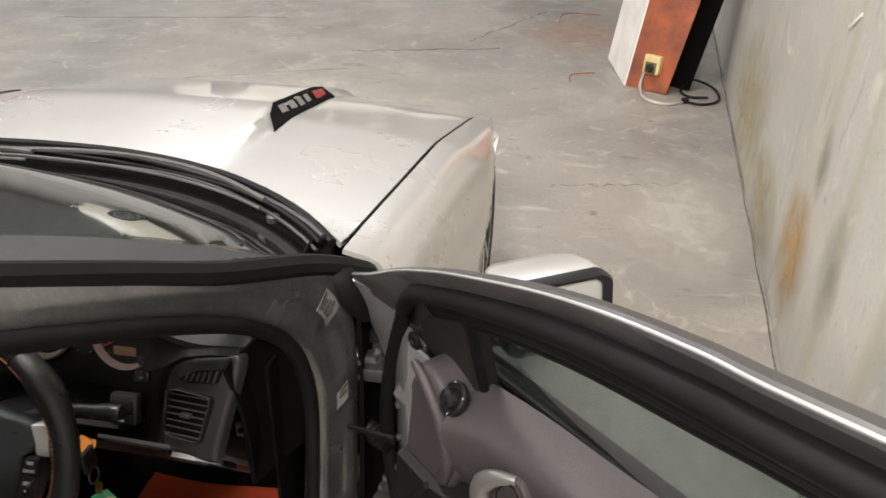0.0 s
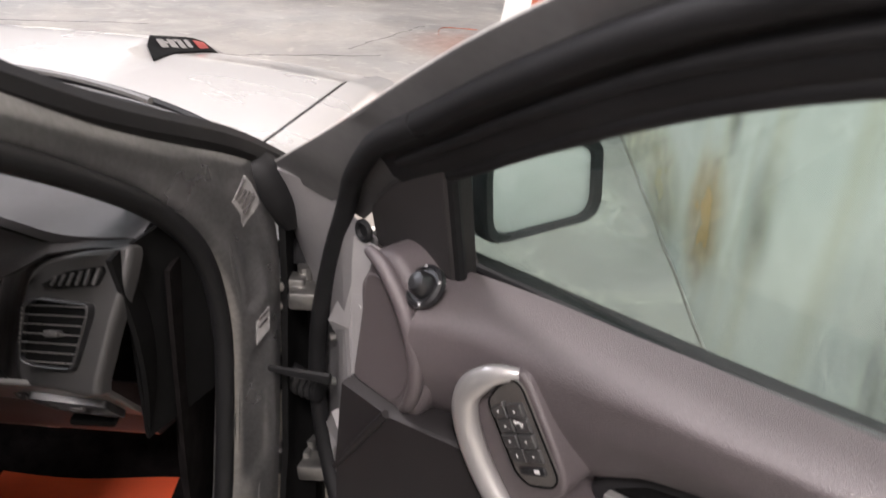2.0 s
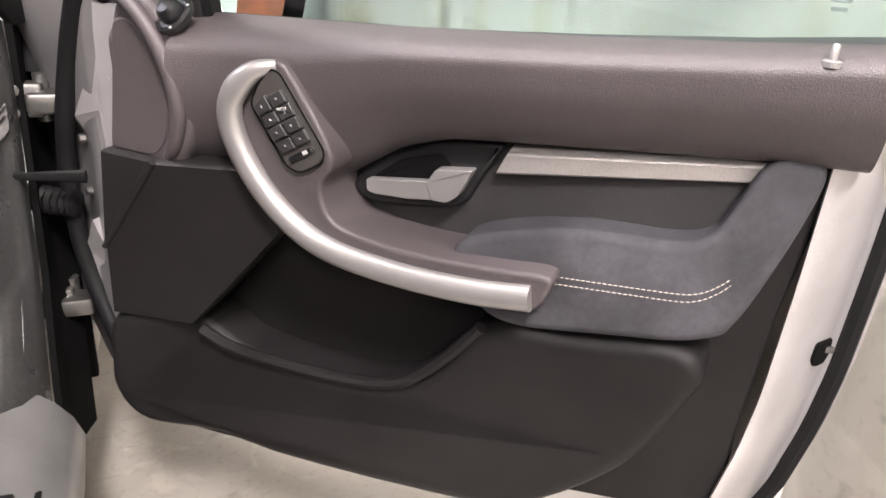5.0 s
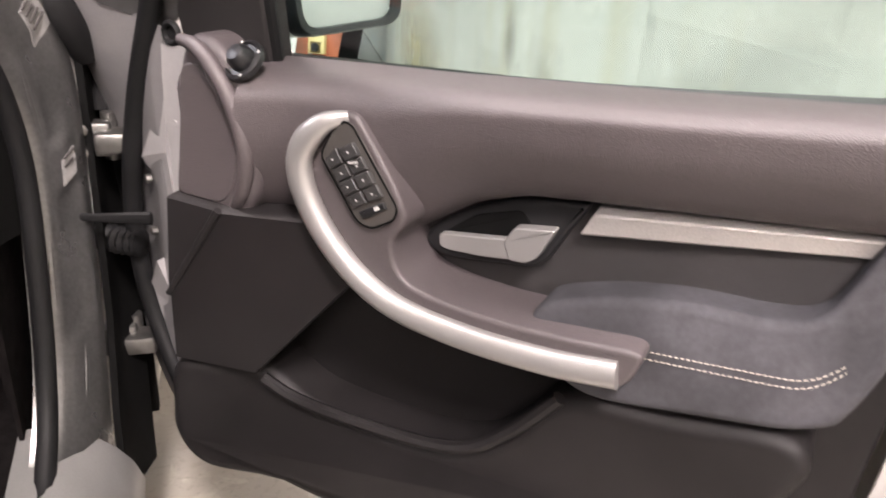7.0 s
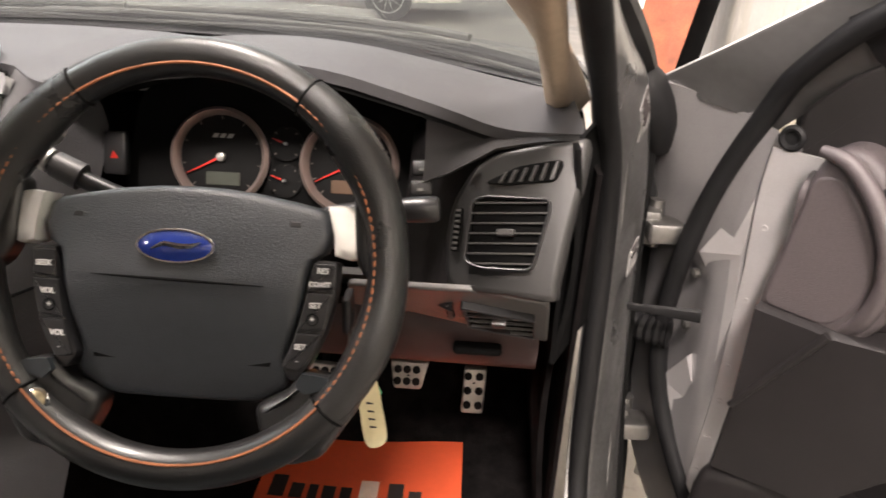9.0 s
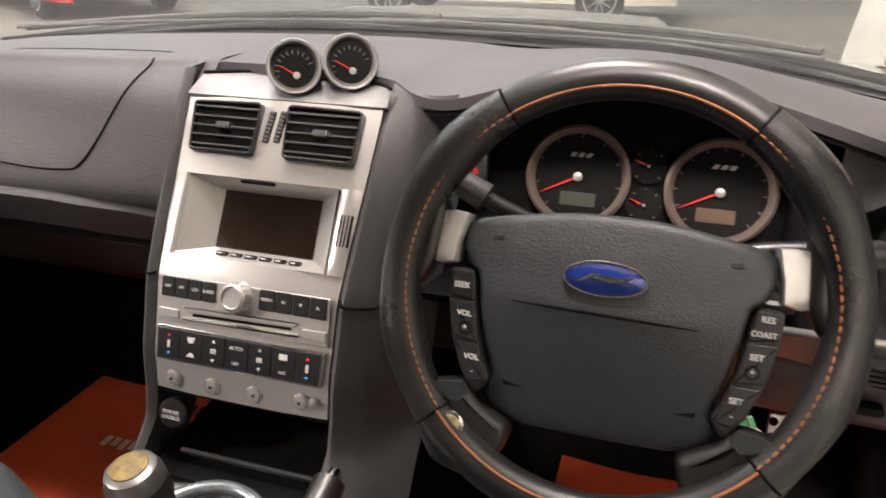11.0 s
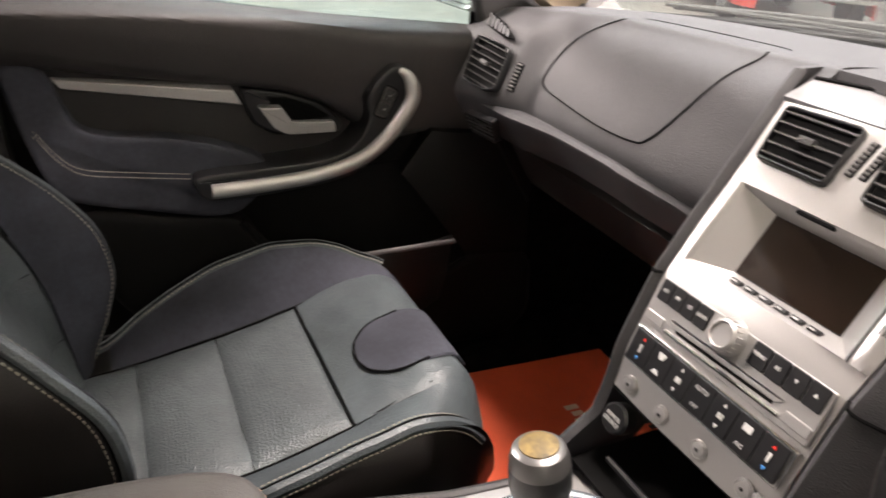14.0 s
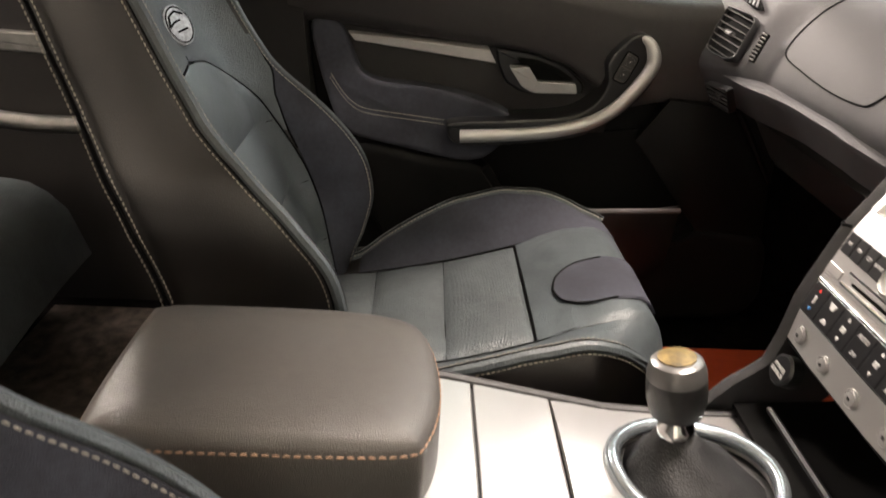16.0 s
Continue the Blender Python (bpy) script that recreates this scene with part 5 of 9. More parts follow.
        fc = {"a": (0.141, -0.022, 0.848), "b": (0.079, -0.020, 0.737), "c": (0.141, -0.031, 0.757), "e": (0.093, -0.014, 0.712), "f": (0.123, -0.020, 0.53), "g": (0.146, -0.030, 0.675),
              "h": (0.050, -0.008, 0.521), "i": (0.093, -0.026, 0.584), "j": (0.119, -0.016, 0.503), "k": (0.117, -0.018, 0.347), "l": (0.070, -0.012, 0.42)}
        # facets get the brighter silver copy, for the light they catch
        for trio in ("abc", "bec", "ecg", "efg", "hij", "hjk", "hlk"):
            q = [fn(*fc[w]) for w in trio]
            back = fn(0, 0.02, 0) - fn(0, 0, 0)
            part("end_facet", loft([q, [p + back for p in q]]), paint_end, d, "", 20)
        part("blank_plug", lathe([(0.0155, 0), (0.0155, 0.003), (0.012, 0.006), (0.0095, 0.005), (0.008, 0.001), (0.001, 0.001)], fn(0.169, -0.028, 0.913), fn(0.02, -1, 0) - fn(0, 0, 0), 20), rubber, d, "round rubber plug")
        for z in (0.70, 0.62):
            part("end_bolt", lathe([(0.007, 0), (0.007, 0.008), (0.003, 0.010)], fn(0.075, -0.004, z), fn(-0.5, -1, 0) - fn(0, 0, 0), 8), steel, d)

        def rear_end(u, v):
            z = 0.30 + 0.64 * v
            a = [(1.022, 0.036), (1.030, 0.038), (1.040, 0.046), (1.060, 0.075), (1.078, 0.108), (1.084, 0.122), (1.090, 0.130)]
            k = u * (len(a) - 1)
            dz = lerp(z, [0.30, 0.38, 0.48, 0.56, 0.70, 0.87, 0.94], [-0.05, -0.022, -0.004, 0.004, 0.008, 0.010, 0.014])
            return fn(lerp(k, range(len(a)), [p[0] for p in a]) + dz, lerp(k, range(len(a)), [p[1] for p in a]), z)
        part("rear_end_panel", grid(rear_end, lin(0, 1, 18), lin(0, 1, 24), 0.004), paint_end, d, "bright silver shut face")
        part("rear_flange", loft([[rear_end(1.0, v) + fn(du, dn, 0) - fn(0, 0, 0) for du, dn in ((0.0, 0.0), (0.012, 0.010), (0.030, 0.030), (0.034, 0.040), (0.020, 0.044), (0.0, 0.030))] for v in lin(0, 1, 20)]), paint_end, d, "bright outer door flange")
        # latch opening in the shut face, with its claw
        c0 = rear_end(0.62, 0.472)
        ex = (rear_end(0.72, 0.472) - rear_end(0.52, 0.472)).normalized()
        ez = V(0, 0, 1)
        en = ex.cross(ez).normalized()
        if (V(1.05, 0.3, 1.03) - c0).dot(en) < 0:
            en = -en
        LT = lambda a, b, k: c0 + ex * a + ez * b + en * k
        latch = part("latch", slab(rounded([(-0.020, 0.016), (0.018, 0.012), (0.020, -0.010), (0.012, -0.020), (-0.010, -0.018), (-0.021, -0.006)], 0.005), LT, -0.01, 0.0035, 0.002, 2), black_matt, d, "black door latch opening")
        part("latch_claw", box((0, 0, 0), (0.012, 0.005, 0.008), 0.002, Matrix.Translation(LT(0.010, 0.0, 0.005)) @ pose(0, 0, 0, 0, 0, -20)), steel, latch)
        part("rear_end_seal", tube([rear_end(1.0, v) + fn(0.012, 0.006, 0) - fn(0, 0, 0) for v in lin(0, 1, 24)], 0.012, 8), rubber, d, "black rubber shut-face seal")
    part("lock_pin", lathe([(0.0085, -0.004), (0.0085, 0.0010), (0.0065, 0.002), (0.0034, 0.002), (0.0038, 0.014), (0.0024, 0.016)], fn(1.002, -0.012 if open_side else 0.012, 0.9315 if open_side else 0.9235), (0, 0, 1), 16), silver_trim, d, "silver lock pin")
    part("card_screw", lathe([(0.010, 0), (0.010, 0.002), (0.006, 0.003)], fn(0.255, -0.0295, 0.318), fn(0, -1, 0) - fn(0, 0, 0), 14), black_plastic, d)
    return d


HX, HY, CA = 0.901, 1.509, math.sqrt(0.5)


def driver_fn(u, n, z):
    return V(HX + CA * u + CA * n, HY - CA * u + CA * n, z)


def passenger_fn(u, n, z):
    nn = n if n > 0 else 0.45 * n
    out = 0.085 * min(1.0, max(0.0, (z - 0.905) / 0.06)) if n < 0.06 else 0.0
    return V(-(0.722 + nn + out), 1.558 - u, z + 0.004)


dd = door_builder("driver_door", (HX, HY, 0.25), driver_fn, "open silver car door with dark taupe trim and silver pull", True, vinyl, vinyl_low, mesh_cloth, suede_door)
# same trim as the driver's door, its shade put into darker colours
pd = door_builder("passenger_door", (-0.86, 1.558, 0.25), passenger_fn, "closed front car door with trim darkened for shade and silver pull", False, vinyl_upper, plastic_low, vinyl_black, suede)
# map pocket low on the closed door
part("pocket_face", grid(lambda u, v: V(-0.635 - 0.10 * v ** 2 - 0.03 * (2 * u - 1) ** 4, 1.20 - 0.60 * u, lerp(u, [0, 0.33, 0.6, 1.0], [0.552, 0.541, 0.50, 0.44]) - 0.25 * v), lin(0, 1, 24), lin(0, 1, 10), -0.006), vinyl_low, pd, "dark map pocket")
part("pocket_lip", tube([V(-0.637, y, lerp(y, [0.98, 1.19], [0.541, 0.552])) for y in lin(0.985, 1.195, 10)], 0.005, 8), vinyl, pd)
# mirror adjuster on the open door
part("mirror_knob", lathe([(0.026, -0.004), (0.026, 0.003), (0.022, 0.005), (0.020, 0.002), (0.0155, 0.002), (0.0145, 0.012), (0.010, 0.018), (0.001, 0.020)], driver_fn(0.302, -0.050, 0.900), driver_fn(-0.12, -0.75, 0.65) - driver_fn(0, 0, 0), 24), black_plastic, dd, "black mirror adjuster knob")
for k in range(4):
    a = math.pi * (0.15 + 0.5 * k)
    kn_ax = (driver_fn(-0.12, -0.75, 0.65) - driver_fn(0, 0, 0)).normalized()
    ka = (CA * V(1, -1, 0) - kn_ax * (CA * V(1, -1, 0)).dot(kn_ax)).normalized()
    kp = driver_fn(0.302, -0.050, 0.900) + (ka * math.cos(a) + kn_ax.cross(ka) * math.sin(a)) * 0.0232 + kn_ax * 0.004
    part("knob_dot", lathe([(0.0018, 0), (0.0018, 0.0008)], kp, kn_ax, 8), white_plastic, dd)


def wing_mirror(d, fn):
    tl, tr, br, bl = (Vector(p) for p in ((0.272, 0.072, 1.015), (0.312, 0.215, 1.016), (0.319, 0.230, 0.925), (0.287, 0.075, 0.922)))
    c = (tl + tr + br + bl) / 4
    ax, ay = (tr - tl).normalized(), (tl - bl).normalized()
    w = ax.cross(ay).normalized()
    if w.x < 0:
        w = -w
    out = rounded([(-0.082, -0.052), (0.075, -0.044), (0.080, 0.040), (0.066, 0.050), (-0.076, 0.050)], 0.028, 6)
    G = lambda a, b, k: fn(*(c + ax * a + ay * b + w * k))
    rings = []
    for k, sc in ((0.006, 1.06), (0.004, 1.13), (-0.01, 1.18), (-0.04, 1.19), (-0.08, 1.12), (-0.12, 0.90), (-0.145, 0.50)):
        rings.append([G(p.x * sc, p.y * sc, k) for p in out])
    housing = part("mirror_housing", loft(rings), paint, d, "silver wing mirror housing")
    part("mirror_rim", loft([[G(p.x * s2, p.y * s2, k) for p in out] for s2, k in ((1.18, -0.012), (1.17, 0.010), (1.12, 0.016), (0.98, 0.012), (0.93, 0.0))], cap=False), black_plastic, housing)
    part("mirror_glass", slab([p * 0.95 for p in out], G, -0.002, 0.003, 0.001, 1), mirror_mat, housing, "clear mirror glass")
    part("mirror_arm", loft([[fn(*(Vector((u, n, z)) + Vector((a, 0, b)))) for a, b in ((-0.05, -0.03), (0.03, -0.03), (0.03, 0.035), (-0.05, 0.03))] for u, n, z in ((0.20, 0.015, 0.93), (0.22, 0.09, 0.935), (0.235, 0.12, 0.945))]), black_plastic, d)


wing_mirror(dd, driver_fn)
wing_mirror(pd, passenger_fn)
# etched marks low on the glass of the open door
for k in range(4):
    p = driver_fn(1.0 + 0.0, 0.05, 0.995 - 0.008 * k)
    part("glass_etching", box((0, 0, 0), (0.026 - 0.004 * k, 0.0008, 0.0035), 0, Matrix.Translation(p) @ pose(0, 0, 0, -29, 0, -45)), sticker, dd)

# ---- dashboard ----
dash = base("dashboard", (0, 1.6, 0.75), "charcoal moulded dashboard with round gauges and slatted vents", "dashboard")
EX = [-0.76, -0.70, -0.62, -0.56, -0.45, -0.30, -0.16, -0.12, 0.0, 0.12, 0.15, 0.18, 0.21, 0.25, 0.30, 0.39, 0.456, 0.50, 0.556, 0.614, 0.662, 0.69, 0.76]
EZ = [0.924, 0.938, 0.948, 0.954, 0.958, 0.962, 0.965, 0.967, 0.968, 0.963, 0.955, 0.952, 0.956, 0.968, 0.981, 0.991, 0.986, 0.979, 0.964, 0.947, 0.932, 0.928, 0.926]
EY = [1.285, 1.288, 1.300, 1.330, 1.350, 1.352, 1.355, 1.35, 1.345, 1.330, 1.308, 1.294, 1.287, 1.282, 1.28, 1.278, 1.28, 1.28, 1.28, 1.28, 1.28, 1.282, 1.29]


def top_pt(x, v):
    yb = cowl_y(x) - 0.11 - 0.02 * abs(x)
    zb = 0.912 + 0.02 * (1 - (x / 0.74) ** 2)
    ye, ze = curve(x, EX, EY), curve(x, EX, EZ)
    return V(x, yb + (ye - yb) * v, zb + (ze - zb) * v ** 0.8 + 0.018 * math.sin(math.pi * v) * (1 - v * 0.3))


PX = -0.118


def roll_pt(x, w):
    """The passenger side: over the top, round the edge and down the face in one sweep."""
    e = top_pt(x, 1.0)
    if w <= 1.0:
        return top_pt(x, w * 0.86)
    v = w - 1.0
    f = min(1.0, max(0.0, (-0.548 - x) / 0.045))
    f = f * f * (3 - 2 * f)

    def face(y, z):
        zc = max(z, 0.815)
        return V(x, y + (1.236 - 0.209 * (-x - 0.645) + 0.467 * (zc - 0.876) + 0.5 * (zc - z) - y) * f, z)
    q = spline([top_pt(x, 0.80), top_pt(x, 0.86), e + V(0, 0.010, 0.002), e + V(0, -0.008, -0.008), face(1.306, e.z - 0.034), face(1.276, e.z - 0.080), face(1.254, e.z - 0.130), face(1.252, e.z - 0.160), face(1.275, e.z - 0.182)], 72)
    return q[9 + int(round(v * 63))]


part("dash_top", grid(roll_pt, lin(-0.756, PX, 66), lin(0, 0.98, 22) + [1 + k / 63 for k in range(0, 64, 2)], -0.012), dash_skin, dash, "grained charcoal dash top", 60)
part("dash_hood", grid(top_pt, lin(PX, 0.755, 66), lin(0, 1, 26), -0.012), dash_skin, dash, "grained instrument hood", 60)


# airbag lid: same face, a hair proud, ringed by a dark gap
def face_at(x, z):
    """The point of the passenger side at a height: on the face, or on the top just behind the edge."""
    pts = [roll_pt(x, 1 + k / 63) for k in range(64)]
    top = max(range(40), key=lambda k: pts[k].z)
    if z > pts[top].z - 0.002:
        return top_pt(x, 0.90 - 1.2 * (z - pts[top].z))
    for k in range(top, 63):
        if pts[k].z >= z >= pts[k + 1].z:
            f = (pts[k].z - z) / max(1e-6, pts[k].z - pts[k + 1].z)
            return pts[k].lerp(pts[k + 1], f)
    return pts[-1]


lid = [p[:2] for p in spline([(-0.470, 0.962, 0), (-0.38, 0.974, 0), (-0.28, 0.975, 0), (-0.222, 0.966, 0), (-0.226, 0.94, 0), (-0.252, 0.88, 0), (-0.276, 0.846, 0), (-0.30, 0.837, 0), (-0.37, 0.835, 0), (-0.47, 0.842, 0), (-0.528, 0.850, 0), (-0.540, 0.87, 0), (-0.523, 0.92, 0)], 78, True)]
part("airbag_lid_gap", tube([face_at(a, b) + V(0, -0.0009, 0.0006) for a, b in lid], 0.0012, 6, closed=True), black_matt, dash)

# lower ledge on the passenger side
def ledge(x, v):
    zt = lerp(x, [-0.75, -0.50, -0.32, -0.20, -0.125], [0.797, 0.803, 0.803, 0.795, 0.785])
    ks = [0, 0.12, 0.25, 0.6, 0.85, 1.0]
    yy = lerp(v, ks, [1.268, 1.234, 1.226, 1.246, 1.262, 1.34])
    zz = zt + lerp(v, ks, [0.004, 0.003, -0.004, -0.034, -0.058, -0.066])
    q = min(1.0, max(0.0, (-0.42 - x) / 0.15))
    swell = 0.022 * q * q * (3 - 2 * q) * lerp(v, [0, 0.12, 0.85, 1.0], [0.5, 1.0, 1.0, 0.2])
    return V(x, yy + 0.012 + 0.02 * max(0, x + 0.29) / 0.17 - swell, zz)


part("passenger_ledge", grid(ledge, lin(-0.752, -0.122, 40), lin(0, 1, 18), -0.008), dash_skin, dash)
part("glovebox", grid(lambda u, v: V(-0.745 + 0.62 * u, lerp(v, [0, 0.1, 0.5, 1], [1.33, 1.31, 1.36, 1.52]) , 0.735 - 0.20 * v), lin(0, 1, 12), lin(0, 1, 10), -0.01), vinyl_black, dash, "black glovebox lid")

# instrument hood and cluster
part("hood_underside", grid(lambda u, v: V(0.158 + 0.532 * u, lerp(0.158 + 0.532 * u, EX, EY) + 0.004 + 0.135 * v, lerp(0.158 + 0.532 * u, EX, EZ) - 0.012 - 0.02 * v), lin(0, 1, 34), lin(0, 1, 6), 0.006), black_matt, dash)
cl_up = V(0, 0.30, 0.95).normalized()
CLU = frame_m(V(0.40, 1.372, 0.845), (1, 0, 0), cl_up)
cf = lambda a, b, k: CLU @ V(a, b, k)
cluster = part("instrument_panel", slab(rounded([(-0.20, -0.10), (0.19, -0.10), (0.19, 0.06), (0.10, 0.115), (-0.10, 0.115), (-0.17, 0.085)], 0.02), cf, -0.03, 0.0, 0.004), black_matt, dash, "black instrument cluster")
part("cluster_well", box((0.43, 1.440, 0.815), (0.56, 0.02, 0.20), 0.004), black_matt, dash)
part("cluster_lower_shelf", grid(lambda u, v: V(0.13 + 0.47 * u, 1.24 + 0.14 * v, 0.745 + 0.02 * math.sin(v * 3)), lin(0, 1, 12), lin(0, 1, 6), 0.012), black_matt, dash)


def dial(cx, cy, r, needle, material_ring, ticks, big=True):
    g = part("dial", lathe([(r * 0.98, 0.001), (r * 0.98, 0.004), (0.001, 0.004)], cf(cx, cy, 0), CLU.to_3x3() @ V(0, 0, 1), 40), dial_face, dash, "black dial face")
    if big:
        part("dial_ring", lathe([(r, 0.001), (r + 0.002, 0.012), (r - 0.002, 0.017), (r - 0.007, 0.010), (r - 0.008, 0.003)], cf(cx, cy, 0), CLU.to_3x3() @ V(0, 0, 1), 48), material_ring, g, "silver dial ring")
    bm = bmesh.new()
    for k in range(ticks):
        a = math.radians(225 - 270 * k / (ticks - 1))
        lo = r * (0.78 if k % 2 == 0 else 0.84)
        d, e = Vector((math.cos(a), math.sin(a))), Vector((-math.sin(a), math.cos(a))) * (0.0009 if k % 2 == 0 else 0.0005)
        q = [d * lo - e, d * r * 0.9 - e, d * r * 0.9 + e, d * lo + e]
        slab([(cx + p.x, cy + p.y) for p in q], cf, 0.0035, 0.0047, 0.0001, 1, bm=bm)
    part("dial_marks", bm, mat("faint_marking", (0.10, 0.085, 0.075), 0.6), g)
    a = math.radians(needle)
    d, e = Vector((math.cos(a), math.sin(a))), Vector((-math.sin(a), math.cos(a)))
    part("needle", slab([(cx + p.x, cy + p.y) for p in (d * 0.004 - e * 0.0012, d * r * 0.82 - e * 0.0004, d * r * 0.82 + e * 0.0004, d * 0.004 + e * 0.0012)], cf, 0.006, 0.0075, 0.0002, 1), red_plastic, g)
    part("needle_hub", lathe([(r * 0.09, 0.004), (r * 0.09, 0.010), (r * 0.06, 0.011), (0.0005, 0.011)], cf(cx, cy, 0), CLU.to_3x3() @ V(0, 0, 1), 20), silver_trim, g)
    return g


# silver rings, tinted with the orange light they reflect
ring_mat = mat("orange_lit_dial_ring", (0.34, 0.265, 0.235), 0.34, 0.6, var=0.04)
t1 = dial(-0.0655, 0.010, 0.058, 207, ring_mat, 17)
t2 = dial(0.0915, 0.0075, 0.058, 207, ring_mat, 25)
dial(0.0125, 0.0295, 0.021, 160, ring_mat, 7, False)
dial(0.012, -0.0150, 0.021, 160, ring_mat, 7, False)
part("dial_display", slab(rounded([(-0.084, -0.024), (-0.043, -0.024), (-0.043, -0.008), (-0.084, -0.008)], 0.002), cf, 0.003, 0.0055, 0.0005, 1), lcd, t1)
part("dial_display", slab(rounded([(0.069, -0.027), (0.111, -0.027), (0.111, -0.011), (0.069, -0.011)], 0.002), cf, 0.003, 0.0055, 0.0005, 1), amber_lcd, t2, "dimly lit amber display")
for cx in (-0.0655, 0.0915):
    for k in range(3):
        part("dial_badge_bar", slab([(cx - 0.012 + 0.009 * k, 0.033), (cx - 0.006 + 0.009 * k, 0.033), (cx - 0.003 + 0.009 * k, 0.038), (cx - 0.009 + 0.009 * k, 0.038)], cf, 0.0038, 0.0052, 0.0002, 1), silver_trim, t1 if cx < 0 else t2)
# wall between the cluster and the side vent, under the hood
def side_wall(u, v):
    z = 0.745 + 0.160 * u
    fx = lerp(z, [0.745, 0.83, 0.87, 0.90, 0.925, 0.94], [0.612, 0.616, 0.624, 0.638, 0.668, 0.69])
    fy = 1.250 + 0.467 * (z - 0.80)
    q = spline([V(fx + 0.012, fy - 0.004, z), V(fx - 0.006, fy + 0.010, z), V(fx - 0.024, fy + 0.030, z), V(fx - 0.05, fy + 0.048, z), V(0.562, 1.385 + 0.3 * (z - 0.845), z)], 13)
    return q[min(12, int(round(v * 12)))]


part("cluster_side_wall", grid(side_wall, lin(0, 1, 14), lin(0, 1, 13), 0.004), vinyl_low, dash, "", 50)
def hood_fill(u, v):
    x = 0.588 + 0.160 * u
    a = top_pt(x, 1.0) + V(0, 0.004, -0.003)
    b = V(x, 1.266, lerp(x, [0.588, 0.614, 0.64, 0.663, 0.708, 0.748], [0.872, 0.882, 0.897, 0.911, 0.920, 0.922]))
    return a.lerp(b, v) + V(0, 0.012 * math.sin(math.pi * v), 0)


part("hood_end_fill", grid(hood_fill, lin(0, 1, 18), lin(0, 1, 7), 0.003), vinyl_low, dash, "", 60)
part("dash_end_filler", grid(lambda u, v: V(0.744 + 0.062 * u, 1.262 + 0.135 * u, 0.66 + lerp(u, [0, 1], [0.262, 0.285]) * v), lin(0, 1, 6), lin(0, 1, 6), 0.005), black_matt, dash)
pod_mark = mat("dim_switch_marking", (0.16, 0.155, 0.15), 0.6)
# hazard switch and dimmer at the hood's inner end
hz = part("hazard_switch", box((0, 0, 0), (0.026, 0.014, 0.05), 0.003, Matrix.Translation((0.221, 1.340, 0.864)) @ pose(0, 0, 0, -17, 0, 0)), black_plastic, dash, "black hazard switch")
part("hazard_mark", slab([(-0.005, -0.004), (0.005, -0.004), (0, 0.005)], lambda a, b, k: V(0.221 + a, 1.3325 - k, 0.864 + b), 0, 0.001, 0.0002, 1), red_plastic, hz)
for z in (0.883, 0.866):
    hs = part("dash_switch", box((0, 0, 0), (0.024, 0.010, 0.017), 0.003, Matrix.Translation((0.585, 1.283 - (0.883 - z), z)) @ pose(0, 0, 0, -25, 0, 8)), black_plastic, dash)
    part("switch_mark", box((0, 0, 0), (0.006, 0.001, 0.003), 0, Matrix.Translation((0.585, 1.2775 - (0.883 - z), z)) @ pose(0, 0, 0, -25, 0, 8)), pod_mark, hs)


# vents
def frame_ring(outer, inner, f, d0, d1):
    return loft([[f(p.x, p.y, k) for p in q] for q, k in ((outer, d0), (outer, d1 - 0.001), (inset2(outer, 0.0012), d1), (inset2(inner, -0.0012), d1), (inner, d1 - 0.001), (inner, d0)) for q in ([Vector(p) for p in q],)], cap=False)


def vent(parent, f, out, n, label, wheel_at=None, verticals=0):
    """A slatted air vent with its frame, dark inside, slats, tab and thumbwheel."""
    inner = inset2([Vector(p) for p in out], 0.0026)
    v = part("vent", frame_ring(out, inner, f, -0.004, 0.0085), black_plastic, parent, label)
    part("vent_well", slab(inner, f, -0.003, 0.0010, 0.0002, 1), black_matt, v)
    xs_ = [p.x for p in inner]
    ys_ = [p.y for p in inner]

    def edge(b, side):
        hits = []
        m = len(inner)
        for i in range(m):
            p, q = inner[i], inner[(i + 1) % m]
            if (p.y - b) * (q.y - b) <= 0 and abs(p.y - q.y) > 1e-9:
                hits.append(p.x + (q.x - p.x) * (b - p.y) / (q.y - p.y))
        return (min(hits) if side < 0 else max(hits)) if hits else 0.0
    h = max(ys_) - min(ys_)
    c = (max(ys_) + min(ys_)) / 2
    g = lambda a, b, k: f(a, b + c, k)
    for k in range(n):
        b = -h / 2 + h * (k + 0.5) / n
        bm = loft([[g(a, b - 0.0008, 0.0068), g(a, b + 0.0008, 0.0072), g(a, b + 0.0004, 0.0040), g(a, b - 0.0010, 0.0040)] for a in (edge(b + c, -1), edge(b + c, 1))])
        part("slat", bm, slat_grey, v)
    bm = bmesh.new() if verticals else None
    for k in range(verticals):
        a = min(xs_) + (max(xs_) - min(xs_)) * (k + 0.7) / (verticals + 0.4)
        loft([[f(a - 0.0008, b, 0.0030), f(a + 0.0008, b, 0.0030), f(a + 0.0008, b, 0.0012), f(a - 0.0008, b, 0.0012)] for b in (min(ys_) + 0.004, max(ys_) - 0.004)], bm=bm)
    if verticals:
        part("vane", bm, black_plastic, v)
    mx = (max(xs_) + min(xs_)) / 2
    part("vent_tab", slab(rounded([(mx - 0.009, c - 0.003), (mx + 0.009, c - 0.003), (mx + 0.009, c + 0.004), (mx - 0.009, c + 0.004)], 0.002), f, 0, 0.0105, 0.0015, 2), grey_trim, v)
    if wheel_at:
        thumbwheel(parent, f, *wheel_at)
    return v


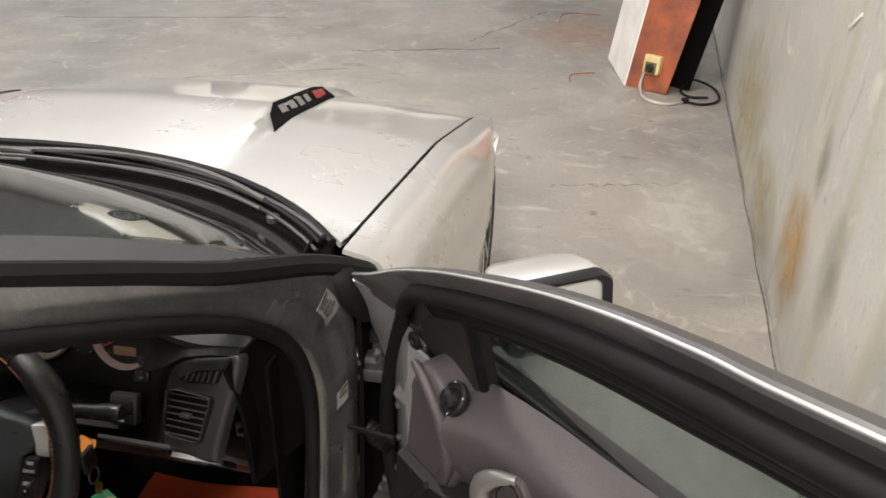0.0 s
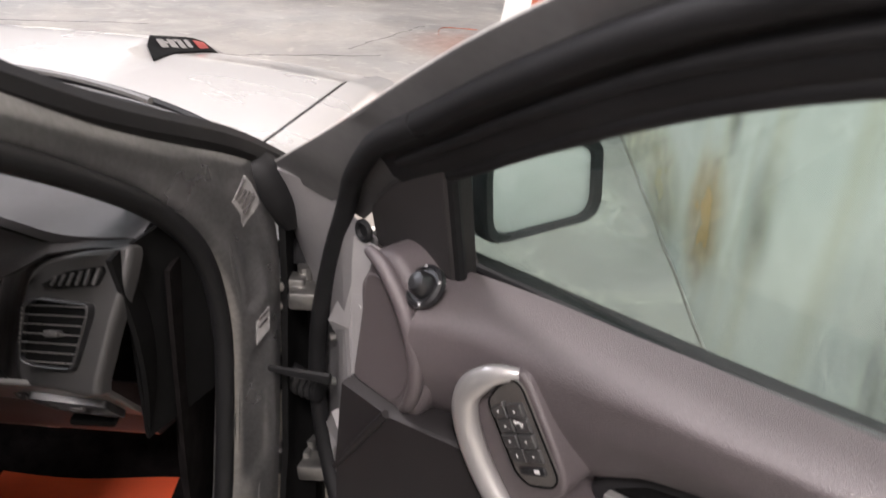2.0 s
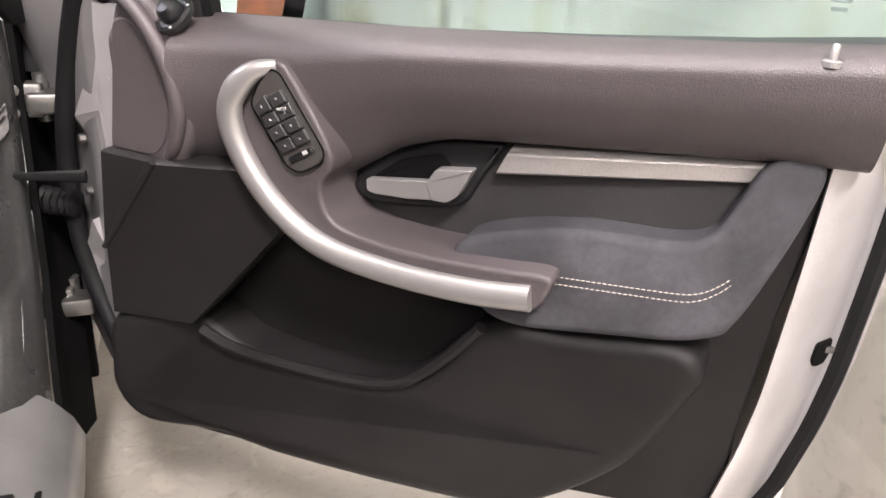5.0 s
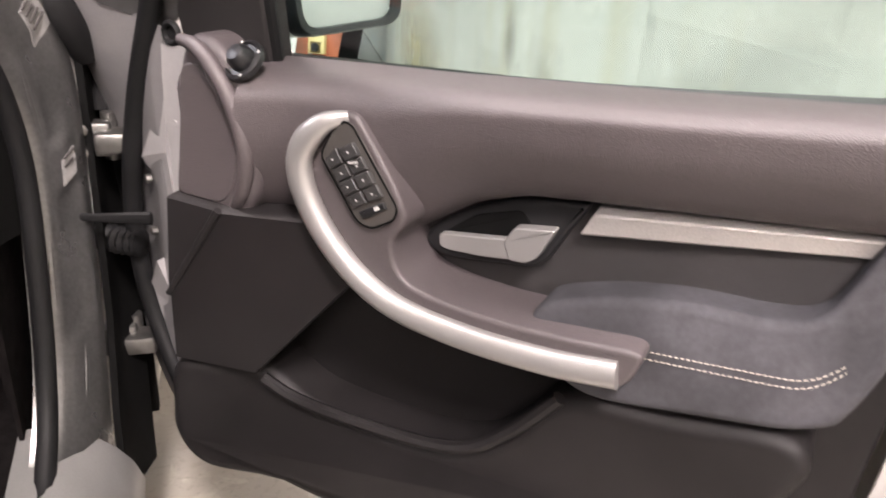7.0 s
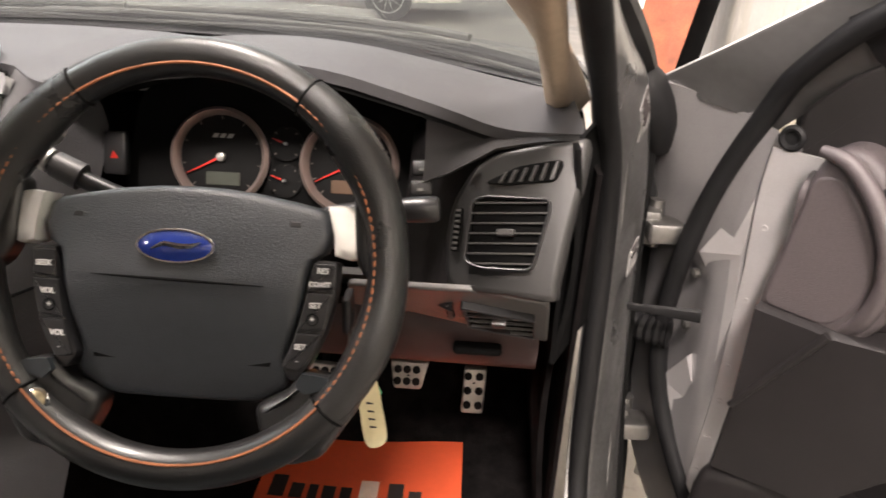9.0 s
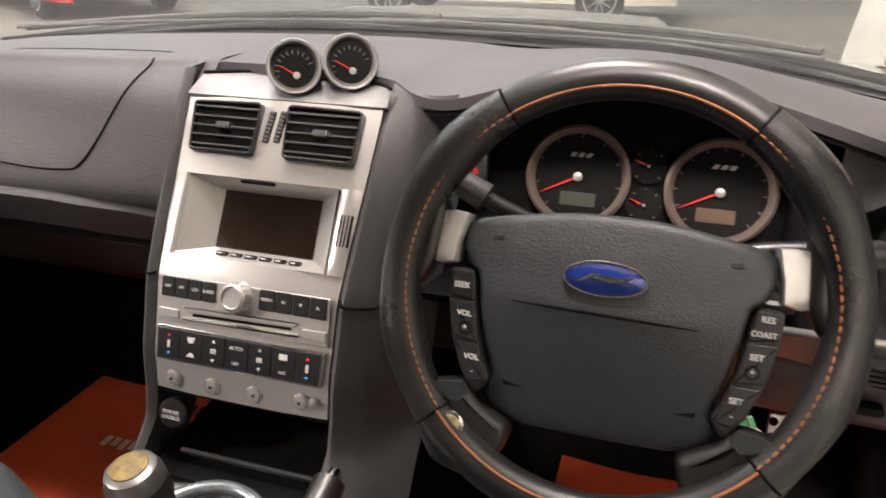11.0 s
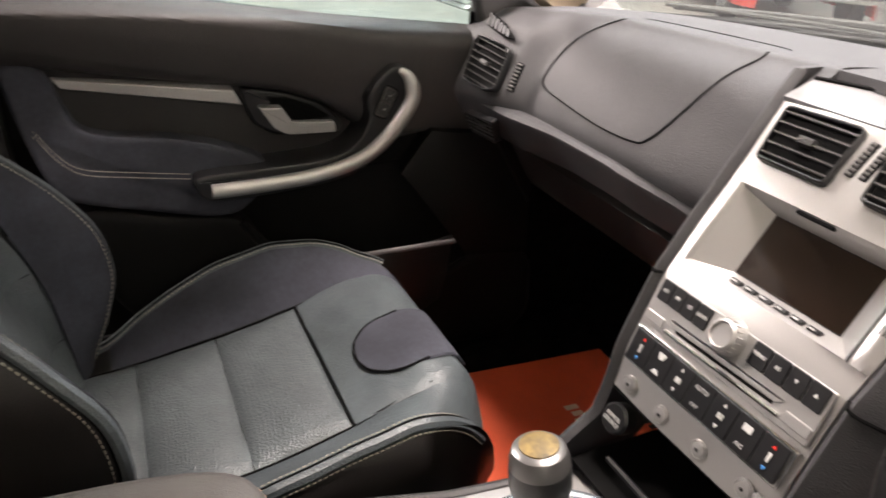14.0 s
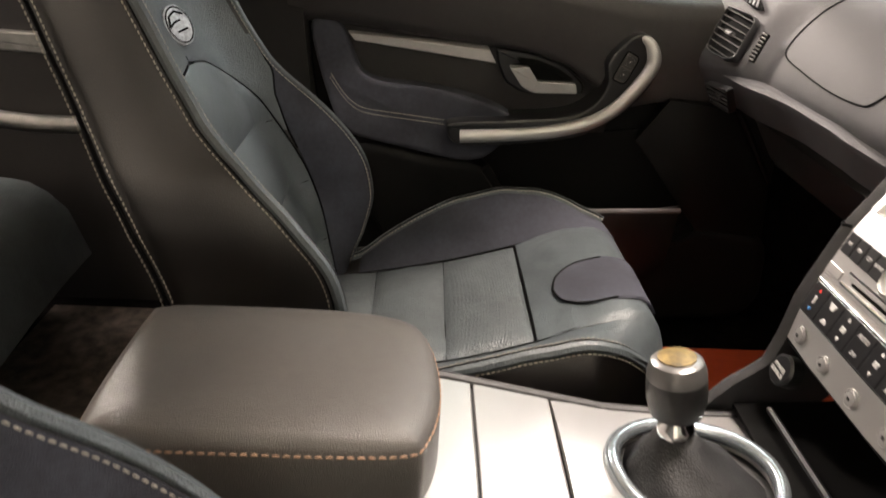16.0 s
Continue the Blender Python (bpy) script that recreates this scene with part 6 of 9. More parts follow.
def thumbwheel(parent, f, a, b, ln, tilt):
    d, e = Vector((math.sin(tilt), math.cos(tilt))), Vector((math.cos(tilt), -math.sin(tilt)))
    o = Vector((a, b))
    q = [o + d * y + e * x for x, y in ((-0.0045, -ln / 2), (0.0045, -ln / 2), (0.0045, ln / 2), (-0.0045, ln / 2))]
    w = part("thumbwheel", slab(rounded(q, 0.002), f, -0.003, 0.0012, 0.0006, 1), black_matt, parent)
    n = 8
    for k in range(n):
        c = o + d * (-ln / 2 + ln * (k + 0.5) / n)
        q = [c + d * y + e * x for x, y in ((-0.003, -0.0014), (0.003, -0.0014), (0.003, 0.0014), (-0.003, 0.0014))]
        part("wheel_rib", slab(q, f, 0.0, 0.003, 0.0006, 1), slat_grey, w)


# end panels with vents, one at each end of the dashboard
for s in (1, -1):
    o = V(0.675, 1.236, 0.856)
    ax_ = V(0.958, -0.20, 0.13).normalized()
    up_ = V(0.13, 0.42, 0.90)
    up_ = (up_ - ax_ * up_.dot(ax_)).normalized()
    nn = ax_.cross(up_)
    if nn.y > 0:
        nn = -nn

    def ef(a, b, k, s=s):
        bend = -0.02 * max(0.0, -a - 0.035) / 0.03 - 0.30 * max(0.0, a - 0.045) - 0.003 * max(0.0, -b - 0.07) / 0.04
        p = o + ax_ * a + up_ * b + nn * (k + bend + (0.008 if s < 0 else 0.0))
        return V(s * (p.x - (0.045 if s < 0 else 0.0)), p.y, p.z + (0.021 if s < 0 else 0.0))
    outline = [(-0.040, 0.041), (-0.015, 0.060), (0.020, 0.067), (0.060, 0.072), (0.082, 0.075), (0.080, 0.042), (0.067, -0.015), (0.056, -0.070), (0.049, -0.091), (0.0, -0.086), (-0.060, -0.079), (-0.070, -0.040), (-0.064, 0.005)]
    if s > 0:
        part("end_panel", slab([p[:2] for p in spline([(*p, 0) for p in outline], 60, True)], ef, -0.02, 0.0, 0.006, 3), panel_grey, dash, "graphite panel round the side vent")
    vo = rounded([(-0.035, 0.010), (-0.022, 0.016), (0.046, 0.012), (0.047, 0.0), (0.030, -0.062), (-0.025, -0.060), (-0.043, -0.052)], 0.010)
    vent(dash, lambda a, b, k, ef=ef: ef(a, b, k + 0.001), vo, 7, "dark slatted side vent", (-0.054, -0.018, 0.046, 0.12))
    so = rounded([(-0.022, 0.030), (0.012, 0.046), (0.056, 0.053), (0.058, 0.046), (0.050, 0.031), (0.0, 0.026)], 0.004)
    dv = part("demister_vent", slab(so, ef, -0.004, 0.0012, 0.0006, 1), black_matt, dash, "small side demister vent")
    for k in range(6):
        a = -0.008 + 0.0105 * k
        # passenger-side fins get a paler grey that stands for their reflection
        part("demister_fin", slab([(a, 0.029 + 0.002 * k * 0.3), (a + 0.0036, 0.029 + 0.002 * k * 0.3), (a + 0.0096, 0.040 + 0.0022 * k), (a + 0.006, 0.040 + 0.0022 * k)], ef, 0.0, 0.003, 0.0006, 1), grey_trim if s > 0 else mat("reflecting_grey_fin", (0.20, 0.20, 0.21), 0.45), dv)
    # lower strip with the small vent
    def lf(a, b, k, s=s):
        if s > 0:
            return V(0.648 + 0.95 * a, 1.2256 - 0.80 * b - 0.03 * a - 0.78 * k, 0.752 + b - 0.62 * k)
        return V(-(0.588 + a), 1.214 - 0.50 * b - 0.88 * k, 0.772 + b - 0.06 * a - 0.45 * k)
    if s > 0:
        lo_ = [(-0.14, 0.022), (0.0, 0.026), (0.084, 0.010), (0.0935, -0.076), (0.0425, -0.061), (-0.004, -0.0485), (-0.072, -0.028), (-0.144, -0.0195)]
        part("lower_strip", slab(rounded(lo_, 0.006), lf, -0.007, 0.0, 0.003, 3), slat_grey, dash)
    vl_ = [(-0.016, 0.006), (0.071, -0.0125), (0.076, -0.0545), (-0.004, -0.038)] if s > 0 else [(-0.030, 0.019), (0.075, 0.0115), (0.069, -0.021), (-0.016, -0.021)]
    vent(dash, lambda a, b, k, lf=lf: lf(a, b, k + 0.001), rounded(vl_, 0.005), 5, "small lower vent", (-0.027, -0.015, 0.030, -0.1) if s > 0 else None, 0)
    # side of the dashboard towards the door
    part("dash_end_cap", grid(lambda u, v, s=s: V(s * (0.745 + 0.012 * math.sin(math.pi * v)), 1.235 + 0.42 * u + 0.03 * (1 - v), 0.66 + 0.265 * v), lin(0, 1, 8), lin(0, 1, 8), s * 0.006), black_matt, dash)
    # trim on the side of the footwell
    part("kick_panel", grid(lambda u, v, s=s: V(s * (0.768 + 0.012 * v * v), 1.30 + 0.55 * u, 0.26 + 0.62 * v), lin(0, 1, 10), lin(0, 1, 8), s * 0.006), carpet, dash, "dark footwell side trim")
# knee panel under the wheel
part("knee_panel", grid(lambda u, v: V(0.10 + 0.63 * u, lerp(v, [0, 0.3, 0.7, 1.0], [1.32, 1.305, 1.32, 1.40]) + 0.02 * (1 - u), lerp(v, [0, 0.3, 0.7, 1.0], [0.70, 0.672, 0.613, 0.58])), lin(0, 1, 16), lin(0, 1, 12), -0.01), mat("dark_brown_knee_plastic", (0.05, 0.03, 0.028), 0.5, var=0.1), dash, "dark knee panel")
part("knee_pull", box((0.656, 1.306, 0.649), (0.06, 0.02, 0.012), 0.005), black_matt, dash)
part("coin_tray_face", grid(lambda u, v: V(0.43 + 0.11 * u, 1.235 + 0.03 * v, 0.775 - 0.03 * v), lin(0, 1, 6), lin(0, 1, 5), -0.008), grey_trim, dash)

# ---- centre stack ----
stack = base("centre_stack", (0, 1.2, 0.6), "satin silver centre stack with radio, climate keys and dark screen", "centre console")
SZ = [0.585, 0.625, 0.672, 0.756, 0.81, 0.88, 0.935, 0.97]
SY = [1.123, 1.134, 1.141, 1.171, 1.205, 1.253, 1.288, 1.312]


def sp(x, z, k=0.0):
    y = lerp(z, SZ, SY)
    dy = (lerp(z + 0.02, SZ, SY) - lerp(z - 0.02, SZ, SY)) / 0.04
    n = V(0, -1, dy).normalized()
    return V(x, y, z) + n * k


def half(z):
    return lerp(z, [0.60, 0.756, 0.935], [0.109, 0.113, 0.124])


# face built round the recess for the screen
def band(name, z0, z1, xa, xb, nz=8):
    return grid(lambda u, v: sp(lerp(u, [0, 1], [xa(z0 + (z1 - z0) * v), xb(z0 + (z1 - z0) * v)]), z0 + (z1 - z0) * v, 0.004 * (0 if 0.02 < u < 0.98 else -1) ), [0, 0.02, 0.25, 0.5, 0.75, 0.98, 1], lin(0, 1, nz), 0.008)


part("stack_face_low", band("", 0.626, 0.779, lambda z: -half(z), half, 14), silver_trim, stack, "satin silver fascia")
part("stack_face_top", band("", 0.8585, 0.938, lambda z: -half(z), half, 10), silver_trim, stack)
part("stack_face_side", band("", 0.7785, 0.859, lambda z: -half(z), lambda z: -0.0975, 8), silver_trim, stack)
part("stack_face_side", band("", 0.7785, 0.859, lambda z: 0.0925, half, 8), silver_trim, stack)
# screen recess
rec = [(-0.0985, 0.779), (0.0935, 0.779), (0.0915, 0.8585), (-0.1005, 0.8585)]
scr = [(-0.060, 0.792), (0.066, 0.792), (0.064, 0.850), (-0.062, 0.850)]
part("screen_recess", loft([[sp(x, z, 0.0) for x, z in rec], [sp(x, z, -0.003) for x, z in inset2([Vector(p) for p in rec], 0.002)], [sp(x, z, -0.024) for x, z in scr]], cap=False), silver_trim, stack, "", 20)
part("screen", slab(rounded(scr, 0.002), sp, -0.032, -0.023, 0.001, 1), screen_mat, stack, "dark blank display screen")
part("disc_slot", slab(rounded([(-0.030, 0.8545), (0.012, 0.8545), (0.012, 0.857), (-0.030, 0.857)], 0.001), sp, -0.004, 0.001, 0.0004, 1), black_matt, stack)
for k in range(6):
    x = -0.046 + 0.0185 * k
    b = part("screen_key", slab([(x, 0.7835), (x + 0.013, 0.7835), (x + 0.013, 0.7875), (x, 0.7875)], sp, -0.012, -0.0055, 0.0006, 1), black_plastic, stack)
    part("key_mark", slab([(x + 0.002, 0.7848), (x + 0.008, 0.7848), (x + 0.008, 0.7862), (x + 0.002, 0.7862)], sp, -0.0065, -0.0050, 0.0001, 1), white_plastic, b)
for k in range(4):
    part("louvre_slot", slab([(0.1005 + 0.004 * k, 0.806), (0.1022 + 0.004 * k, 0.806), (0.1022 + 0.004 * k, 0.835), (0.1005 + 0.004 * k, 0.835)], sp, -0.003, 0.0007, 0.0002, 1), black_matt, stack)
# centre vents
vent(stack, lambda a, b, k: sp(a, b, k + 0.001), rounded([(-0.108, 0.931), (-0.018, 0.933), (-0.021, 0.880), (-0.103, 0.880)], 0.006), 5, "dark slatted centre vent", None, 0)
vent(stack, lambda a, b, k: sp(a, b, k + 0.001), rounded([(0.014, 0.933), (0.107, 0.932), (0.104, 0.880), (0.018, 0.880)], 0.006), 5, "dark slatted centre vent", None, 0)
for a, b in ((-0.0085, 0.911), (0.0055, 0.912)):
    thumbwheel(stack, sp, a, b, 0.032, 0.12)


def key(a0, a1, b0, b1, material=black_plastic, k=0.003, r=0.002):
    return part("key", slab(rounded([(a0, b0), (a1, b0), (a1, b1), (a0, b1)], r), sp, -0.002, k, 0.0008, 2), material, stack)


def text_on(txt, x, z, size, parent, k=0.0035, material=white_plastic):
    return words("key_word", txt, size, frame_m(sp(x, z, k), (1, 0, 0), sp(x, z + 0.01) - sp(x, z - 0.01)), material, parent)


def sign_on(shape, x, z, parent, k=0.0032, material=white_plastic):
    return part("key_sign", slab([(x + a, z + b) for a, b in shape], sp, 0.001, k + 0.0006, 0.0001, 1), material, parent)


UP = [(-0.002, -0.0015), (0.002, -0.0015), (0, 0.0018)]
DN = [(-0.002, 0.0015), (0, -0.0018), (0.002, 0.0015)]
part("radio_bezel", slab(rounded([(-0.105, 0.7575), (0.107, 0.7575), (0.108, 0.708), (-0.106, 0.708)], 0.003), sp, -0.002, 0.0012, 0.0006, 1), silver_trim, stack)
for k, w in enumerate(("AM", "FM", "CD", "LOAD")):
    a = -0.1025 + 0.0178 * k
    text_on(w, a + 0.0085, 0.7455, 0.0052, key(a, a + 0.0168, 0.7345, 0.7560))
for k, w in enumerate(("MENU", "AS", "", "")):
    a = 0.0225 + 0.0206 * k
    b = key(a, a + 0.0196, 0.7355, 0.7570)
    if w:
        text_on(w, a + 0.0098, 0.747, 0.0052, b)
    else:
        sign_on(DN if k == 2 else UP, a + 0.0098, 0.747, b)
kn = part("volume_knob", lathe([(0.0185, -0.002), (0.0185, 0.003), (0.0165, 0.006), (0.0155, 0.014), (0.0125, 0.0165), (0.0115, 0.0145), (0.001, 0.0142)], sp(-0.004, 0.745), sp(0, 0.745, 1) - sp(0, 0.745), 36), silver_trim, stack, "ribbed silver volume knob")
bm = bmesh.new()
for k in range(18):
    a = 2 * math.pi * k / 18
    nrm = (sp(0, 0.745, 1) - sp(0, 0.745))
    ex, ey = V(1, 0, 0), nrm.cross(V(1, 0, 0))
    c = sp(-0.004, 0.745) + (ex * math.cos(a) + ey * math.sin(a)) * 0.0162
    tube([c + nrm * 0.004, c + nrm * 0.0135], 0.0008, 5, bm=bm)
part("knob_ribs", bm, silver_trim, kn)
part("slot_bar", slab(rounded([(-0.072, 0.7255), (0.074, 0.7285), (0.066, 0.7225), (-0.062, 0.7195)], 0.001), sp, -0.001, 0.0025, 0.001, 2), silver_trim, stack)
part("disc_slot", slab([(-0.060, 0.7195), (0.064, 0.7225), (0.064, 0.7195), (-0.060, 0.7165)], sp, -0.002, 0.0017, 0.0002, 1), black_matt, stack)
part("slot_lip", tube([sp(x, lerp(x, [-0.075, 0.075], [0.7125, 0.7155]), 0.002) for x in lin(-0.072, 0.074, 12)], 0.0022, 6), chrome, stack)
key(-0.104, -0.078, 0.7115, 0.7215, silver_trim)
key(0.078, 0.106, 0.7135, 0.7235, silver_trim)
# climate keys
part("climate_bezel", slab(rounded([(-0.1045, 0.7025), (0.1065, 0.7025), (0.1055, 0.6645), (-0.1045, 0.6645)], 0.003), sp, -0.001, 0.0024, 0.001, 2), chrome, stack)
SETS = ["temp", "demist", "fan", "AUTO", "mode", "rear", "temp"]
for k, w in enumerate(SETS):
    a = -0.1015 + 0.0292 * k
    b = key(a, a + 0.0284, 0.667, 0.700, black_plastic, 0.0036, 0.0015)
    c = a + 0.0142
    if w == "temp":
        sign_on(UP, c, 0.6935, b, 0.0037, red_plastic)
        sign_on([(-0.0012, -0.004), (0.0012, -0.004), (0.0018, 0.004), (-0.0018, 0.004)], c, 0.6835, b, 0.0037)
        sign_on(DN, c, 0.6735, b, 0.0037, blue_plastic)
    elif w == "AUTO":
        text_on("AUTO", c, 0.691, 0.0062, b, 0.0041)
        text_on("OFF", c, 0.675, 0.0055, b, 0.0041)
    elif w == "rear":
        sign_on([(-0.005, -0.003), (0.005, -0.003), (0.005, 0.003), (-0.005, 0.003)], c, 0.691, b, 0.0037)
        text_on("A/C", c, 0.675, 0.0055, b, 0.0041)
    elif w == "demist":
        sign_on([(-0.003, -0.003), (0.003, -0.003), (0.0055, 0.003), (-0.0055, 0.003)], c, 0.691, b, 0.0037)
        sign_on([(-0.005, -0.0018), (0.005, -0.0018), (0.002, 0.002), (-0.002, 0.002)], c, 0.675, b, 0.0037)
    else:
        sign_on(UP, c, 0.694, b, 0.0037)
        for q in range(3):
            sign_on([(-0.0035 + q * 0.0025, -0.002), (-0.0018 + q * 0.0025, -0.0025), (-0.0015 + q * 0.0025, 0.002), (-0.0032 + q * 0.0025, 0.0025)], c, 0.6835, b, 0.0037)
        sign_on(DN, c, 0.6735, b, 0.0037)
for x, z, r in ((-0.085, 0.642, 0.0088), (-0.033, 0.6405, 0.0088), (0.022, 0.641, 0.0088), (0.079, 0.643, 0.0088), (0.0945, 0.6445, 0.0046)):
    rb = part("round_key", lathe([(r + 0.0012, -0.001), (r + 0.0012, 0.0015), (r, 0.002), (r * 0.92, 0.0008), (r * 0.85, 0.0026), (r * 0.5, 0.0034), (0.0003, 0.0036)], sp(x, z), sp(x, z, 1) - sp(x, z), 28), silver_trim, stack, "round silver push key")
    if r > 0.006:
        sign_on([(-0.002, -0.0016), (0.002, -0.0016), (0.002, 0.0016), (-0.002, 0.0016)], x, z, rb, 0.0034, black_plastic)
# pad above the stack with two extra gauges
def pad(u, v):
    x = -0.125 + 0.255 * u
    w = 0.055 * math.sin(math.pi * min(1, max(0.0, 0.08 + 0.92 * u))) ** 0.6
    y0, z0 = lerp(0.935, SZ, SY) + 0.002, 0.9375
    yy = y0 + (0.012 + w) * v
    return V(x, yy, z0 + 0.016 * v ** 0.9 + 0.002)


part("gauge_pad", grid(pad, lin(0, 1, 28), lin(0, 1, 8), 0.008), mat("satin_grey_pad", (0.20, 0.20, 0.205), 0.42, 0.3, var=0.04), stack, "grey pad under the gauges")
part("gauge_pad_gap", tube([pad(u, 1.0) + V(0, 0.001, 0.002) for u in lin(0, 1, 30)], 0.002, 5), black_matt, stack)
for x, y, z in ((0.004, 1.318, 0.972), (0.068, 1.335, 0.978)):
    gd = (V(0.46, 0.52, 1.13) - V(x, y, z)).normalized()
    c = V(x, y, z) + gd * 0.012 + V(0, 0, 0.001)
    body = part("gauge_pod", lathe([(0.018, -0.062), (0.026, -0.058), (0.030, -0.04), (0.0312, -0.012), (0.0312, 0.004)], c, gd, 36), silver_trim, stack, "silver gauge pod")
    part("gauge_rim", lathe([(0.0308, 0.002), (0.0315, 0.007), (0.0300, 0.0125), (0.0275, 0.012), (0.0242, 0.006), (0.0242, 0.001)], c, gd, 40), mat("dull_silver_rim", (0.36, 0.35, 0.34), 0.32, 0.75), body, "bright gauge rim")
    part("gauge_face", lathe([(0.0260, 0.003), (0.0260, 0.006), (0.0005, 0.006)], c, gd, 32), dial_face, body)
    up = (V(0, 0, 1) - gd * gd.z).normalized()
    rt = up.cross(gd)
    gf = lambda a, b, k, c=c, up=up, rt=rt, gd=gd: c + rt * a + up * b + gd * k
    bm = bmesh.new()
    for k in range(11):
        a = math.radians(200 - 180 * k / 10)
        d, e = Vector((math.cos(a), math.sin(a))), Vector((-math.sin(a), math.cos(a))) * 0.0006
        slab([(p.x, p.y - 0.004) for p in (d * 0.0175 - e, d * 0.022 - e, d * 0.022 + e, d * 0.0175 + e)], gf, 0.0055, 0.0066, 0.0001, 1, bm=bm)
    part("gauge_marks", bm, mat("faint_marking", (0.10, 0.085, 0.075), 0.6), body)
    d, e = Vector((math.cos(math.radians(148)), math.sin(math.radians(148)))), Vector((-math.sin(math.radians(148)), math.cos(math.radians(148))))
    part("gauge_needle", slab([(p.x + 0.002, p.y - 0.010) for p in (e * -0.0008, d * 0.022 - e * 0.0004, d * 0.022 + e * 0.0004, e * 0.0008)], gf, 0.007, 0.0082, 0.0002, 1), red_plastic, body)
    part("gauge_hub", lathe([(0.004, 0.005), (0.004, 0.0085), (0.0005, 0.009)], gf(0.002, -0.010, 0), gd, 16), silver_trim, body)
# dark flanks of the stack, running down into the console
for s in (-1, 1):
    def flank(u, v, s=s):
        z = lerp(v, [0, 0.25, 0.5, 1.0], [0.966, 0.956, 0.944, 0.950] if s > 0 else [0.966] * 4) * (1 - u) + 0.51 * u
        y = lerp(z, [0.50, 0.56] + SZ, [1.04, 1.09] + SY)
        w = half(min(max(z, 0.6), 0.935)) + 0.002
        x = w + lerp(v, [0, 0.12, 0.25, 1.0], [0, 0.006, 0.012, 0.030 + (0.055 if s > 0 else 0.0)])
        yy = y + lerp(v, [0, 0.12, 0.25, 0.5, 1.0], [0.006, -0.004, 0.0, 0.022 if s > 0 else 0.035, 0.10 if s > 0 else 0.16])
        p = V(s * x, yy, z)
        if s > 0:
            f = min(1.0, u / 0.16)
            f = f * f * (3 - 2 * f)
            p = (top_pt(max(0.119, x), 1.0) + V(0, 0, -0.002)).lerp(p, f)
        return p
    part("stack_flank", grid(flank, lin(0, 1, 30), lin(0, 1, 14), s * 0.006), dash_skin, stack)
    part("flank_joint", tube([flank(0.46, v) + V(0, -0.0006, 0) for v in lin(0.02, 1, 12)], 0.0018, 5), black_matt, stack)
# cubby below the fascia
part("cubby", grid(lambda u, v: V(-0.112 + 0.224 * u, lerp(v, [0, 0.25, 0.7, 1.0], [1.14, 1.24, 1.25, 1.10]), lerp(v, [0, 0.25, 0.7, 1.0], [0.625, 0.615, 0.535, 0.525])), lin(0, 1, 8), lin(0, 1, 12), 0.006), black_matt, stack, "black open storage cubby")
part("cubby_lip", tube([V(x, 1.125, 0.548) for x in lin(-0.08, 0.11, 8)], 0.004, 6), black_plastic, stack)
po = part("power_outlet", lathe([(0.018, -0.01), (0.018, 0.004), (0.0155, 0.007), (0.0005, 0.007)], V(-0.090, 1.135, 0.593), (0.1, -1, 0.35), 28), black_plastic, stack, "black capped power outlet")
om = frame_m(V(-0.0893, 1.1278, 0.598), (1, 0, 0), (0, 0.33, 1))
words("outlet_word", "POWER", 0.0065, om, white_plastic, po)
words("outlet_word", "SOURCE", 0.0065, om @ Matrix.Translation((0, -0.0065, 0)), white_plastic, po)

# ---- steering wheel ----
WC, WT = V(0.399, 1.082, 0.853), radians(25)
WM = frame_m(WC, (1, 0, 0), (0, math.sin(WT), math.cos(WT)))
wf = lambda a, b, k=0.0: WM @ V(a, b, k)
wheel = base("steering_wheel", WC, "black leather steering wheel with orange stitching and silver spokes", "steering wheel")


def rim_arc(a0, a1, n, r=0.1755, k=0.0):
    return [wf(r * math.cos(radians(a)), r * math.sin(radians(a)), k) for a in lin(a0, a1, n)]


TOP0, TOP1 = 55.5, 124.5
part("rim_top", tube(rim_arc(TOP0, TOP1, 28), 0.0172, 16), wheel_leather, wheel, "smooth black rim section")
for s in (0, 1):
    a0, a1 = (TOP1, 222) if s == 0 else (-42, TOP0)
    arc = rim_arc(a0, a1, 34)
    rad = [0.0172 + 0.0040 * math.exp(-((i / 33 - (0.20 if s == 0 else 0.80)) / 0.16) ** 2) + 0.002 * math.exp(-((i / 33 - (0.75 if s == 0 else 0.25)) / 0.1) ** 2) for i in range(34)]
    part("rim_grip", tube(arc, rad, 14), wheel_grip, wheel, "perforated black rim grip")
part("rim_bottom", tube(rim_arc(222, 318, 34), 0.0172, 16), wheel_leather, wheel, "worn black lower rim")
for a in (TOP0, TOP1, 222, 318):
    c = wf(0.1755 * math.cos(radians(a)), 0.1755 * math.sin(radians(a)))
    part("rim_joint", lathe([(0.0180, -0.0012), (0.0192, 0), (0.0180, 0.0012)], c, wf(-math.sin(radians(a)), math.cos(radians(a))) - wf(0, 0), 18), black_matt, wheel)
part("rim_stitching", tube(rim_arc(TOP0, TOP1, 40, 0.1665, 0.0150), 0.0013, 5), thread_orange, wheel, "orange stitched seam")
part("rim_stitching", tube(rim_arc(222, 318, 40, 0.168, 0.0156), 0.0013, 5), thread_orange, wheel)
for a0, a1 in ((TOP1, 222), (-42, TOP0)):
    part("rim_stitching", dashes(rim_arc(a0, a1, 70, 0.1655, 0.0165), 0.0052, 0.0022, 0.0012), thread_orange, wheel, "orange cross stitching")
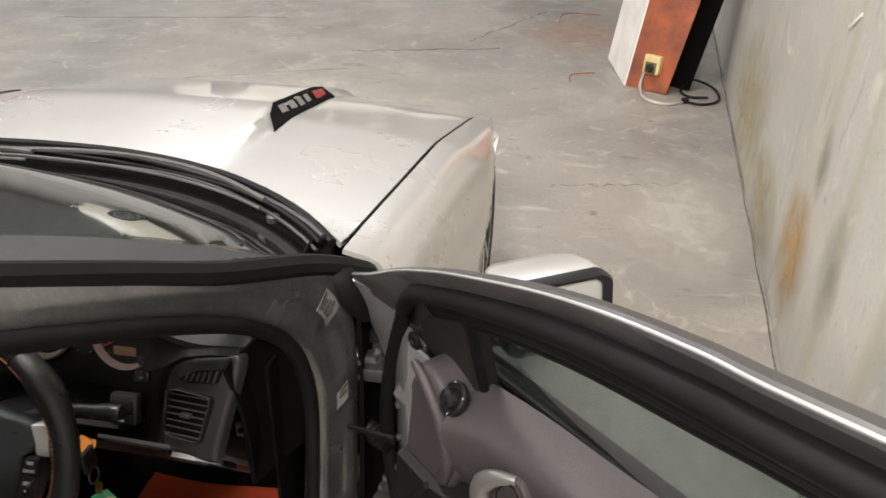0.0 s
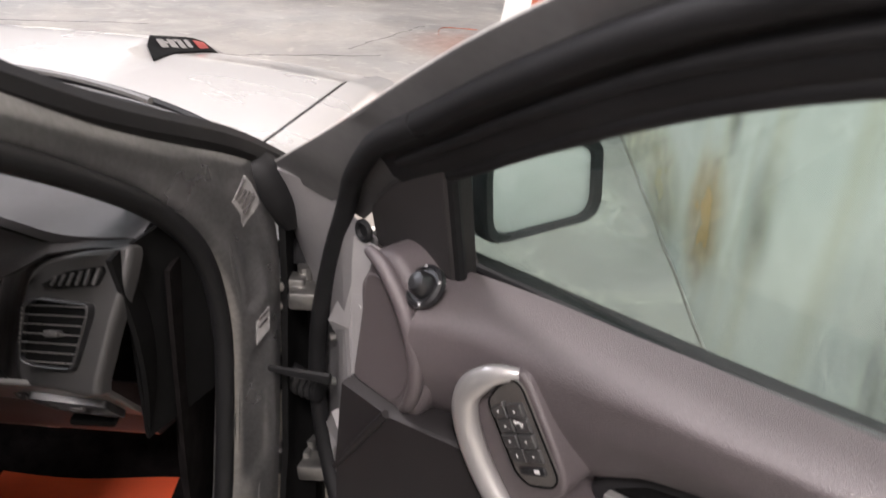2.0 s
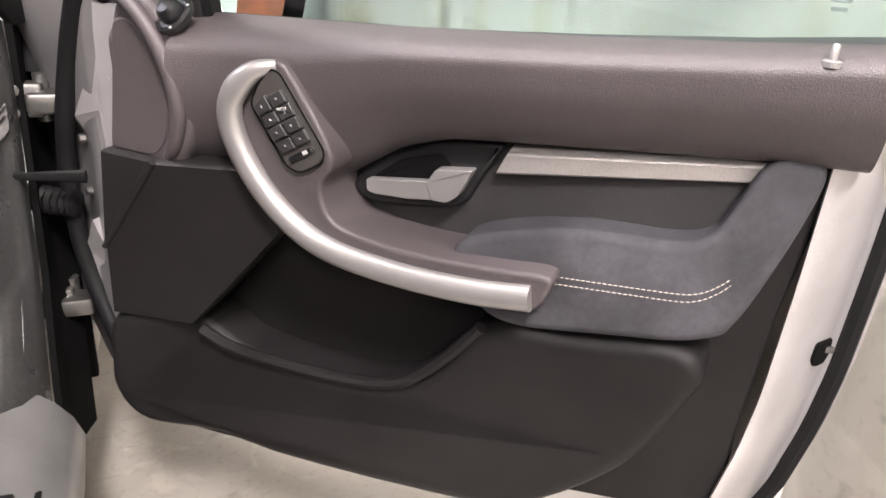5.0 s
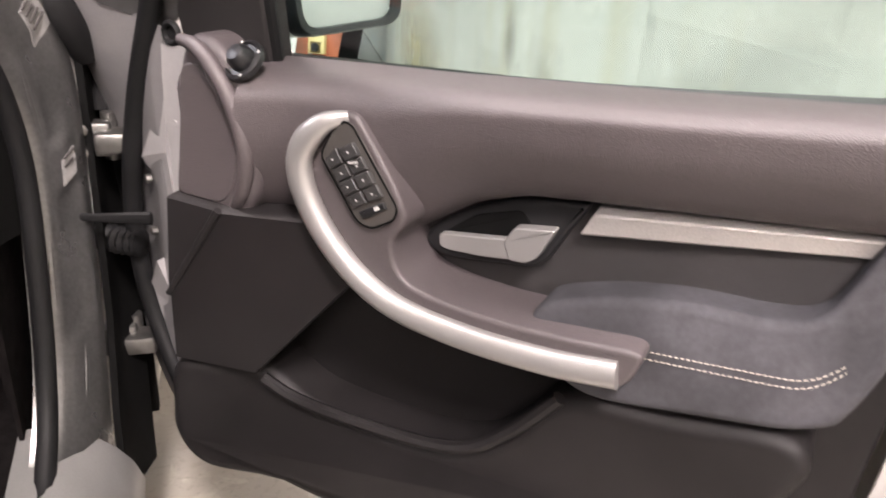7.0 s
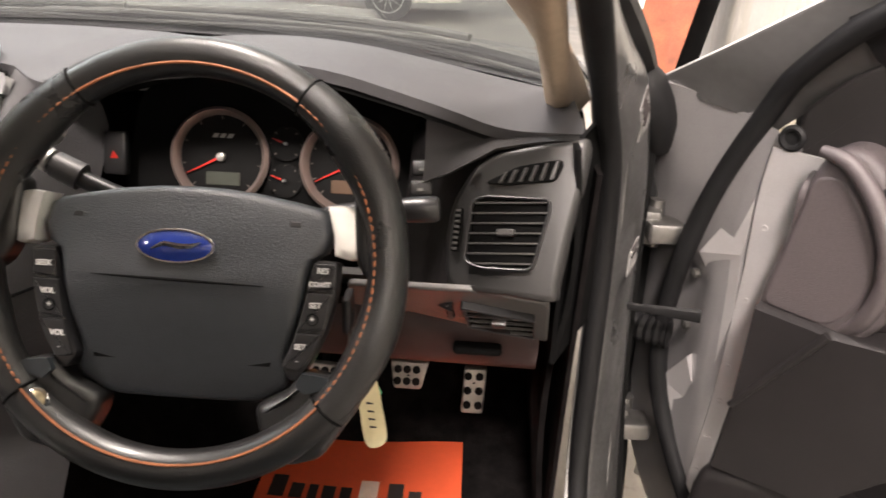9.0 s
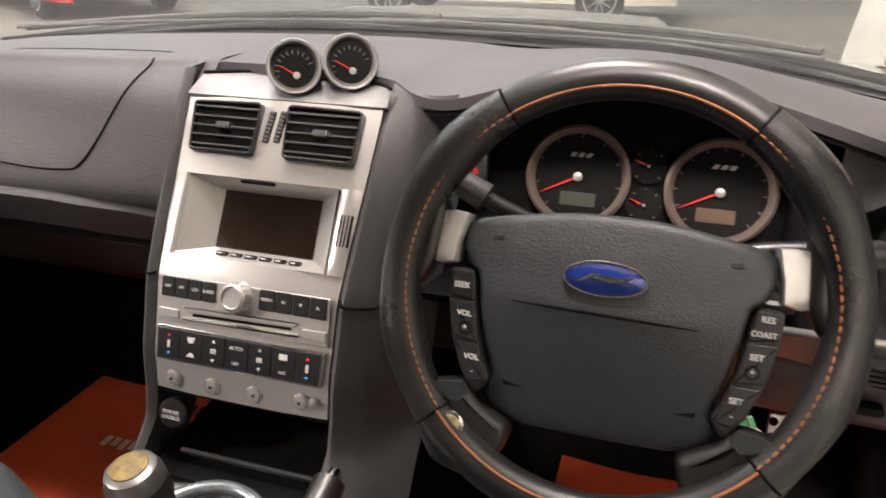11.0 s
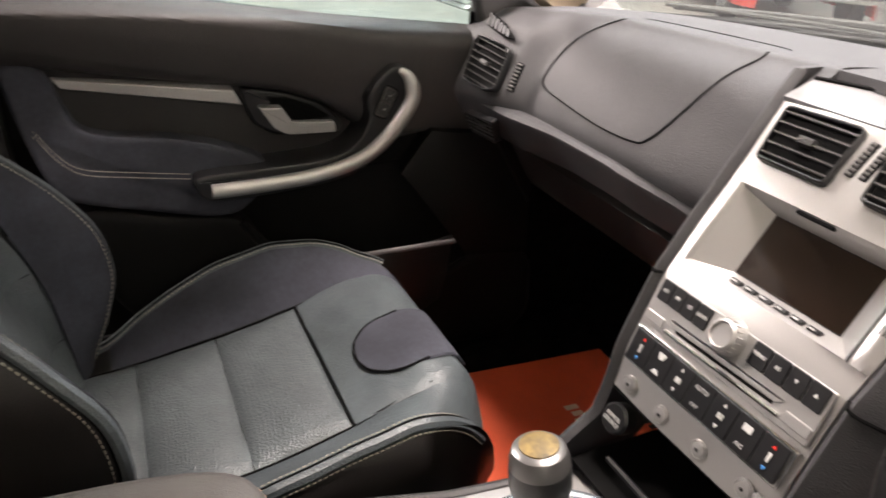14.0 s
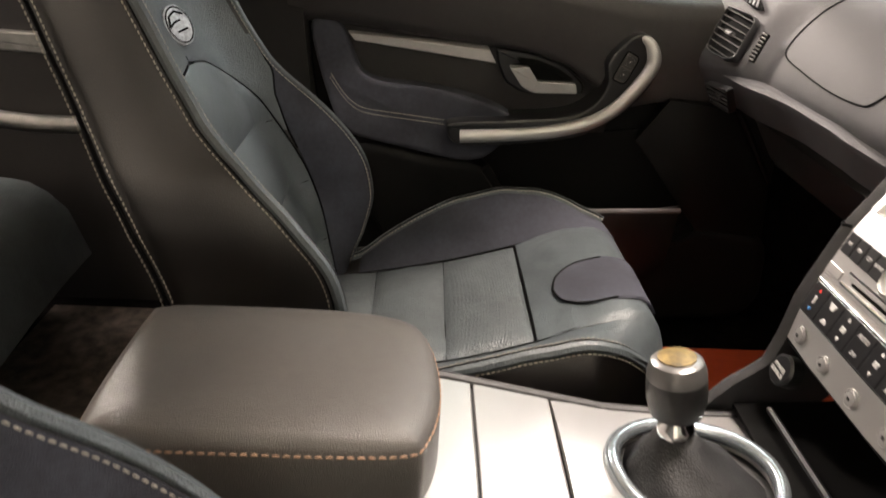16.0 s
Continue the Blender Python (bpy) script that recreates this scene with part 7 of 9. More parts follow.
# hub
hub_half = [(0.0, 0.066), (0.030, 0.0652), (0.060, 0.062), (0.092, 0.0565), (0.116, 0.0515), (0.124, 0.046), (0.1265, 0.030), (0.121, 0.0135), (0.1115, 0.0085), (0.1075, 0.0), (0.1045, -0.020), (0.0995, -0.046), (0.0925, -0.069), (0.0900, -0.081), (0.0915, -0.089), (0.096, -0.0975), (0.0925, -0.1065), (0.0765, -0.117), (0.060, -0.1205), (0.030, -0.121)]
ho = [Vector(p) for p in hub_half] + [Vector((0.0, -0.121))] + [Vector((-x, y)) for x, y in hub_half[:0:-1]]


def hub_k(x, y):
    """The cover's swell: a broad face that leans back above its crease and falls away below it."""
    return 0.0080 - 0.42 * x * x + lerp(y, [-0.125, -0.10, -0.05, -0.0165, -0.0145, 0.03, 0.07], [-0.030, -0.0205, -0.0065, 0.0, 0.0008, -0.0050, -0.0155])


rings = []
for ins, dk in ((0.05, -0.032), (0.0, -0.020), (0.0, -0.010), (0.012, -0.0045), (0.03, -0.0018), (0.06, -0.0004)) + tuple((q, 0.0) for q in (0.10, 0.18, 0.28, 0.4, 0.52, 0.64, 0.76, 0.88, 0.96)):
    rings.append([wf(p.x * (1 - ins), -0.012 + (p.y + 0.012) * (1 - ins), hub_k(p.x * (1 - ins), -0.012 + (p.y + 0.012) * (1 - ins)) + dk) for p in ho])
part("airbag_cover", loft(rings), airbag_skin, wheel, "grained black airbag cover", 50)
part("cover_seam", tube([wf(x, -0.0155 - 0.0015 * x / 0.075, hub_k(x, -0.0155) + 0.0002) for x in lin(-0.077, 0.072, 24)], [0.0003 + 0.0011 * math.sin(math.pi * (i + 0.4) / 24) for i in range(24)], 5), black_matt, wheel)
for s in (-1, 1):
    part("cover_mark", slab(rounded([(s * 0.094 - 0.005, 0.0345), (s * 0.094 + 0.005, 0.0345), (s * 0.094 + 0.0045, 0.039), (s * 0.094 - 0.0045, 0.039)], 0.0015), lambda a, b, k: wf(a, b, hub_k(a, b) + k), -0.002, 0.0006, 0.0003, 1), black_plastic, wheel)
bg = part("badge", lathe([(0.0001, 0.0), (0.033, 0.0), (0.033, 0.0025), (0.0315, 0.0035), (0.0001, 0.0042)], (0, 0, 0), (0, 0, 1), 40), blue_enamel, wheel, "blue oval badge")
bg.data.transform(WM @ Matrix.Translation((-0.0035, 0.0130, 0.0070)) @ Matrix.Diagonal((1.0, 0.42, 1.0, 1)))
ov = lambda r, k: [WM @ V(-0.0035 + r * math.cos(t), 0.0130 + 0.42 * r * math.sin(t), k) for t in lin(0, 2 * math.pi * 39 / 40, 40)]
part("badge_rim", tube(ov(0.0325, 0.0102), 0.0011, 6, closed=True), chrome, bg)
bm = bmesh.new()
tube([wf(a, b, 0.0113) for a, b in ((-0.024, 0.0095), (-0.013, 0.0145), (0.0, 0.0125), (0.010, 0.0130), (0.018, 0.0165))], [0.0006, 0.0024, 0.0030, 0.0024, 0.0006], 6, flat=0.5, bm=bm)
part("badge_scroll", bm, chrome, bg)
# silver upper spokes
spoke_silver = mat("bright_spoke_silver", (0.70, 0.69, 0.67), 0.3, 0.45, var=0.03)
for s in (-1, 1):
    part("rim_wing", slab(rounded([(s * 0.142, 0.066), (s * 0.168, 0.072), (s * 0.176, 0.010), (s * 0.170, -0.016), (s * 0.157, -0.008), (s * 0.147, 0.010)], 0.008), wf, -0.018, 0.004, 0.008, 3), wheel_leather, wheel, "leather-covered spoke root")
    q = [(0.1215, 0.0535), (0.132, 0.0550), (0.1515, 0.0535), (0.1575, 0.036), (0.1595, 0.012), (0.142, 0.0085), (0.1295, 0.0115), (0.1275, 0.030)]
    fall = lambda x: 0.004 - 0.28 * max(0.0, x - 0.122)
    rings = [[wf(s * x, y, -0.024) for x, y in q], [wf(s * x, y, fall(x) - 0.003) for x, y in q], [wf(s * (0.137 + (x - 0.137) * 0.93), 0.032 + (y - 0.032) * 0.95, fall(x)) for x, y in q], [wf(s * (0.137 + (x - 0.137) * 0.6), 0.032 + (y - 0.032) * 0.6, fall(0.137 + (x - 0.137) * 0.6) + 0.0008) for x, y in q]]
    part("silver_spoke", loft(rings), spoke_silver, wheel, "satin silver spoke", 60)
    # key banks
    q = [(0.1125, 0.0075), (0.1325, 0.0065), (0.1315, -0.020), (0.1255, -0.050), (0.1135, -0.079), (0.1025, -0.0955), (0.0965, -0.096), (0.0895, -0.0865), (0.0885, -0.0815), (0.0945, -0.069), (0.1015, -0.046), (0.1065, -0.020), (0.1095, 0.0)]
    bank = part("key_bank", slab(rounded([(s * x, y) for x, y in q], 0.004), wf, -0.024, -0.002, 0.003, 2), black_plastic, wheel, "black key bank")
    names = (("SEEK",), ("VOL", "+"), ("VOL", "-")) if s < 0 else (("RES", "COAST"), ("SET", "+"), ("SET", "-"))
    inner = lambda y: lerp(y, [-0.085, -0.069, -0.046, -0.020, 0.004], [0.0905, 0.0955, 0.1025, 0.1075, 0.1115])
    outer = lambda y: lerp(y, [-0.0945, -0.079, -0.050, -0.020, 0.004], [0.1010, 0.1120, 0.1240, 0.1300, 0.1315])
    for k, wset in enumerate(names):
        y1, y0 = ((0.0045, -0.0195), (-0.0205, -0.0535), (-0.0545, -0.090))[k]
        kq = [(s * inner(y0), max(y0, -0.0845)), (s * outer(y0), y0 + 0.003), (s * outer(0.5 * (y0 + y1)), 0.5 * (y0 + y1)), (s * outer(y1), y1), (s * inner(y1), y1), (s * inner(0.5 * (y0 + y1)), 0.5 * (y0 + y1))]
        kk = part("wheel_key", slab(rounded(kq, 0.0018), wf, -0.006, 0.0008, 0.0014, 2), black_plastic, bank)
        cy = 0.5 * (y0 + y1)
        cxx = s * 0.5 * (inner(cy) + outer(cy))
        for j, w_ in enumerate(wset):
            words("wheel_key_word", w_, 0.0066 if len(w_) < 5 else 0.0058, WM @ Matrix.Translation((cxx + s * (0.0 if j == 0 else -0.002), cy + (0.0 if len(wset) == 1 else 0.006 - 0.0115 * j), 0.0010)), white_plastic, kk, bold=0.0002)
        if k == 1:
            part("key_ring_mark", tube([wf(cxx - s * 0.002 + 0.0048 * math.cos(t), cy - 0.0058 + 0.0048 * math.sin(t), 0.0008) for t in lin(0, 2 * math.pi * 19 / 20, 20)], 0.0006, 5, closed=True), black_matt, kk)
    # lower spokes
    sp_ = [(0.066, -0.119), (0.0935, -0.104), (0.1005, -0.0955), (0.108, -0.0865), (0.128, -0.0885), (0.150, -0.096), (0.158, -0.112), (0.128, -0.158), (0.098, -0.168), (0.080, -0.158), (0.070, -0.138)]
    part("lower_spoke", slab(rounded([(s * x, y) for x, y in sp_], 0.008), lambda a, b, k: wf(a, b, k - 0.010 * max(0.0, (0.125 - abs(a)) / 0.05)), -0.020, 0.007, 0.008, 3), wheel_leather, wheel, "worn leather lower spoke")
    part("spoke_edge", loft([[wf(s * x, y, k) for x, y in ((0.1085, -0.0875), (0.127, -0.0895), (0.1385, -0.0945), (0.124, -0.1010), (0.111, -0.1045), (0.1035, -0.0970))] for k in (-0.012, 0.0062, 0.0074)]), mat("scuffed_spoke_edge", (0.016, 0.020, 0.023), 0.35), wheel, "scuffed grey spoke edge")
sb = part("start_badge", lathe([(0.0095, 0.0), (0.0095, 0.003), (0.0082, 0.004), (0.0003, 0.0042)], wf(-0.1125, -0.1225, 0.0085), wf(0, 0, 1) - wf(0, 0, 0), 26), mat("worn_pale_gold", (0.50, 0.42, 0.26), 0.35, 0.7, var=0.25, scale=120), wheel, "round worn gold button")
part("start_badge_ring", lathe([(0.0095, 0.0), (0.0110, 0.001), (0.0110, 0.003), (0.0095, 0.004)], wf(-0.1125, -0.1225, 0.0085), wf(0, 0, 1) - wf(0, 0, 0), 26), chrome, sb)
part("wheel_boss", loft([[wf(x * s2, y * s2 - 0.02, k) for x, y in ((-0.07, 0.05), (0.07, 0.05), (0.08, 0), (0.07, -0.06), (-0.07, -0.06), (-0.08, 0))] for k, s2 in ((-0.01, 1.1), (-0.04, 0.9), (-0.07, 0.8))]), black_matt, wheel)

# column, stalks, key
col = base("steering_column", (0.398, 1.25, 0.75), "black steering column shroud with two stalks", "steering column")
part("shroud", loft([[wf(x * s2, y * s2 - 0.03, k) for x, y in ((-0.06, 0.055), (0.06, 0.055), (0.075, 0.02), (0.07, -0.05), (0.03, -0.075), (-0.03, -0.075), (-0.07, -0.05), (-0.075, 0.02))] for k, s2 in ((-0.05, 1.0), (-0.12, 0.95), (-0.22, 0.85))]), black_plastic, col)
st = part("wiper_stalk", tube(spline([wf(-0.06, 0.048, -0.06), wf(-0.11, 0.066, -0.055), wf(-0.150, 0.085, -0.05)], 14), 0.0085, 10), black_plastic, col, "black wiper stalk")
part("stalk_collar", tube([wf(-0.122, 0.072, -0.054), wf(-0.146, 0.083, -0.05)], [0.0135, 0.0125], 14), grey_trim, st)
part("stalk_collar", tube([wf(-0.150, 0.085, -0.05), wf(-0.168, 0.093, -0.047)], [0.012, 0.011], 14), silver_trim, st)
part("stalk_knob", lathe([(0.014, -0.006), (0.0155, 0), (0.0145, 0.006), (0.009, 0.008), (0.001, 0.006)], wf(-0.168, 0.118, -0.075), wf(-0.2, 0.2, 1) - wf(0, 0, 0), 20), silver_trim, col, "round silver dimmer knob")
st = part("indicator_stalk", tube(spline([wf(0.05, 0.030, -0.075), wf(0.12, 0.052, -0.072), wf(0.205, 0.061, -0.0665)], 14), 0.0100, 10), black_plastic, col, "black indicator stalk")
part("stalk_end", lathe([(0.0115, -0.014), (0.0125, 0.0), (0.0125, 0.018), (0.010, 0.022)], wf(0.190, 0.0595, -0.0672), wf(1, 0.08, 0.03) - wf(0, 0, 0), 18), black_plastic, st)
part("switch_pod", box((0, 0, 0), (0.047, 0.02, 0.052), 0.006, Matrix.Translation((0.546, 1.258, 0.800)) @ pose(0, 0, 0, -20, 0, 0)), grey_trim, col)
for z in (0.810, 0.791):
    sw_ = part("pod_switch", box((0, 0, 0), (0.037, 0.012, 0.019), 0.003, Matrix.Translation((0.546, 1.248 - 0.3 * (0.8 - z), z)) @ pose(0, 0, 0, -20, 0, 0)), black_plastic, col)
    part("switch_mark", box((0, 0, 0), (0.012, 0.001, 0.004), 0, Matrix.Translation((0.546, 1.2415 - 0.3 * (0.8 - z), z)) @ pose(0, 0, 0, -20, 0, 0)), white_plastic, sw_)
ig = part("ignition_lock", lathe([(0.020, -0.02), (0.020, 0.002), (0.013, 0.004), (0.012, -0.002), (0.001, -0.002)], (0.464, 1.239, 0.726), (0.62, -0.72, 0.18), 24), black_plastic, col, "ignition lock")
part("ignition_ring", lathe([(0.0185, 0.0), (0.0185, 0.004), (0.0145, 0.0055), (0.0145, 0.003)], (0.464, 1.239, 0.726), (0.62, -0.72, 0.18), 28), amber_ring, ig, "glowing amber ignition ring")
keys = base("key_bunch", (0.505, 1.19, 0.70), "car key with a green tag and a cream card tag", "keys")
part("key_head", box((0, 0, 0), (0.008, 0.03, 0.04), 0.003, Matrix.Translation((0.522, 1.177, 0.762))), black_plastic, keys)
part("key_ring", tube([V(0.524, 1.176 + 0.012 * math.cos(t), 0.730 + 0.014 * math.sin(t)) for t in lin(0, 5.9, 20)], 0.0012, 6, closed=True), steel, keys)
part("brass_key", box((0, 0, 0), (0.012, 0.0025, 0.045), 0.001, Matrix.Translation((0.526, 1.174, 0.698)) @ pose(0, 0, 0, 0, 12, 0)), gold, keys)
part("green_tag", box((0, 0, 0), (0.030, 0.004, 0.045), 0.003, Matrix.Translation((0.534, 1.176, 0.674)) @ pose(0, 0, 0, 0, -25, 20)), tag_green, keys, "green plastic tag")
part("green_tag_label", box((0, 0, 0), (0.020, 0.005, 0.024), 0.002, Matrix.Translation((0.534, 1.176, 0.674)) @ pose(0, 0, 0, 0, -25, 20)), sticker, keys)
tg = part("card_tag", slab([p[:2] for p in spline([(-0.010, 0.045, 0), (0.010, 0.048, 0), (0.014, 0.0, 0), (0.014, -0.045, 0), (0.0, -0.056, 0), (-0.012, -0.046, 0), (-0.013, 0.0, 0)], 35, True)], lambda a, b, k: V(0.545 - 0.10 * b + 0.85 * a, 1.172 + k + 0.3 * a, 0.645 + 0.85 * b), -0.0006, 0.0006, 0.0002, 1), tag_yellow, keys, "cream card tag")
for k in range(4):
    part("tag_writing", slab([(-0.004, 0.012 - 0.012 * k), (0.004, 0.010 - 0.012 * k), (0.004, 0.012 - 0.012 * k), (-0.004, 0.015 - 0.012 * k)], lambda a, b, kk: V(0.545 - 0.10 * b + 0.85 * a, 1.172 + kk + 0.3 * a, 0.645 + 0.85 * b), -0.0012, 0.0, 0.0001, 1), ink, tg)
part("tag_string", tube(spline([V(0.524, 1.176, 0.717), V(0.532, 1.174, 0.703), V(0.541, 1.172, 0.684)], 10), 0.001, 5), thread_light, keys)

# ---- pedals and footwell ----


def pedal(name, pts, y, lean, studs, label):
    p = base(name, (sum(a for a, b in pts) / len(pts), y, min(b for a, b in pts)), label, "pedal", "pedals")
    f = lambda a, b, k: V(a, y - k + (b - 0.37) * lean, b)
    part("pad", slab(rounded(pts, 0.005), f, -0.010, 0.0, 0.003, 2), pedal_metal, p, "brushed alloy pad")
    for a, b in studs:
        part("grip_stud", lathe([(0.0072, -0.002), (0.0072, 0.0015), (0.004, 0.003), (0.0005, 0.003)], f(a, b, 0), (0, -1, lean), 14), rubber, p)
    c = Vector((sum(a for a, b in pts) / len(pts), max(b for a, b in pts)))
    part("pedal_arm", tube([f(c.x, c.y - 0.03, -0.008), f(c.x, c.y + 0.06, -0.05), f(c.x, c.y + 0.20, -0.09)], 0.009, 8), black_matt, p)


pedal("clutch_pedal", [(0.365, 0.36), (0.418, 0.358), (0.421, 0.397), (0.362, 0.400)], 1.62, 0.45, [(0.376 + 0.0165 * i, 0.370 + 0.018 * j) for i in range(3) for j in range(2)], "alloy clutch pedal with rubber studs")
pedal("brake_pedal", [(0.516, 0.366), (0.565, 0.366), (0.577, 0.412), (0.508, 0.412)], 1.62, 0.45, [(0.5225 + 0.0165 * i, 0.379 + 0.019 * j) for i in range(3) for j in range(2)], "alloy brake pedal with rubber studs")
pedal("accelerator_pedal", [(0.637, 0.333), (0.676, 0.333), (0.680, 0.406), (0.640, 0.406)], 1.62, 0.45, [(0.6475 + 0.020 * i, 0.347 + 0.023 * j) for i in range(2) for j in range(3)], "alloy accelerator pedal with rubber studs")
lt = lambda v: lerp(v, [0.0, 1.0], [0.0, 0.012])


def paper_mat(name, x0, x1, y0, y1, label, bars):
    f = lambda a, b, k: V(x0 + (x1 - x0) * a + 0.012 * b * (0.5 - a), y0 + (y1 - y0) * b, lerp(y0 + (y1 - y0) * b, [1.0, 1.36, 1.58, 1.66], [0.287, 0.287, 0.293, 0.308]) + 0.003 * math.sin(5 * a + 3 * b) + k)
    t = base(name, (x0, y0, 0.28), label, "floor mat", "paper mats")
    part("sheet", grid(lambda a, b: f(a, b, 0), lin(0, 1, 14), lin(0, 1, 14), 0.0012), paper, t)
    for a0, b0, a1, b1, m_ in bars:
        part("print_bar", grid(lambda u, v: f(a0 + (a1 - a0) * u, b0 + (b1 - b0) * v, 0.0012), lin(0, 1, 4), lin(0, 1, 3), 0.0008), m_, t)
    return t


letters = []


def glyph(a, b, w, h, kind, m_, s_=0.28):
    """A plain bar in place of one printed sign."""
    letters.append((a, b, a + w * 0.9, b + h * 0.85, m_))


x = 0.06
for kind, w, h in (("lrtmb", 0.085, 0.125), ("lrb", 0.07, 0.085), ("lt", 0.05, 0.085), ("lrt", 0.07, 0.085), ("tmb", 0.06, 0.085)):
    glyph(x, 0.575, w, h, kind, ink)
    x += w + 0.018
x += 0.015
for kind, w, h in (("ltmb", 0.10, 0.145), ("mb", 0.10, 0.10)):
    glyph(x, 0.565, w, h, kind, pale_ink)
x += 0.14
for kind, w, h in (("ltb", 0.085, 0.125), ("lrtb", 0.07, 0.085)):
    glyph(x, 0.575, w, h, kind, ink)
    x += w + 0.018
for k in range(9):
    letters.append((0.14 + 0.08 * k, 0.28, 0.19 + 0.08 * k, 0.33, pale_ink))
paper_mat("paper_floor_mat", 0.318, 0.650, 1.16, 1.605, "orange paper floor mat with dark and pale printing", letters)
paper_mat("paper_floor_mat", -0.60, -0.265, 1.10, 1.53, "orange paper floor mat with dark and pale printing", [(0.62 + 0.05 * k, 0.86, 0.655 + 0.05 * k, 0.93, ink) for k in range(7)] + [(0.42 + 0.055 * k, 0.60 + 0.01 * (k % 2), 0.455 + 0.055 * k, 0.66, pale_ink) for k in range(9)])

# ---- centre console, gear lever ----
cons = base("centre_console", (0, 0.8, 0.3), "low centre console with silver top panel between the seats", "centre console")
part("console_body", loft([[V(x, y, 0.27), V(x * 1.02, y, 0.42), V(x, y, z - 0.012), V(x * 0.93, y, z), V(-x * 0.93, y, z), V(-x, y, z - 0.012), V(-x * 1.02, y, 0.42), V(-x, y, 0.27)] for x, y, z in ((0.105, 0.47, 0.57), (0.105, 0.56, 0.575), (0.108, 0.75, 0.555), (0.112, 0.86, 0.535), (0.115, 0.95, 0.515), (0.118, 1.05, 0.51), (0.118, 1.16, 0.515))]), dash_side, cons)


def ctop(x, y, k=0.0):
    z = lerp(y, [0.70, 0.76, 0.86, 0.95, 1.05, 1.14], [0.569, 0.563, 0.543, 0.525, 0.519, 0.522]) - 0.7 * x * x
    return V(x, y, z + k)


RC = (0.0, 1.02)


def hole_panel(y0, y1):
    """Silver top panel with the round opening for the lever."""
    bm = bmesh.new()
    n = 48
    outer, inner, innerd = [], [], []
    for k in range(n):
        a = 2 * math.pi * k / n
        d = Vector((math.cos(a), math.sin(a)))
        s_ = min(0.106 / max(abs(d.x), 1e-6), (y1 - RC[1]) / d.y if d.y > 1e-6 else 9, (y0 - RC[1]) / d.y if d.y < -1e-6 else 9)
        outer.append(ctop(RC[0] + d.x * s_, RC[1] + d.y * s_, 0.003))
        inner.append(ctop(RC[0] + d.x * 0.074, RC[1] + d.y * 0.080, 0.003))
        innerd.append(ctop(RC[0] + d.x * 0.074, RC[1] + d.y * 0.080, -0.006))
    base_ = [p - V(0, 0, 0.01) for p in outer]
    return loft([base_, outer, inner, innerd], cap=False, bm=bm)


part("console_panel", hole_panel(0.886, 1.115), silver_trim, cons, "bare silver console panel", 20)
part("console_lid", slab(rounded([(-0.106, 0.796), (0.106, 0.796), (0.106, 0.8835), (-0.106, 0.8835)], 0.004), lambda a, b, k: ctop(a, b + 0.05 * a * a, k), -0.008, 0.0032, 0.002, 2), silver_trim, cons, "silver ashtray lid")
part("console_rear_panel", slab(rounded([(-0.106, 0.735), (0.106, 0.735), (0.106, 0.7935), (-0.106, 0.7935)], 0.004), lambda a, b, k: ctop(a, b + 0.05 * a * a, k), -0.008, 0.0032, 0.002, 2), silver_trim, cons)
part("console_rail", tube([ctop(-0.112, y, 0.001) for y in lin(0.74, 1.13, 16)], 0.007, 8), dash_side, cons)
part("console_rail", tube([ctop(0.112, y, 0.001) for y in lin(0.74, 1.13, 16)], 0.007, 8), dash_side, cons)
lever = base("gear_lever", (0, 1.02, 0.50), "black gear knob with a gold badge on a dark leather gaiter", "gear lever")
ring = [ctop(RC[0] + 0.079 * math.cos(t), RC[1] + 0.085 * math.sin(t), 0.006) for t in lin(0, 2 * math.pi * 47 / 48, 48)]
part("lever_ring", tube(ring, 0.0085, 10, closed=True), mat("pale_blue_silver", (0.40, 0.45, 0.48), 0.25, 0.8), lever, "bright silver surround ring")
kt = V(-0.022, 0.984, 0.652)
kb = V(-0.010, 1.005, 0.512)
kd = (kt - kb).normalized()
bm = bmesh.new()
rings = []
for i, f in enumerate(lin(0, 1, 9)):
    c = V(RC[0], RC[1], 0.505).lerp(kb + kd * 0.055, f)
    r = lerp(f, [0, 0.3, 0.7, 1], [0.072, 0.058, 0.032, 0.017]) * (1 + 0.05 * (i % 2))
    rings.append([c + V(r * (1 + 0.06 * math.sin(5 * t + i)) * math.cos(t), r * 1.05 * (1 + 0.06 * math.sin(5 * t + i)) * math.sin(t), 0) for t in lin(0, 2 * math.pi * 29 / 30, 30)])
part("gaiter", loft(rings, bm=bm), mat("worn_black_gaiter", (0.009, 0.009, 0.0095), 0.6, var=0.2, scale=30, bump=0.6, bscale=500, cells=True), lever, "creased dark leather gaiter")
part("gaiter_well", lathe([(0.078, 0.0), (0.078, 0.012)], (0, 1.02, 0.494), (0, 0, 1), 40), black_matt, lever)
part("lever_collar", lathe([(0.016, 0.052), (0.019, 0.056), (0.018, 0.064), (0.013, 0.070), (0.012, 0.080), (0.016, 0.086)], kb, kd, 28), chrome, lever, "polished lever collar")
L_ = (kt - kb).length
part("knob_body", lathe([(0.016, L_ - 0.068), (0.026, L_ - 0.062), (0.0295, L_ - 0.045), (0.0295, L_ - 0.028), (0.029, L_ - 0.022)], kb, kd, 36), wheel_leather, lever, "black leather knob")
part("knob_cap", lathe([(0.029, L_ - 0.023), (0.0285, L_ - 0.014), (0.025, L_ - 0.004), (0.020, L_ - 0.001), (0.0005, L_ - 0.001)], kb, kd, 36), mat("dull_silver_cap", (0.18, 0.175, 0.17), 0.34, 0.7), lever, "satin silver knob cap")
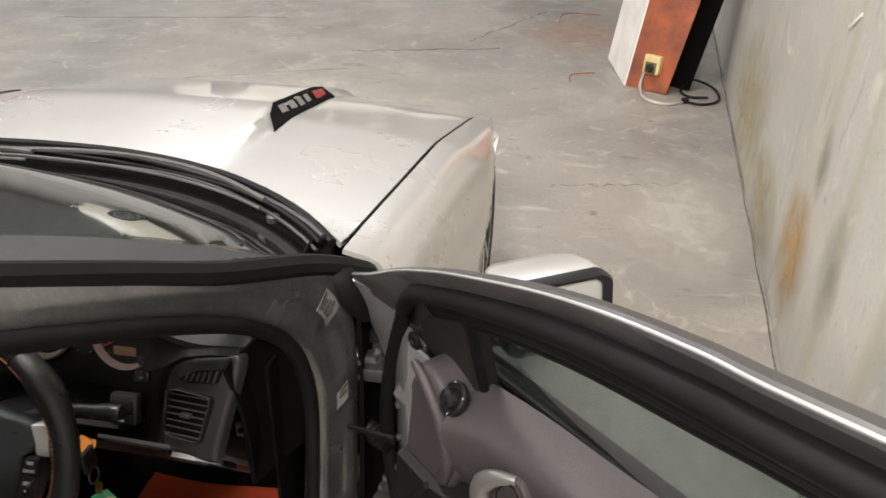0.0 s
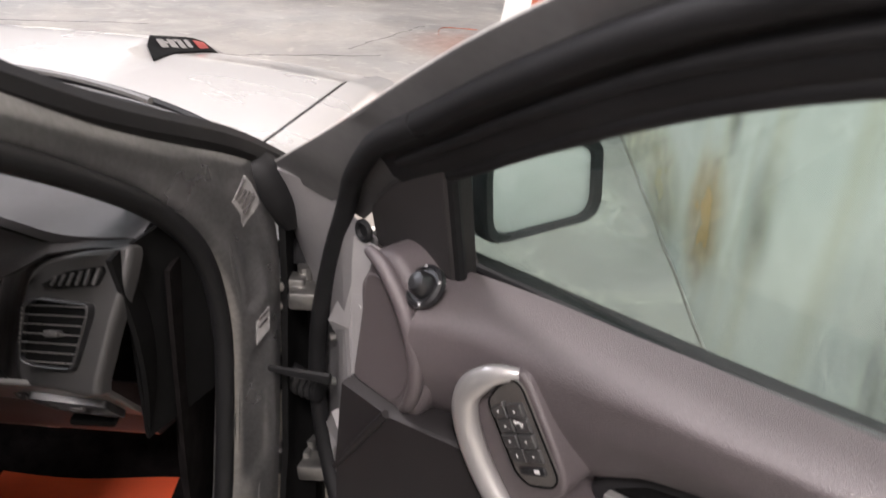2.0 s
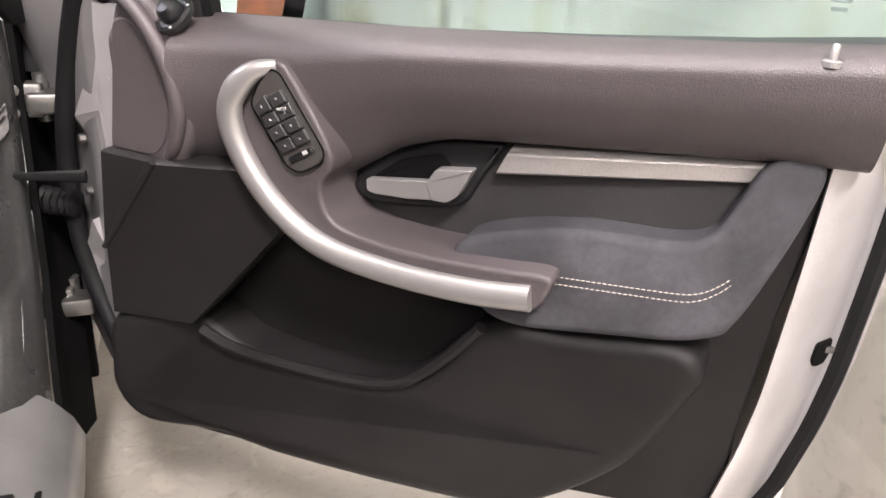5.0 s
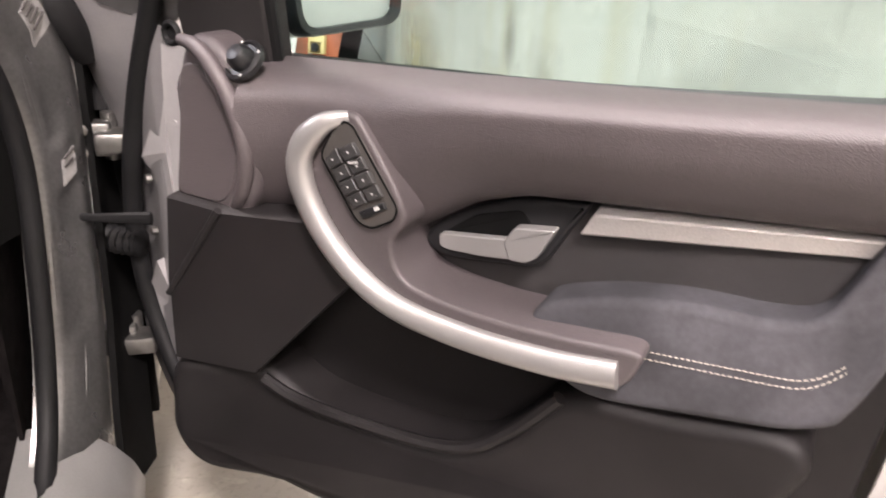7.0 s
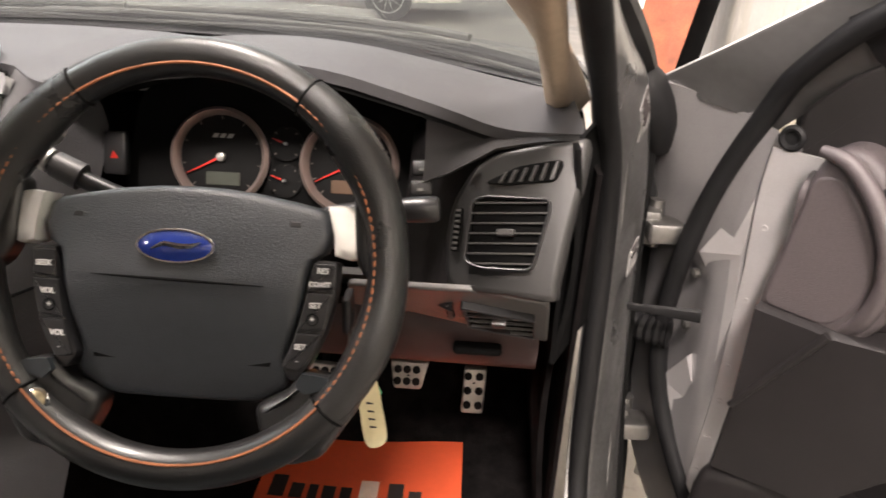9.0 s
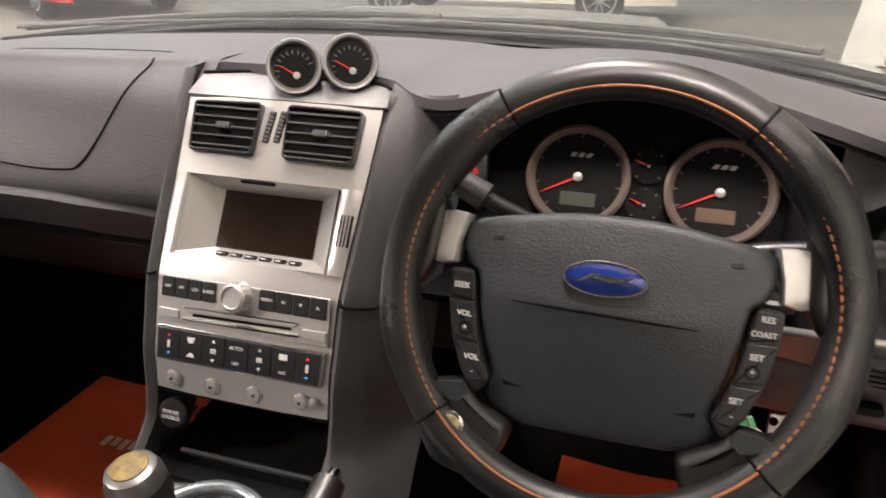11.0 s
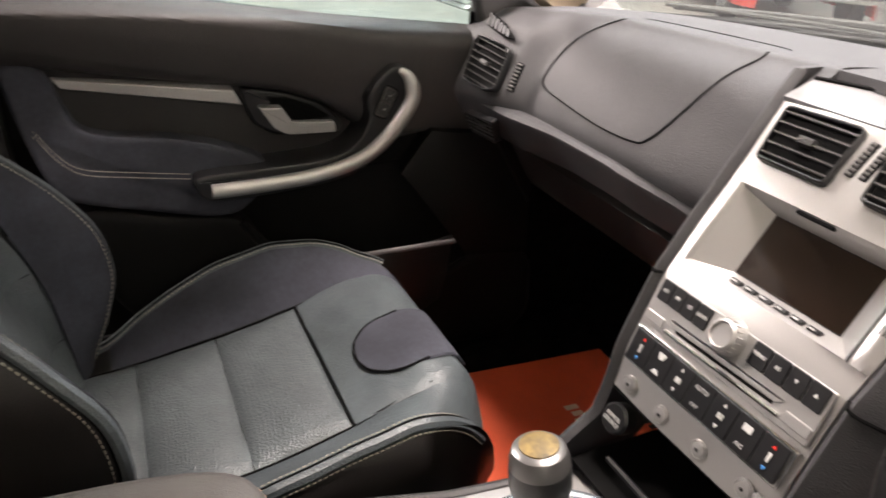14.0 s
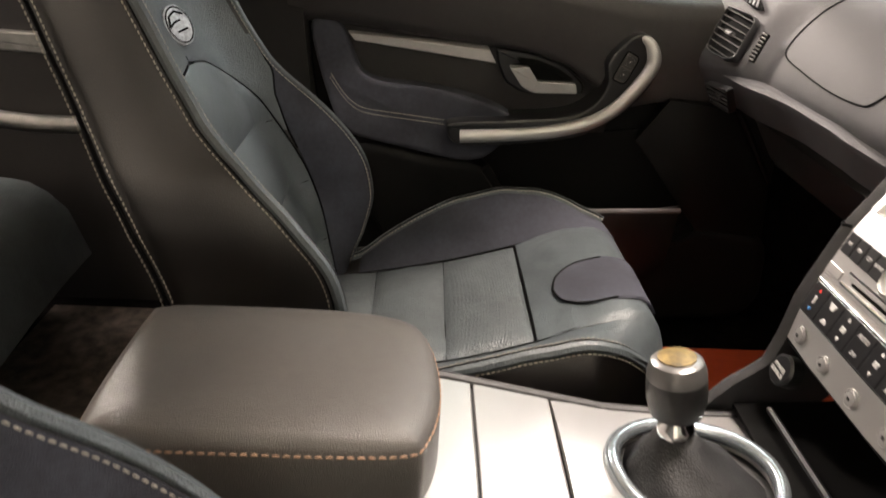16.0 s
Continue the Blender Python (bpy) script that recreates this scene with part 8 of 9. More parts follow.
part("knob_badge", lathe([(0.0185, L_ - 0.002), (0.0185, L_ + 0.0005), (0.017, L_ + 0.0012), (0.0005, L_ + 0.002)], kb, kd, 36), gold, lever, "worn gold badge")
hb = base("hand_brake", (0.07, 0.95, 0.55), "black hand brake lever with a bright release button", "hand brake")
part("grip", tube(spline([V(0.115, 0.86, 0.50), V(0.125, 1.0, 0.545), V(0.128, 1.10, 0.575)], 14), [0.012 + 0.006 * min(1, i / 5) for i in range(15)], 12), leather_side, hb)
part("release_button", lathe([(0.007, 0), (0.007, 0.014), (0.005, 0.017)], V(0.128, 1.10, 0.576), (0.03, 1, 0.3), 16), chrome, hb)
arm = base("armrest", (0, 0.6, 0.58), "grey padded centre armrest with copper stitching", "armrest")
ao = [p.to_2d() for p in spline([(-0.10, 0.47, 0), (-0.105, 0.55, 0), (-0.102, 0.66, 0), (-0.085, 0.725, 0), (-0.045, 0.748, 0), (0.03, 0.756, 0), (0.09, 0.745, 0), (0.110, 0.72, 0), (0.112, 0.60, 0), (0.108, 0.48, 0), (0.085, 0.455, 0), (-0.07, 0.455, 0)], 72, True)]
rings = [[V(p.x * 0.97, p.y, 0.575) for p in ao], [V(p.x, p.y, 0.60) for p in ao]]
for k, sc in ((0.625, 1.0), (0.637, 0.985), (0.644, 0.95), (0.648, 0.88), (0.652, 0.6)):
    rings.append([V(0.003 + (p.x - 0.003) * sc, 0.605 + (p.y - 0.605) * (1 - (1 - sc) * 0.75), k) for p in ao])
part("pad", loft(rings), mat("grey_pad_vinyl", (0.098, 0.090, 0.083), 0.36, 0, var=0.05, bump=0.35, bscale=800, cells=True), arm, "grey vinyl pad")
st_ = [V(0.003 + (p.x - 0.003) * 0.995, 0.605 + (p.y - 0.605) * 0.995, 0.6335) for p in ao]
part("stitching", dashes(st_ + st_[:1], 0.006, 0.0025, 0.0012), mat("copper_thread", (0.42, 0.25, 0.16), 0.8), arm)

# ---- seats ----


def seat(cx, name, label, inner):
    """A front bucket seat about x = cx: lofted cushion and back with deep bolsters; inner is the side towards the tunnel."""
    s = base(name, (cx, 0.75, 0.28), label, "car seat", "front seats")

    # back: height by height, a closed section
    def back_sec(z, n=44):
        w = curve(z, [0.40, 0.50, 0.58, 0.66, 0.72, 0.77, 0.82, 0.90, 0.97, 1.02, 1.05], [0.195, 0.216, 0.226, 0.226, 0.216, 0.196, 0.182, 0.170, 0.158, 0.125, 0.08])
        yc = curve(z, [0.40, 0.504, 0.616, 0.713, 0.814, 0.868, 0.95, 1.05], [0.600, 0.558, 0.516, 0.468, 0.420, 0.392, 0.352, 0.320])
        yb = curve(z, [0.40, 0.575, 0.685, 0.765, 0.85, 0.914, 1.0, 1.05], [0.43, 0.415, 0.380, 0.342, 0.308, 0.285, 0.250, 0.232])
        h = curve(z, [0.40, 0.45, 0.50, 0.57, 0.63, 0.69, 0.74, 0.775, 0.80, 0.85, 0.92, 0.98, 1.05], [0.0, 0.03, 0.072, 0.114, 0.124, 0.110, 0.084, 0.064, 0.056, 0.054, 0.056, 0.045, 0.01])
        return w, yc, yb, h

    def roll(u, h):
        a = abs(u)
        if a < 0.93:
            return h * max(0.0, (a - 0.42) / 0.51) ** 1.9
        return h * (1 - 0.30 * ((a - 0.93) / 0.07) ** 2)

    def front(u, z, lift=0.0):
        w, yc, yb, h = back_sec(z)
        return V(cx + w * u, yc + roll(u, h) + lift, z)

    def back_ring(z, m=30):
        w, yc, yb, h = back_sec(z)
        r = [front(u, z) for u in lin(-1, 1, m + 1)]
        for i in range(m - 1):
            u = 1 - 2 * (i + 1) / m
            r.append(V(cx + w * u * (1.0 - 0.03 * abs(u) ** 6), yb + 0.022 * u ** 4, z))
        return r
    part("backrest", loft([back_ring(z) for z in lin(0.40, 1.03, 44) + [1.038, 1.044, 1.048]]), leather_side, s, "black leather backrest", 60)
    # upholstery panels laid on the front
    SEAMS = [0.415, 0.508, 0.608, 0.708, 0.822]

    def arch_u(z):
        """Half-width of the ribbed centre panel, closing in an arch at the top."""
        return 0.66 * math.sqrt(max(0.0, 1 - max(0.0, (z - 0.735) / 0.087) ** 2))

    def centre(u, v):
        z = 0.415 + 0.406 * v
        puff = abs(math.sin(math.pi * lerp(z, SEAMS, range(5)))) ** 0.55 * max(0.0, math.sin(math.pi * u)) ** 0.35
        return front((2 * u - 1) * arch_u(z), z, 0.003 + 0.013 * puff)

    def side_u(z):
        """Inner edge of the suede bolster, running out to the piping at its top."""
        return curve(z, [0.40, 0.62, 0.68, 0.74, 0.79, 0.84], [0.67, 0.67, 0.69, 0.77, 0.905, 0.918])

    def shoulder(u, z, sg):
        lo = arch_u(z) + 0.010
        return front(sg * (lo + max(0.004, side_u(z) - 0.010 - lo) * u), z, 0.0036)
    part("back_centre", grid(centre, lin(0, 1, 24), lin(0, 1, 70), -0.004), leather_rib, s, "ribbed leather back panel")
    for sg in (-1, 1):
        part("back_bolster", grid(lambda u, v, sg=sg: front(sg * (side_u(0.425 + 0.375 * v) + (0.922 - side_u(0.425 + 0.375 * v)) * u), 0.425 + 0.375 * v, 0.003 + 0.004 * math.sin(math.pi * u) * (1 - v ** 4)), lin(0, 1, 16), lin(0, 1, 30), -0.004 * sg), suede, s, "indigo suede bolster")
        part("shoulder_panel", grid(lambda u, v, sg=sg: shoulder(u, 0.69 + 0.145 * v, sg), lin(0, 1, 16), lin(0, 1, 30), -0.004 * sg), leather, s, "leather shoulder panel")
        edge = [front(sg * 0.965, z, 0.002) for z in lin(0.44, 1.0, 70)]
        part("piping", tube(edge, 0.0075, 8), leather, s, "rolled leather edge")
        part("stitching", dashes([p + V(-sg * 0.013, 0.003, 0) for p in edge], 0.0048, 0.0020, 0.0009), thread_light, s, "pale stitching")
        part("stitching", dashes([p + V(sg * 0.006, -0.012, 0) for p in edge], 0.0048, 0.0020, 0.0009), thread_light, s)
        part("seam", tube([p + V(sg * 0.004, -0.007, 0) for p in edge], 0.0014, 5), black_matt, s)
        part("seam", tube([front(sg * arch_u(z), z, 0.004) for z in lin(0.43, 0.8215, 60)], 0.0015, 5), black_matt, s)
        part("seam", tube([front(sg * (side_u(z) - 0.004), z, 0.0034) for z in lin(0.66, 0.80, 30)], 0.0016, 5), black_matt, s)
        rear = [V(cx + sg * back_sec(z)[0] * 0.975, back_sec(z)[2] + 0.024, z) for z in lin(0.42, 1.02, 60)]
        part("stitching", dashes([p + V(sg * 0.004, 0.004, 0) for p in rear], 0.0048, 0.0020, 0.0009), thread_light, s)
        part("stitching", dashes([p + V(sg * 0.002, -0.010, 0) for p in rear], 0.0048, 0.0020, 0.0009), thread_light, s)
        part("seam", tube([p + V(sg * 0.003, -0.003, 0) for p in rear], 0.0028, 5), black_matt, s)
    part("head_panel", grid(lambda u, v: front(-0.88 + 1.76 * u, 0.832 + 0.165 * v, 0.004), lin(0, 1, 24), lin(0, 1, 16), -0.004), leather, s, "leather head panel")
    for zz in SEAMS[1:4]:
        part("seam", tube([front(u, zz, 0.0032) for u in lin(-0.64, 0.64, 20)], 0.0009, 5), black_matt, s)
    for dz in (0.0, 0.012):
        arc_ = [front(u, 0.975 + dz - 0.05 * abs(u) ** 4, 0.006) for u in lin(-0.84, 0.84, 40)]
        part("stitching", dashes(arc_, 0.0048, 0.0020, 0.0009), thread_light, s)
    part("seam", tube([front(u, 0.981 - 0.05 * abs(u) ** 4, 0.0055) for u in lin(-0.84, 0.84, 40)], 0.0014, 5), black_matt, s)
    ub = -0.10 if cx < 0 else 0.10
    bx = V(0.30 if cx < 0 else -0.30, 0.82, 0.40).normalized()
    bpos = front(ub, 0.868, 0.012)
    emb = part("embroidered_badge", lathe([(0.0003, -0.004), (0.0265, -0.004), (0.0265, 0.0008), (0.0255, 0.0014), (0.0003, 0.0014)], bpos, bx, 36), mat("silver_thread", (0.5, 0.52, 0.53), 0.6, 0.3, var=0.2, scale=200), s, "round silver embroidered badge")
    ey_ = (V(0, 0, 1) - bx * bx.z).normalized()
    ex_ = ey_.cross(bx)
    bm = bmesh.new()
    tube([bpos + (ex_ * math.cos(t) + ey_ * math.sin(t)) * 0.0235 + bx * 0.0016 for t in lin(0, 2 * math.pi * 35 / 36, 36)], 0.0011, 5, closed=True, bm=bm)
    for pts in ([(-0.020, -0.002), (-0.014, 0.012), (0.0, 0.018), (0.014, 0.013)], [(-0.020, -0.002), (-0.008, 0.004), (0.004, 0.006)], [(-0.008, -0.009), (0.012, -0.006)]):
        tube([bpos + ex_ * a + ey_ * b + bx * 0.0018 for a, b in pts], 0.0015, 5, bm=bm)
    part("badge_motif", bm, black_matt, emb)

    # cushion: closed sections along y
    def cush(y):
        w = curve(y, [0.52, 0.62, 0.80, 0.96, 1.03, 1.07, 1.09], [0.20, 0.222, 0.230, 0.224, 0.205, 0.188, 0.17])
        zc = curve(y, [0.52, 0.62, 0.775, 0.893, 0.97, 1.02, 1.045, 1.07, 1.09], [0.425, 0.435, 0.462, 0.497, 0.528, 0.540, 0.536, 0.510, 0.455])
        h = curve(y, [0.55, 0.62, 0.68, 0.74, 0.80, 0.86, 0.92, 0.98, 1.02, 1.06], [-0.01, 0.0, 0.038, 0.068, 0.086, 0.087, 0.068, 0.032, 0.006, 0.0])
        return w, zc, h

    def ctopz(u, y, lift=0.0):
        w, zc, h = cush(y)
        if u * inner > 0:
            q = min(1.0, max(0.0, (y - 0.93) / 0.13))
            h = 0.40 * h - 0.075 * q * q
        a = abs(u)
        bol = h * max(0.0, (a - 0.64) / 0.30) ** 1.1 if a < 0.94 else h * (1 - ((a - 0.94) / 0.06) ** 2 * 0.4)
        return V(cx + w * u, y, zc + bol + lift)
    rings = []
    for y in lin(0.53, 1.03, 26) + [1.042, 1.054, 1.066, 1.076, 1.084, 1.09]:
        w, zc, h = cush(y)
        r = [ctopz(u, y) for u in lin(-1, 1, 33)]
        r += [V(cx + w * 1.0, y, zc - 0.06), V(cx + w * 0.95, y - 0.02 * (y > 1.0), 0.33), V(cx - w * 0.95, y - 0.02 * (y > 1.0), 0.33), V(cx - w * 1.0, y, zc - 0.06)]
        rings.append(r)
    part("cushion", loft(rings), leather_side, s, "black leather cushion", 60)
    rib_puff = lambda y: abs(math.sin(math.pi * lerp(y, [0.57, 0.662, 0.775, 0.893], range(4)))) ** 0.5
    part("cushion_centre", grid(lambda u, v: ctopz(-0.645 + 1.29 * u, 0.59 + 0.303 * v, 0.003 + 0.014 * rib_puff(0.59 + 0.303 * v) * max(0.0, math.sin(math.pi * u)) ** 0.3 + 0.0012 * noise.noise((u * 9, v * 16, cx * 3))), lin(0, 1, 30), lin(0, 1, 60), 0.004), leather_rib, s, "ribbed leather cushion panel")
    part("cushion_front", grid(lambda u, v: ctopz((-0.655 + 1.31 * u) * (1 + 0.10 * v ** 1.4), 0.897 + 0.188 * v, 0.004 + 0.008 * max(0.0, math.sin(math.pi * u)) ** 0.35 * math.sin(math.pi * min(1, v * 1.1 + 0.03)) ** 0.4 + 0.0022 * noise.noise((u * 7, v * 8, cx))), lin(0, 1, 30), lin(0, 1, 30), 0.004), leather, s, "smooth leather front panel")
    off_ = -0.20 * inner if cx > 0 else 0.20

    def tongue(u, v):
        a = (-0.29 + 0.58 * u)
        y0 = curve(a, [-0.29, -0.275, -0.23, -0.12, 0.0, 0.12, 0.23, 0.275, 0.29], [1.01, 0.978, 0.955, 0.936, 0.931, 0.936, 0.955, 0.978, 1.01])
        y = y0 + (1.072 - y0) * v
        return ctopz(off_ + a, y, 0.0135)
    part("suede_tongue", grid(tongue, lin(0, 1, 22), lin(0, 1, 16), 0.004), suede, s, "indigo suede tongue")
    part("seam", tube([tongue(u, 0.0) for u in lin(0, 1, 36)], 0.0016, 5), black_matt, s)
    for yy in (0.895, 0.775, 0.662):
        part("seam", tube([ctopz(u, yy, 0.0032) for u in lin(-0.645, 0.645, 20)], 0.0009, 5), black_matt, s)
    for sg in (-1, 1):
        part("cushion_bolster", grid(lambda u, v, sg=sg: ctopz(sg * (0.66 + 0.265 * u), 0.63 + 0.445 * v, 0.003 + 0.003 * math.sin(math.pi * u)), lin(0, 1, 12), lin(0, 1, 40), 0.004 * sg), suede if sg * inner < 0 else leather, s, "suede-faced side bolster" if sg * inner < 0 else "worn leather side bolster")
        edge = [ctopz(sg * 0.962, y, 0.003) for y in lin(0.61, 1.05, 50)]
        part("piping", tube(edge, 0.0085, 8), leather, s, "rolled leather edge")
        part("stitching", dashes([p + V(-sg * 0.010, 0, 0.006) for p in edge], 0.0048, 0.0020, 0.0009), thread_light, s, "pale stitching")
        part("stitching", dashes([p + V(sg * 0.008, 0, -0.006) for p in edge], 0.0048, 0.0020, 0.0009), thread_light, s)
        part("seam", tube([p + V(-sg * 0.004, 0, 0.0075) for p in edge], 0.0018, 5), black_matt, s)
        part("seam", tube([ctopz(sg * 0.65, y, 0.004) for y in lin(0.60, 1.03, 40)], 0.0015, 5), black_matt, s)
        part("valance", slab(rounded([(0.54, 0.30), (1.04, 0.30), (1.07, 0.36), (1.02, 0.40), (0.56, 0.42), (0.48, 0.44), (0.47, 0.36)], 0.02), lambda a, b, k, sg=sg: V(cx + sg * (0.222 + k), a, b), -0.02, 0.008, 0.006, 2), black_plastic, s)
    for sg in (-1, 1):
        part("seat_rail", box((cx + sg * 0.17, 0.78, 0.285), (0.03, 0.55, 0.045), 0.006), black_matt, s)
    return s


seat(-0.42, "passenger_seat", "black leather sports seat with indigo suede bolsters and pale stitching", 1)
seat(0.42, "driver_seat", "black leather driver's sports seat with pale stitching", -1)
rs = base("rear_bench", (0, -0.5, 0.3), "dark leather rear bench seat", "car seat")
part("bench_cushion", grid(lambda u, v: V(-0.66 + 1.32 * u, -0.72 + 0.85 * v, curve(v, [0, 0.7, 0.88, 0.96, 1.0], [0.48, 0.53, 0.52, 0.475, 0.38]) + 0.03 * abs(math.cos(math.pi * u * 2)) ** 0.5), lin(0, 1, 24), lin(0, 1, 30), 0.12), leather, rs)
part("rear_carpet", grid(lambda u, v: V(-0.70 + 1.4 * u, 0.02 + 0.46 * v, 0.272 + 0.14 * math.exp(-((-0.70 + 1.4 * u) / 0.13) ** 4)), lin(0, 1, 24), lin(0, 1, 6), 0.006), carpet_tan, cons, "dusty dark carpet")
part("bench_back", grid(lambda u, v: V(-0.66 + 1.32 * u, -0.66 - 0.16 * v + 0.04 * abs(math.cos(math.pi * u * 2)) ** 0.5, 0.5 + 0.45 * v), lin(0, 1, 24), lin(0, 1, 14), -0.12), leather, rs)
for sx in (-0.66, 0.66):
    part("bench_bolster", grid(lambda u, v, sx=sx: V(sx + 0.10 * math.cos(u * 2 * math.pi) * math.sin(math.pi * (0.08 + 0.84 * v)), -0.46 + 0.14 * math.sin(u * 2 * math.pi) * math.sin(math.pi * (0.08 + 0.84 * v)) + 0.1 * (1 - v), 0.44 + 0.36 * v), lin(0, 1, 20), lin(0, 1, 14)), leather, rs)
rd = base("rear_door", (-0.78, 0.0, 0.35), "closed rear car door with dark trim and silver pull", "car door")
part("door_card", grid(lambda u, v: V(-0.765 - 0.02 * math.sin(math.pi * v), 0.40 - 1.05 * u, 0.22 + 0.73 * v), lin(0, 1, 12), lin(0, 1, 12), 0.02), vinyl_black, rd)
part("trim_strip", slab(rounded([(0.25, 0.745), (-0.25, 0.765), (-0.25, 0.795), (0.25, 0.785)], 0.004), lambda a, b, k: V(-0.752 + k, a, b), -0.01, 0.006, 0.004, 2), steel, rd)
part("grab_handle", tube(spline([V(-0.75, 0.30, 0.78), V(-0.72, 0.31, 0.72), V(-0.71, 0.24, 0.655), V(-0.72, 0.05, 0.635), V(-0.75, -0.15, 0.65)], 30), 0.016, 10), steel, rd)
rg = part("window_glass", grid(lambda u, v: V(-0.76 + 0.17 * v, 0.33 - 0.95 * u, 0.94 + 0.40 * v), lin(0, 1, 6), lin(0, 1, 6)), tint_glass, rd)
rg.visible_shadow = False

# ---- things round the car ----
bd = base("leaning_panel", (1.7, 5.75, 0), "rust-red steel housing with white face leaning by the wall", "panel")


def bpt(a, b, k):
    """a across the brown side, b up, k along the white face's depth."""
    p = V(1.60 + 0.27 * a, 5.84 - 0.20 * a, 0.0) + V(0.20, 0.0, 1.0) * b * 0.93 + V(-0.10, 0.62, 0.02) * k
    return p


part("housing", loft([[bpt(a, b, k) + V(-0.05 * (1 - a) * b, 0, 0) for a, b in ((0, 0.0), (1, 0.01), (1, 1.9), (0, 1.9))] for k in (0.0, 1.0)]), rust_steel, bd, "rust-red painted steel side")
part("white_face", loft([[bpt(-0.03, b, k) + V(-0.05 * b, 0, 0) for b, k in ((-0.0, -0.01), (1.92, -0.01), (1.92, 1.02), (-0.0, 1.02))], [bpt(0.01, b, k) + V(-0.05 * b, 0, 0) for b, k in ((-0.0, -0.01), (1.92, -0.01), (1.92, 1.02), (-0.0, 1.02))]]), white_board, bd, "white painted face")
# black block added where only shade lies between housing and wall
part("shade_block", loft([[bpt(a, b, k) for b, k in ((0.0, 0.45), (1.88, 0.45), (1.88, 0.98), (0.0, 0.98))] for a in (1.01, 1.8)]), black_matt, bd, "black block standing for the shaded gap behind the housing")
for a in range(8):
    rnd = random.Random(a)
    b0, k0 = 0.75 + rnd.random() * 0.5, 0.2 + rnd.random() * 0.6
    part("paint_fleck", loft([[bpt(-0.035, b0 + db, k0 + dk) + V(-0.05 * b0, 0, 0) for db, dk in ((0, 0), (0.09, 0.02), (0.11, 0.08), (0.02, 0.05))], [bpt(-0.045, b0 + db, k0 + dk) + V(-0.05 * b0, 0, 0) for db, dk in ((0, 0), (0.09, 0.02), (0.11, 0.08), (0.02, 0.05))]]), black_matt, bd)
sbx = base("isolator_switch", (1.76, 5.70, 0.15), "yellowed rotary isolator switch with grey cable", "switch")
sm = frame_m(bpt(0.47, 0.205, -0.03), V(0.27, -0.20, 0), V(0.2, 0, 0.93))
part("switch_box", box((0, 0, 0), (0.13, 0.13, 0.06), 0.012, sm), cream_box, sbx)
part("switch_plate", box((0, -0.02, 0.032), (0.085, 0.075, 0.008), 0.003, sm), gold, sbx)
part("rotary_knob", lathe([(0.030, 0.03), (0.030, 0.05), (0.022, 0.058), (0.0005, 0.058)], sm @ V(0, -0.02, 0), sm.to_3x3() @ V(0, 0, 1), 24), black_plastic, sbx)
cs = sm @ V(-0.055, -0.06, 0.0)
part("grey_cable", tube(spline([cs, cs + V(-0.02, -0.02, -0.10), V(1.72, 5.52, 0.012), V(1.85, 5.42, 0.010), V(1.98, 5.50, 0.010)], 40), 0.011, 8), mat("grey_cable_sheath", (0.42, 0.40, 0.36), 0.5), sbx)
cb = base("cable_coil", (2.05, 5.6, 0), "loose dark cable coiled on the floor by the wall", "cable")
part("cable", tube(spline([(1.98, 5.50, 0.010), (2.10, 5.46, 0.010), (2.22, 5.58, 0.012), (2.20, 5.80, 0.03), (2.06, 5.86, 0.06), (1.98, 5.74, 0.02), (2.02, 5.62, 0.01), (2.14, 5.55, 0.03)], 60), 0.009, 7), rubber, cb)
part("plug", box((1.985, 5.50, 0.018), (0.05, 0.04, 0.035), 0.008), rubber, cb)


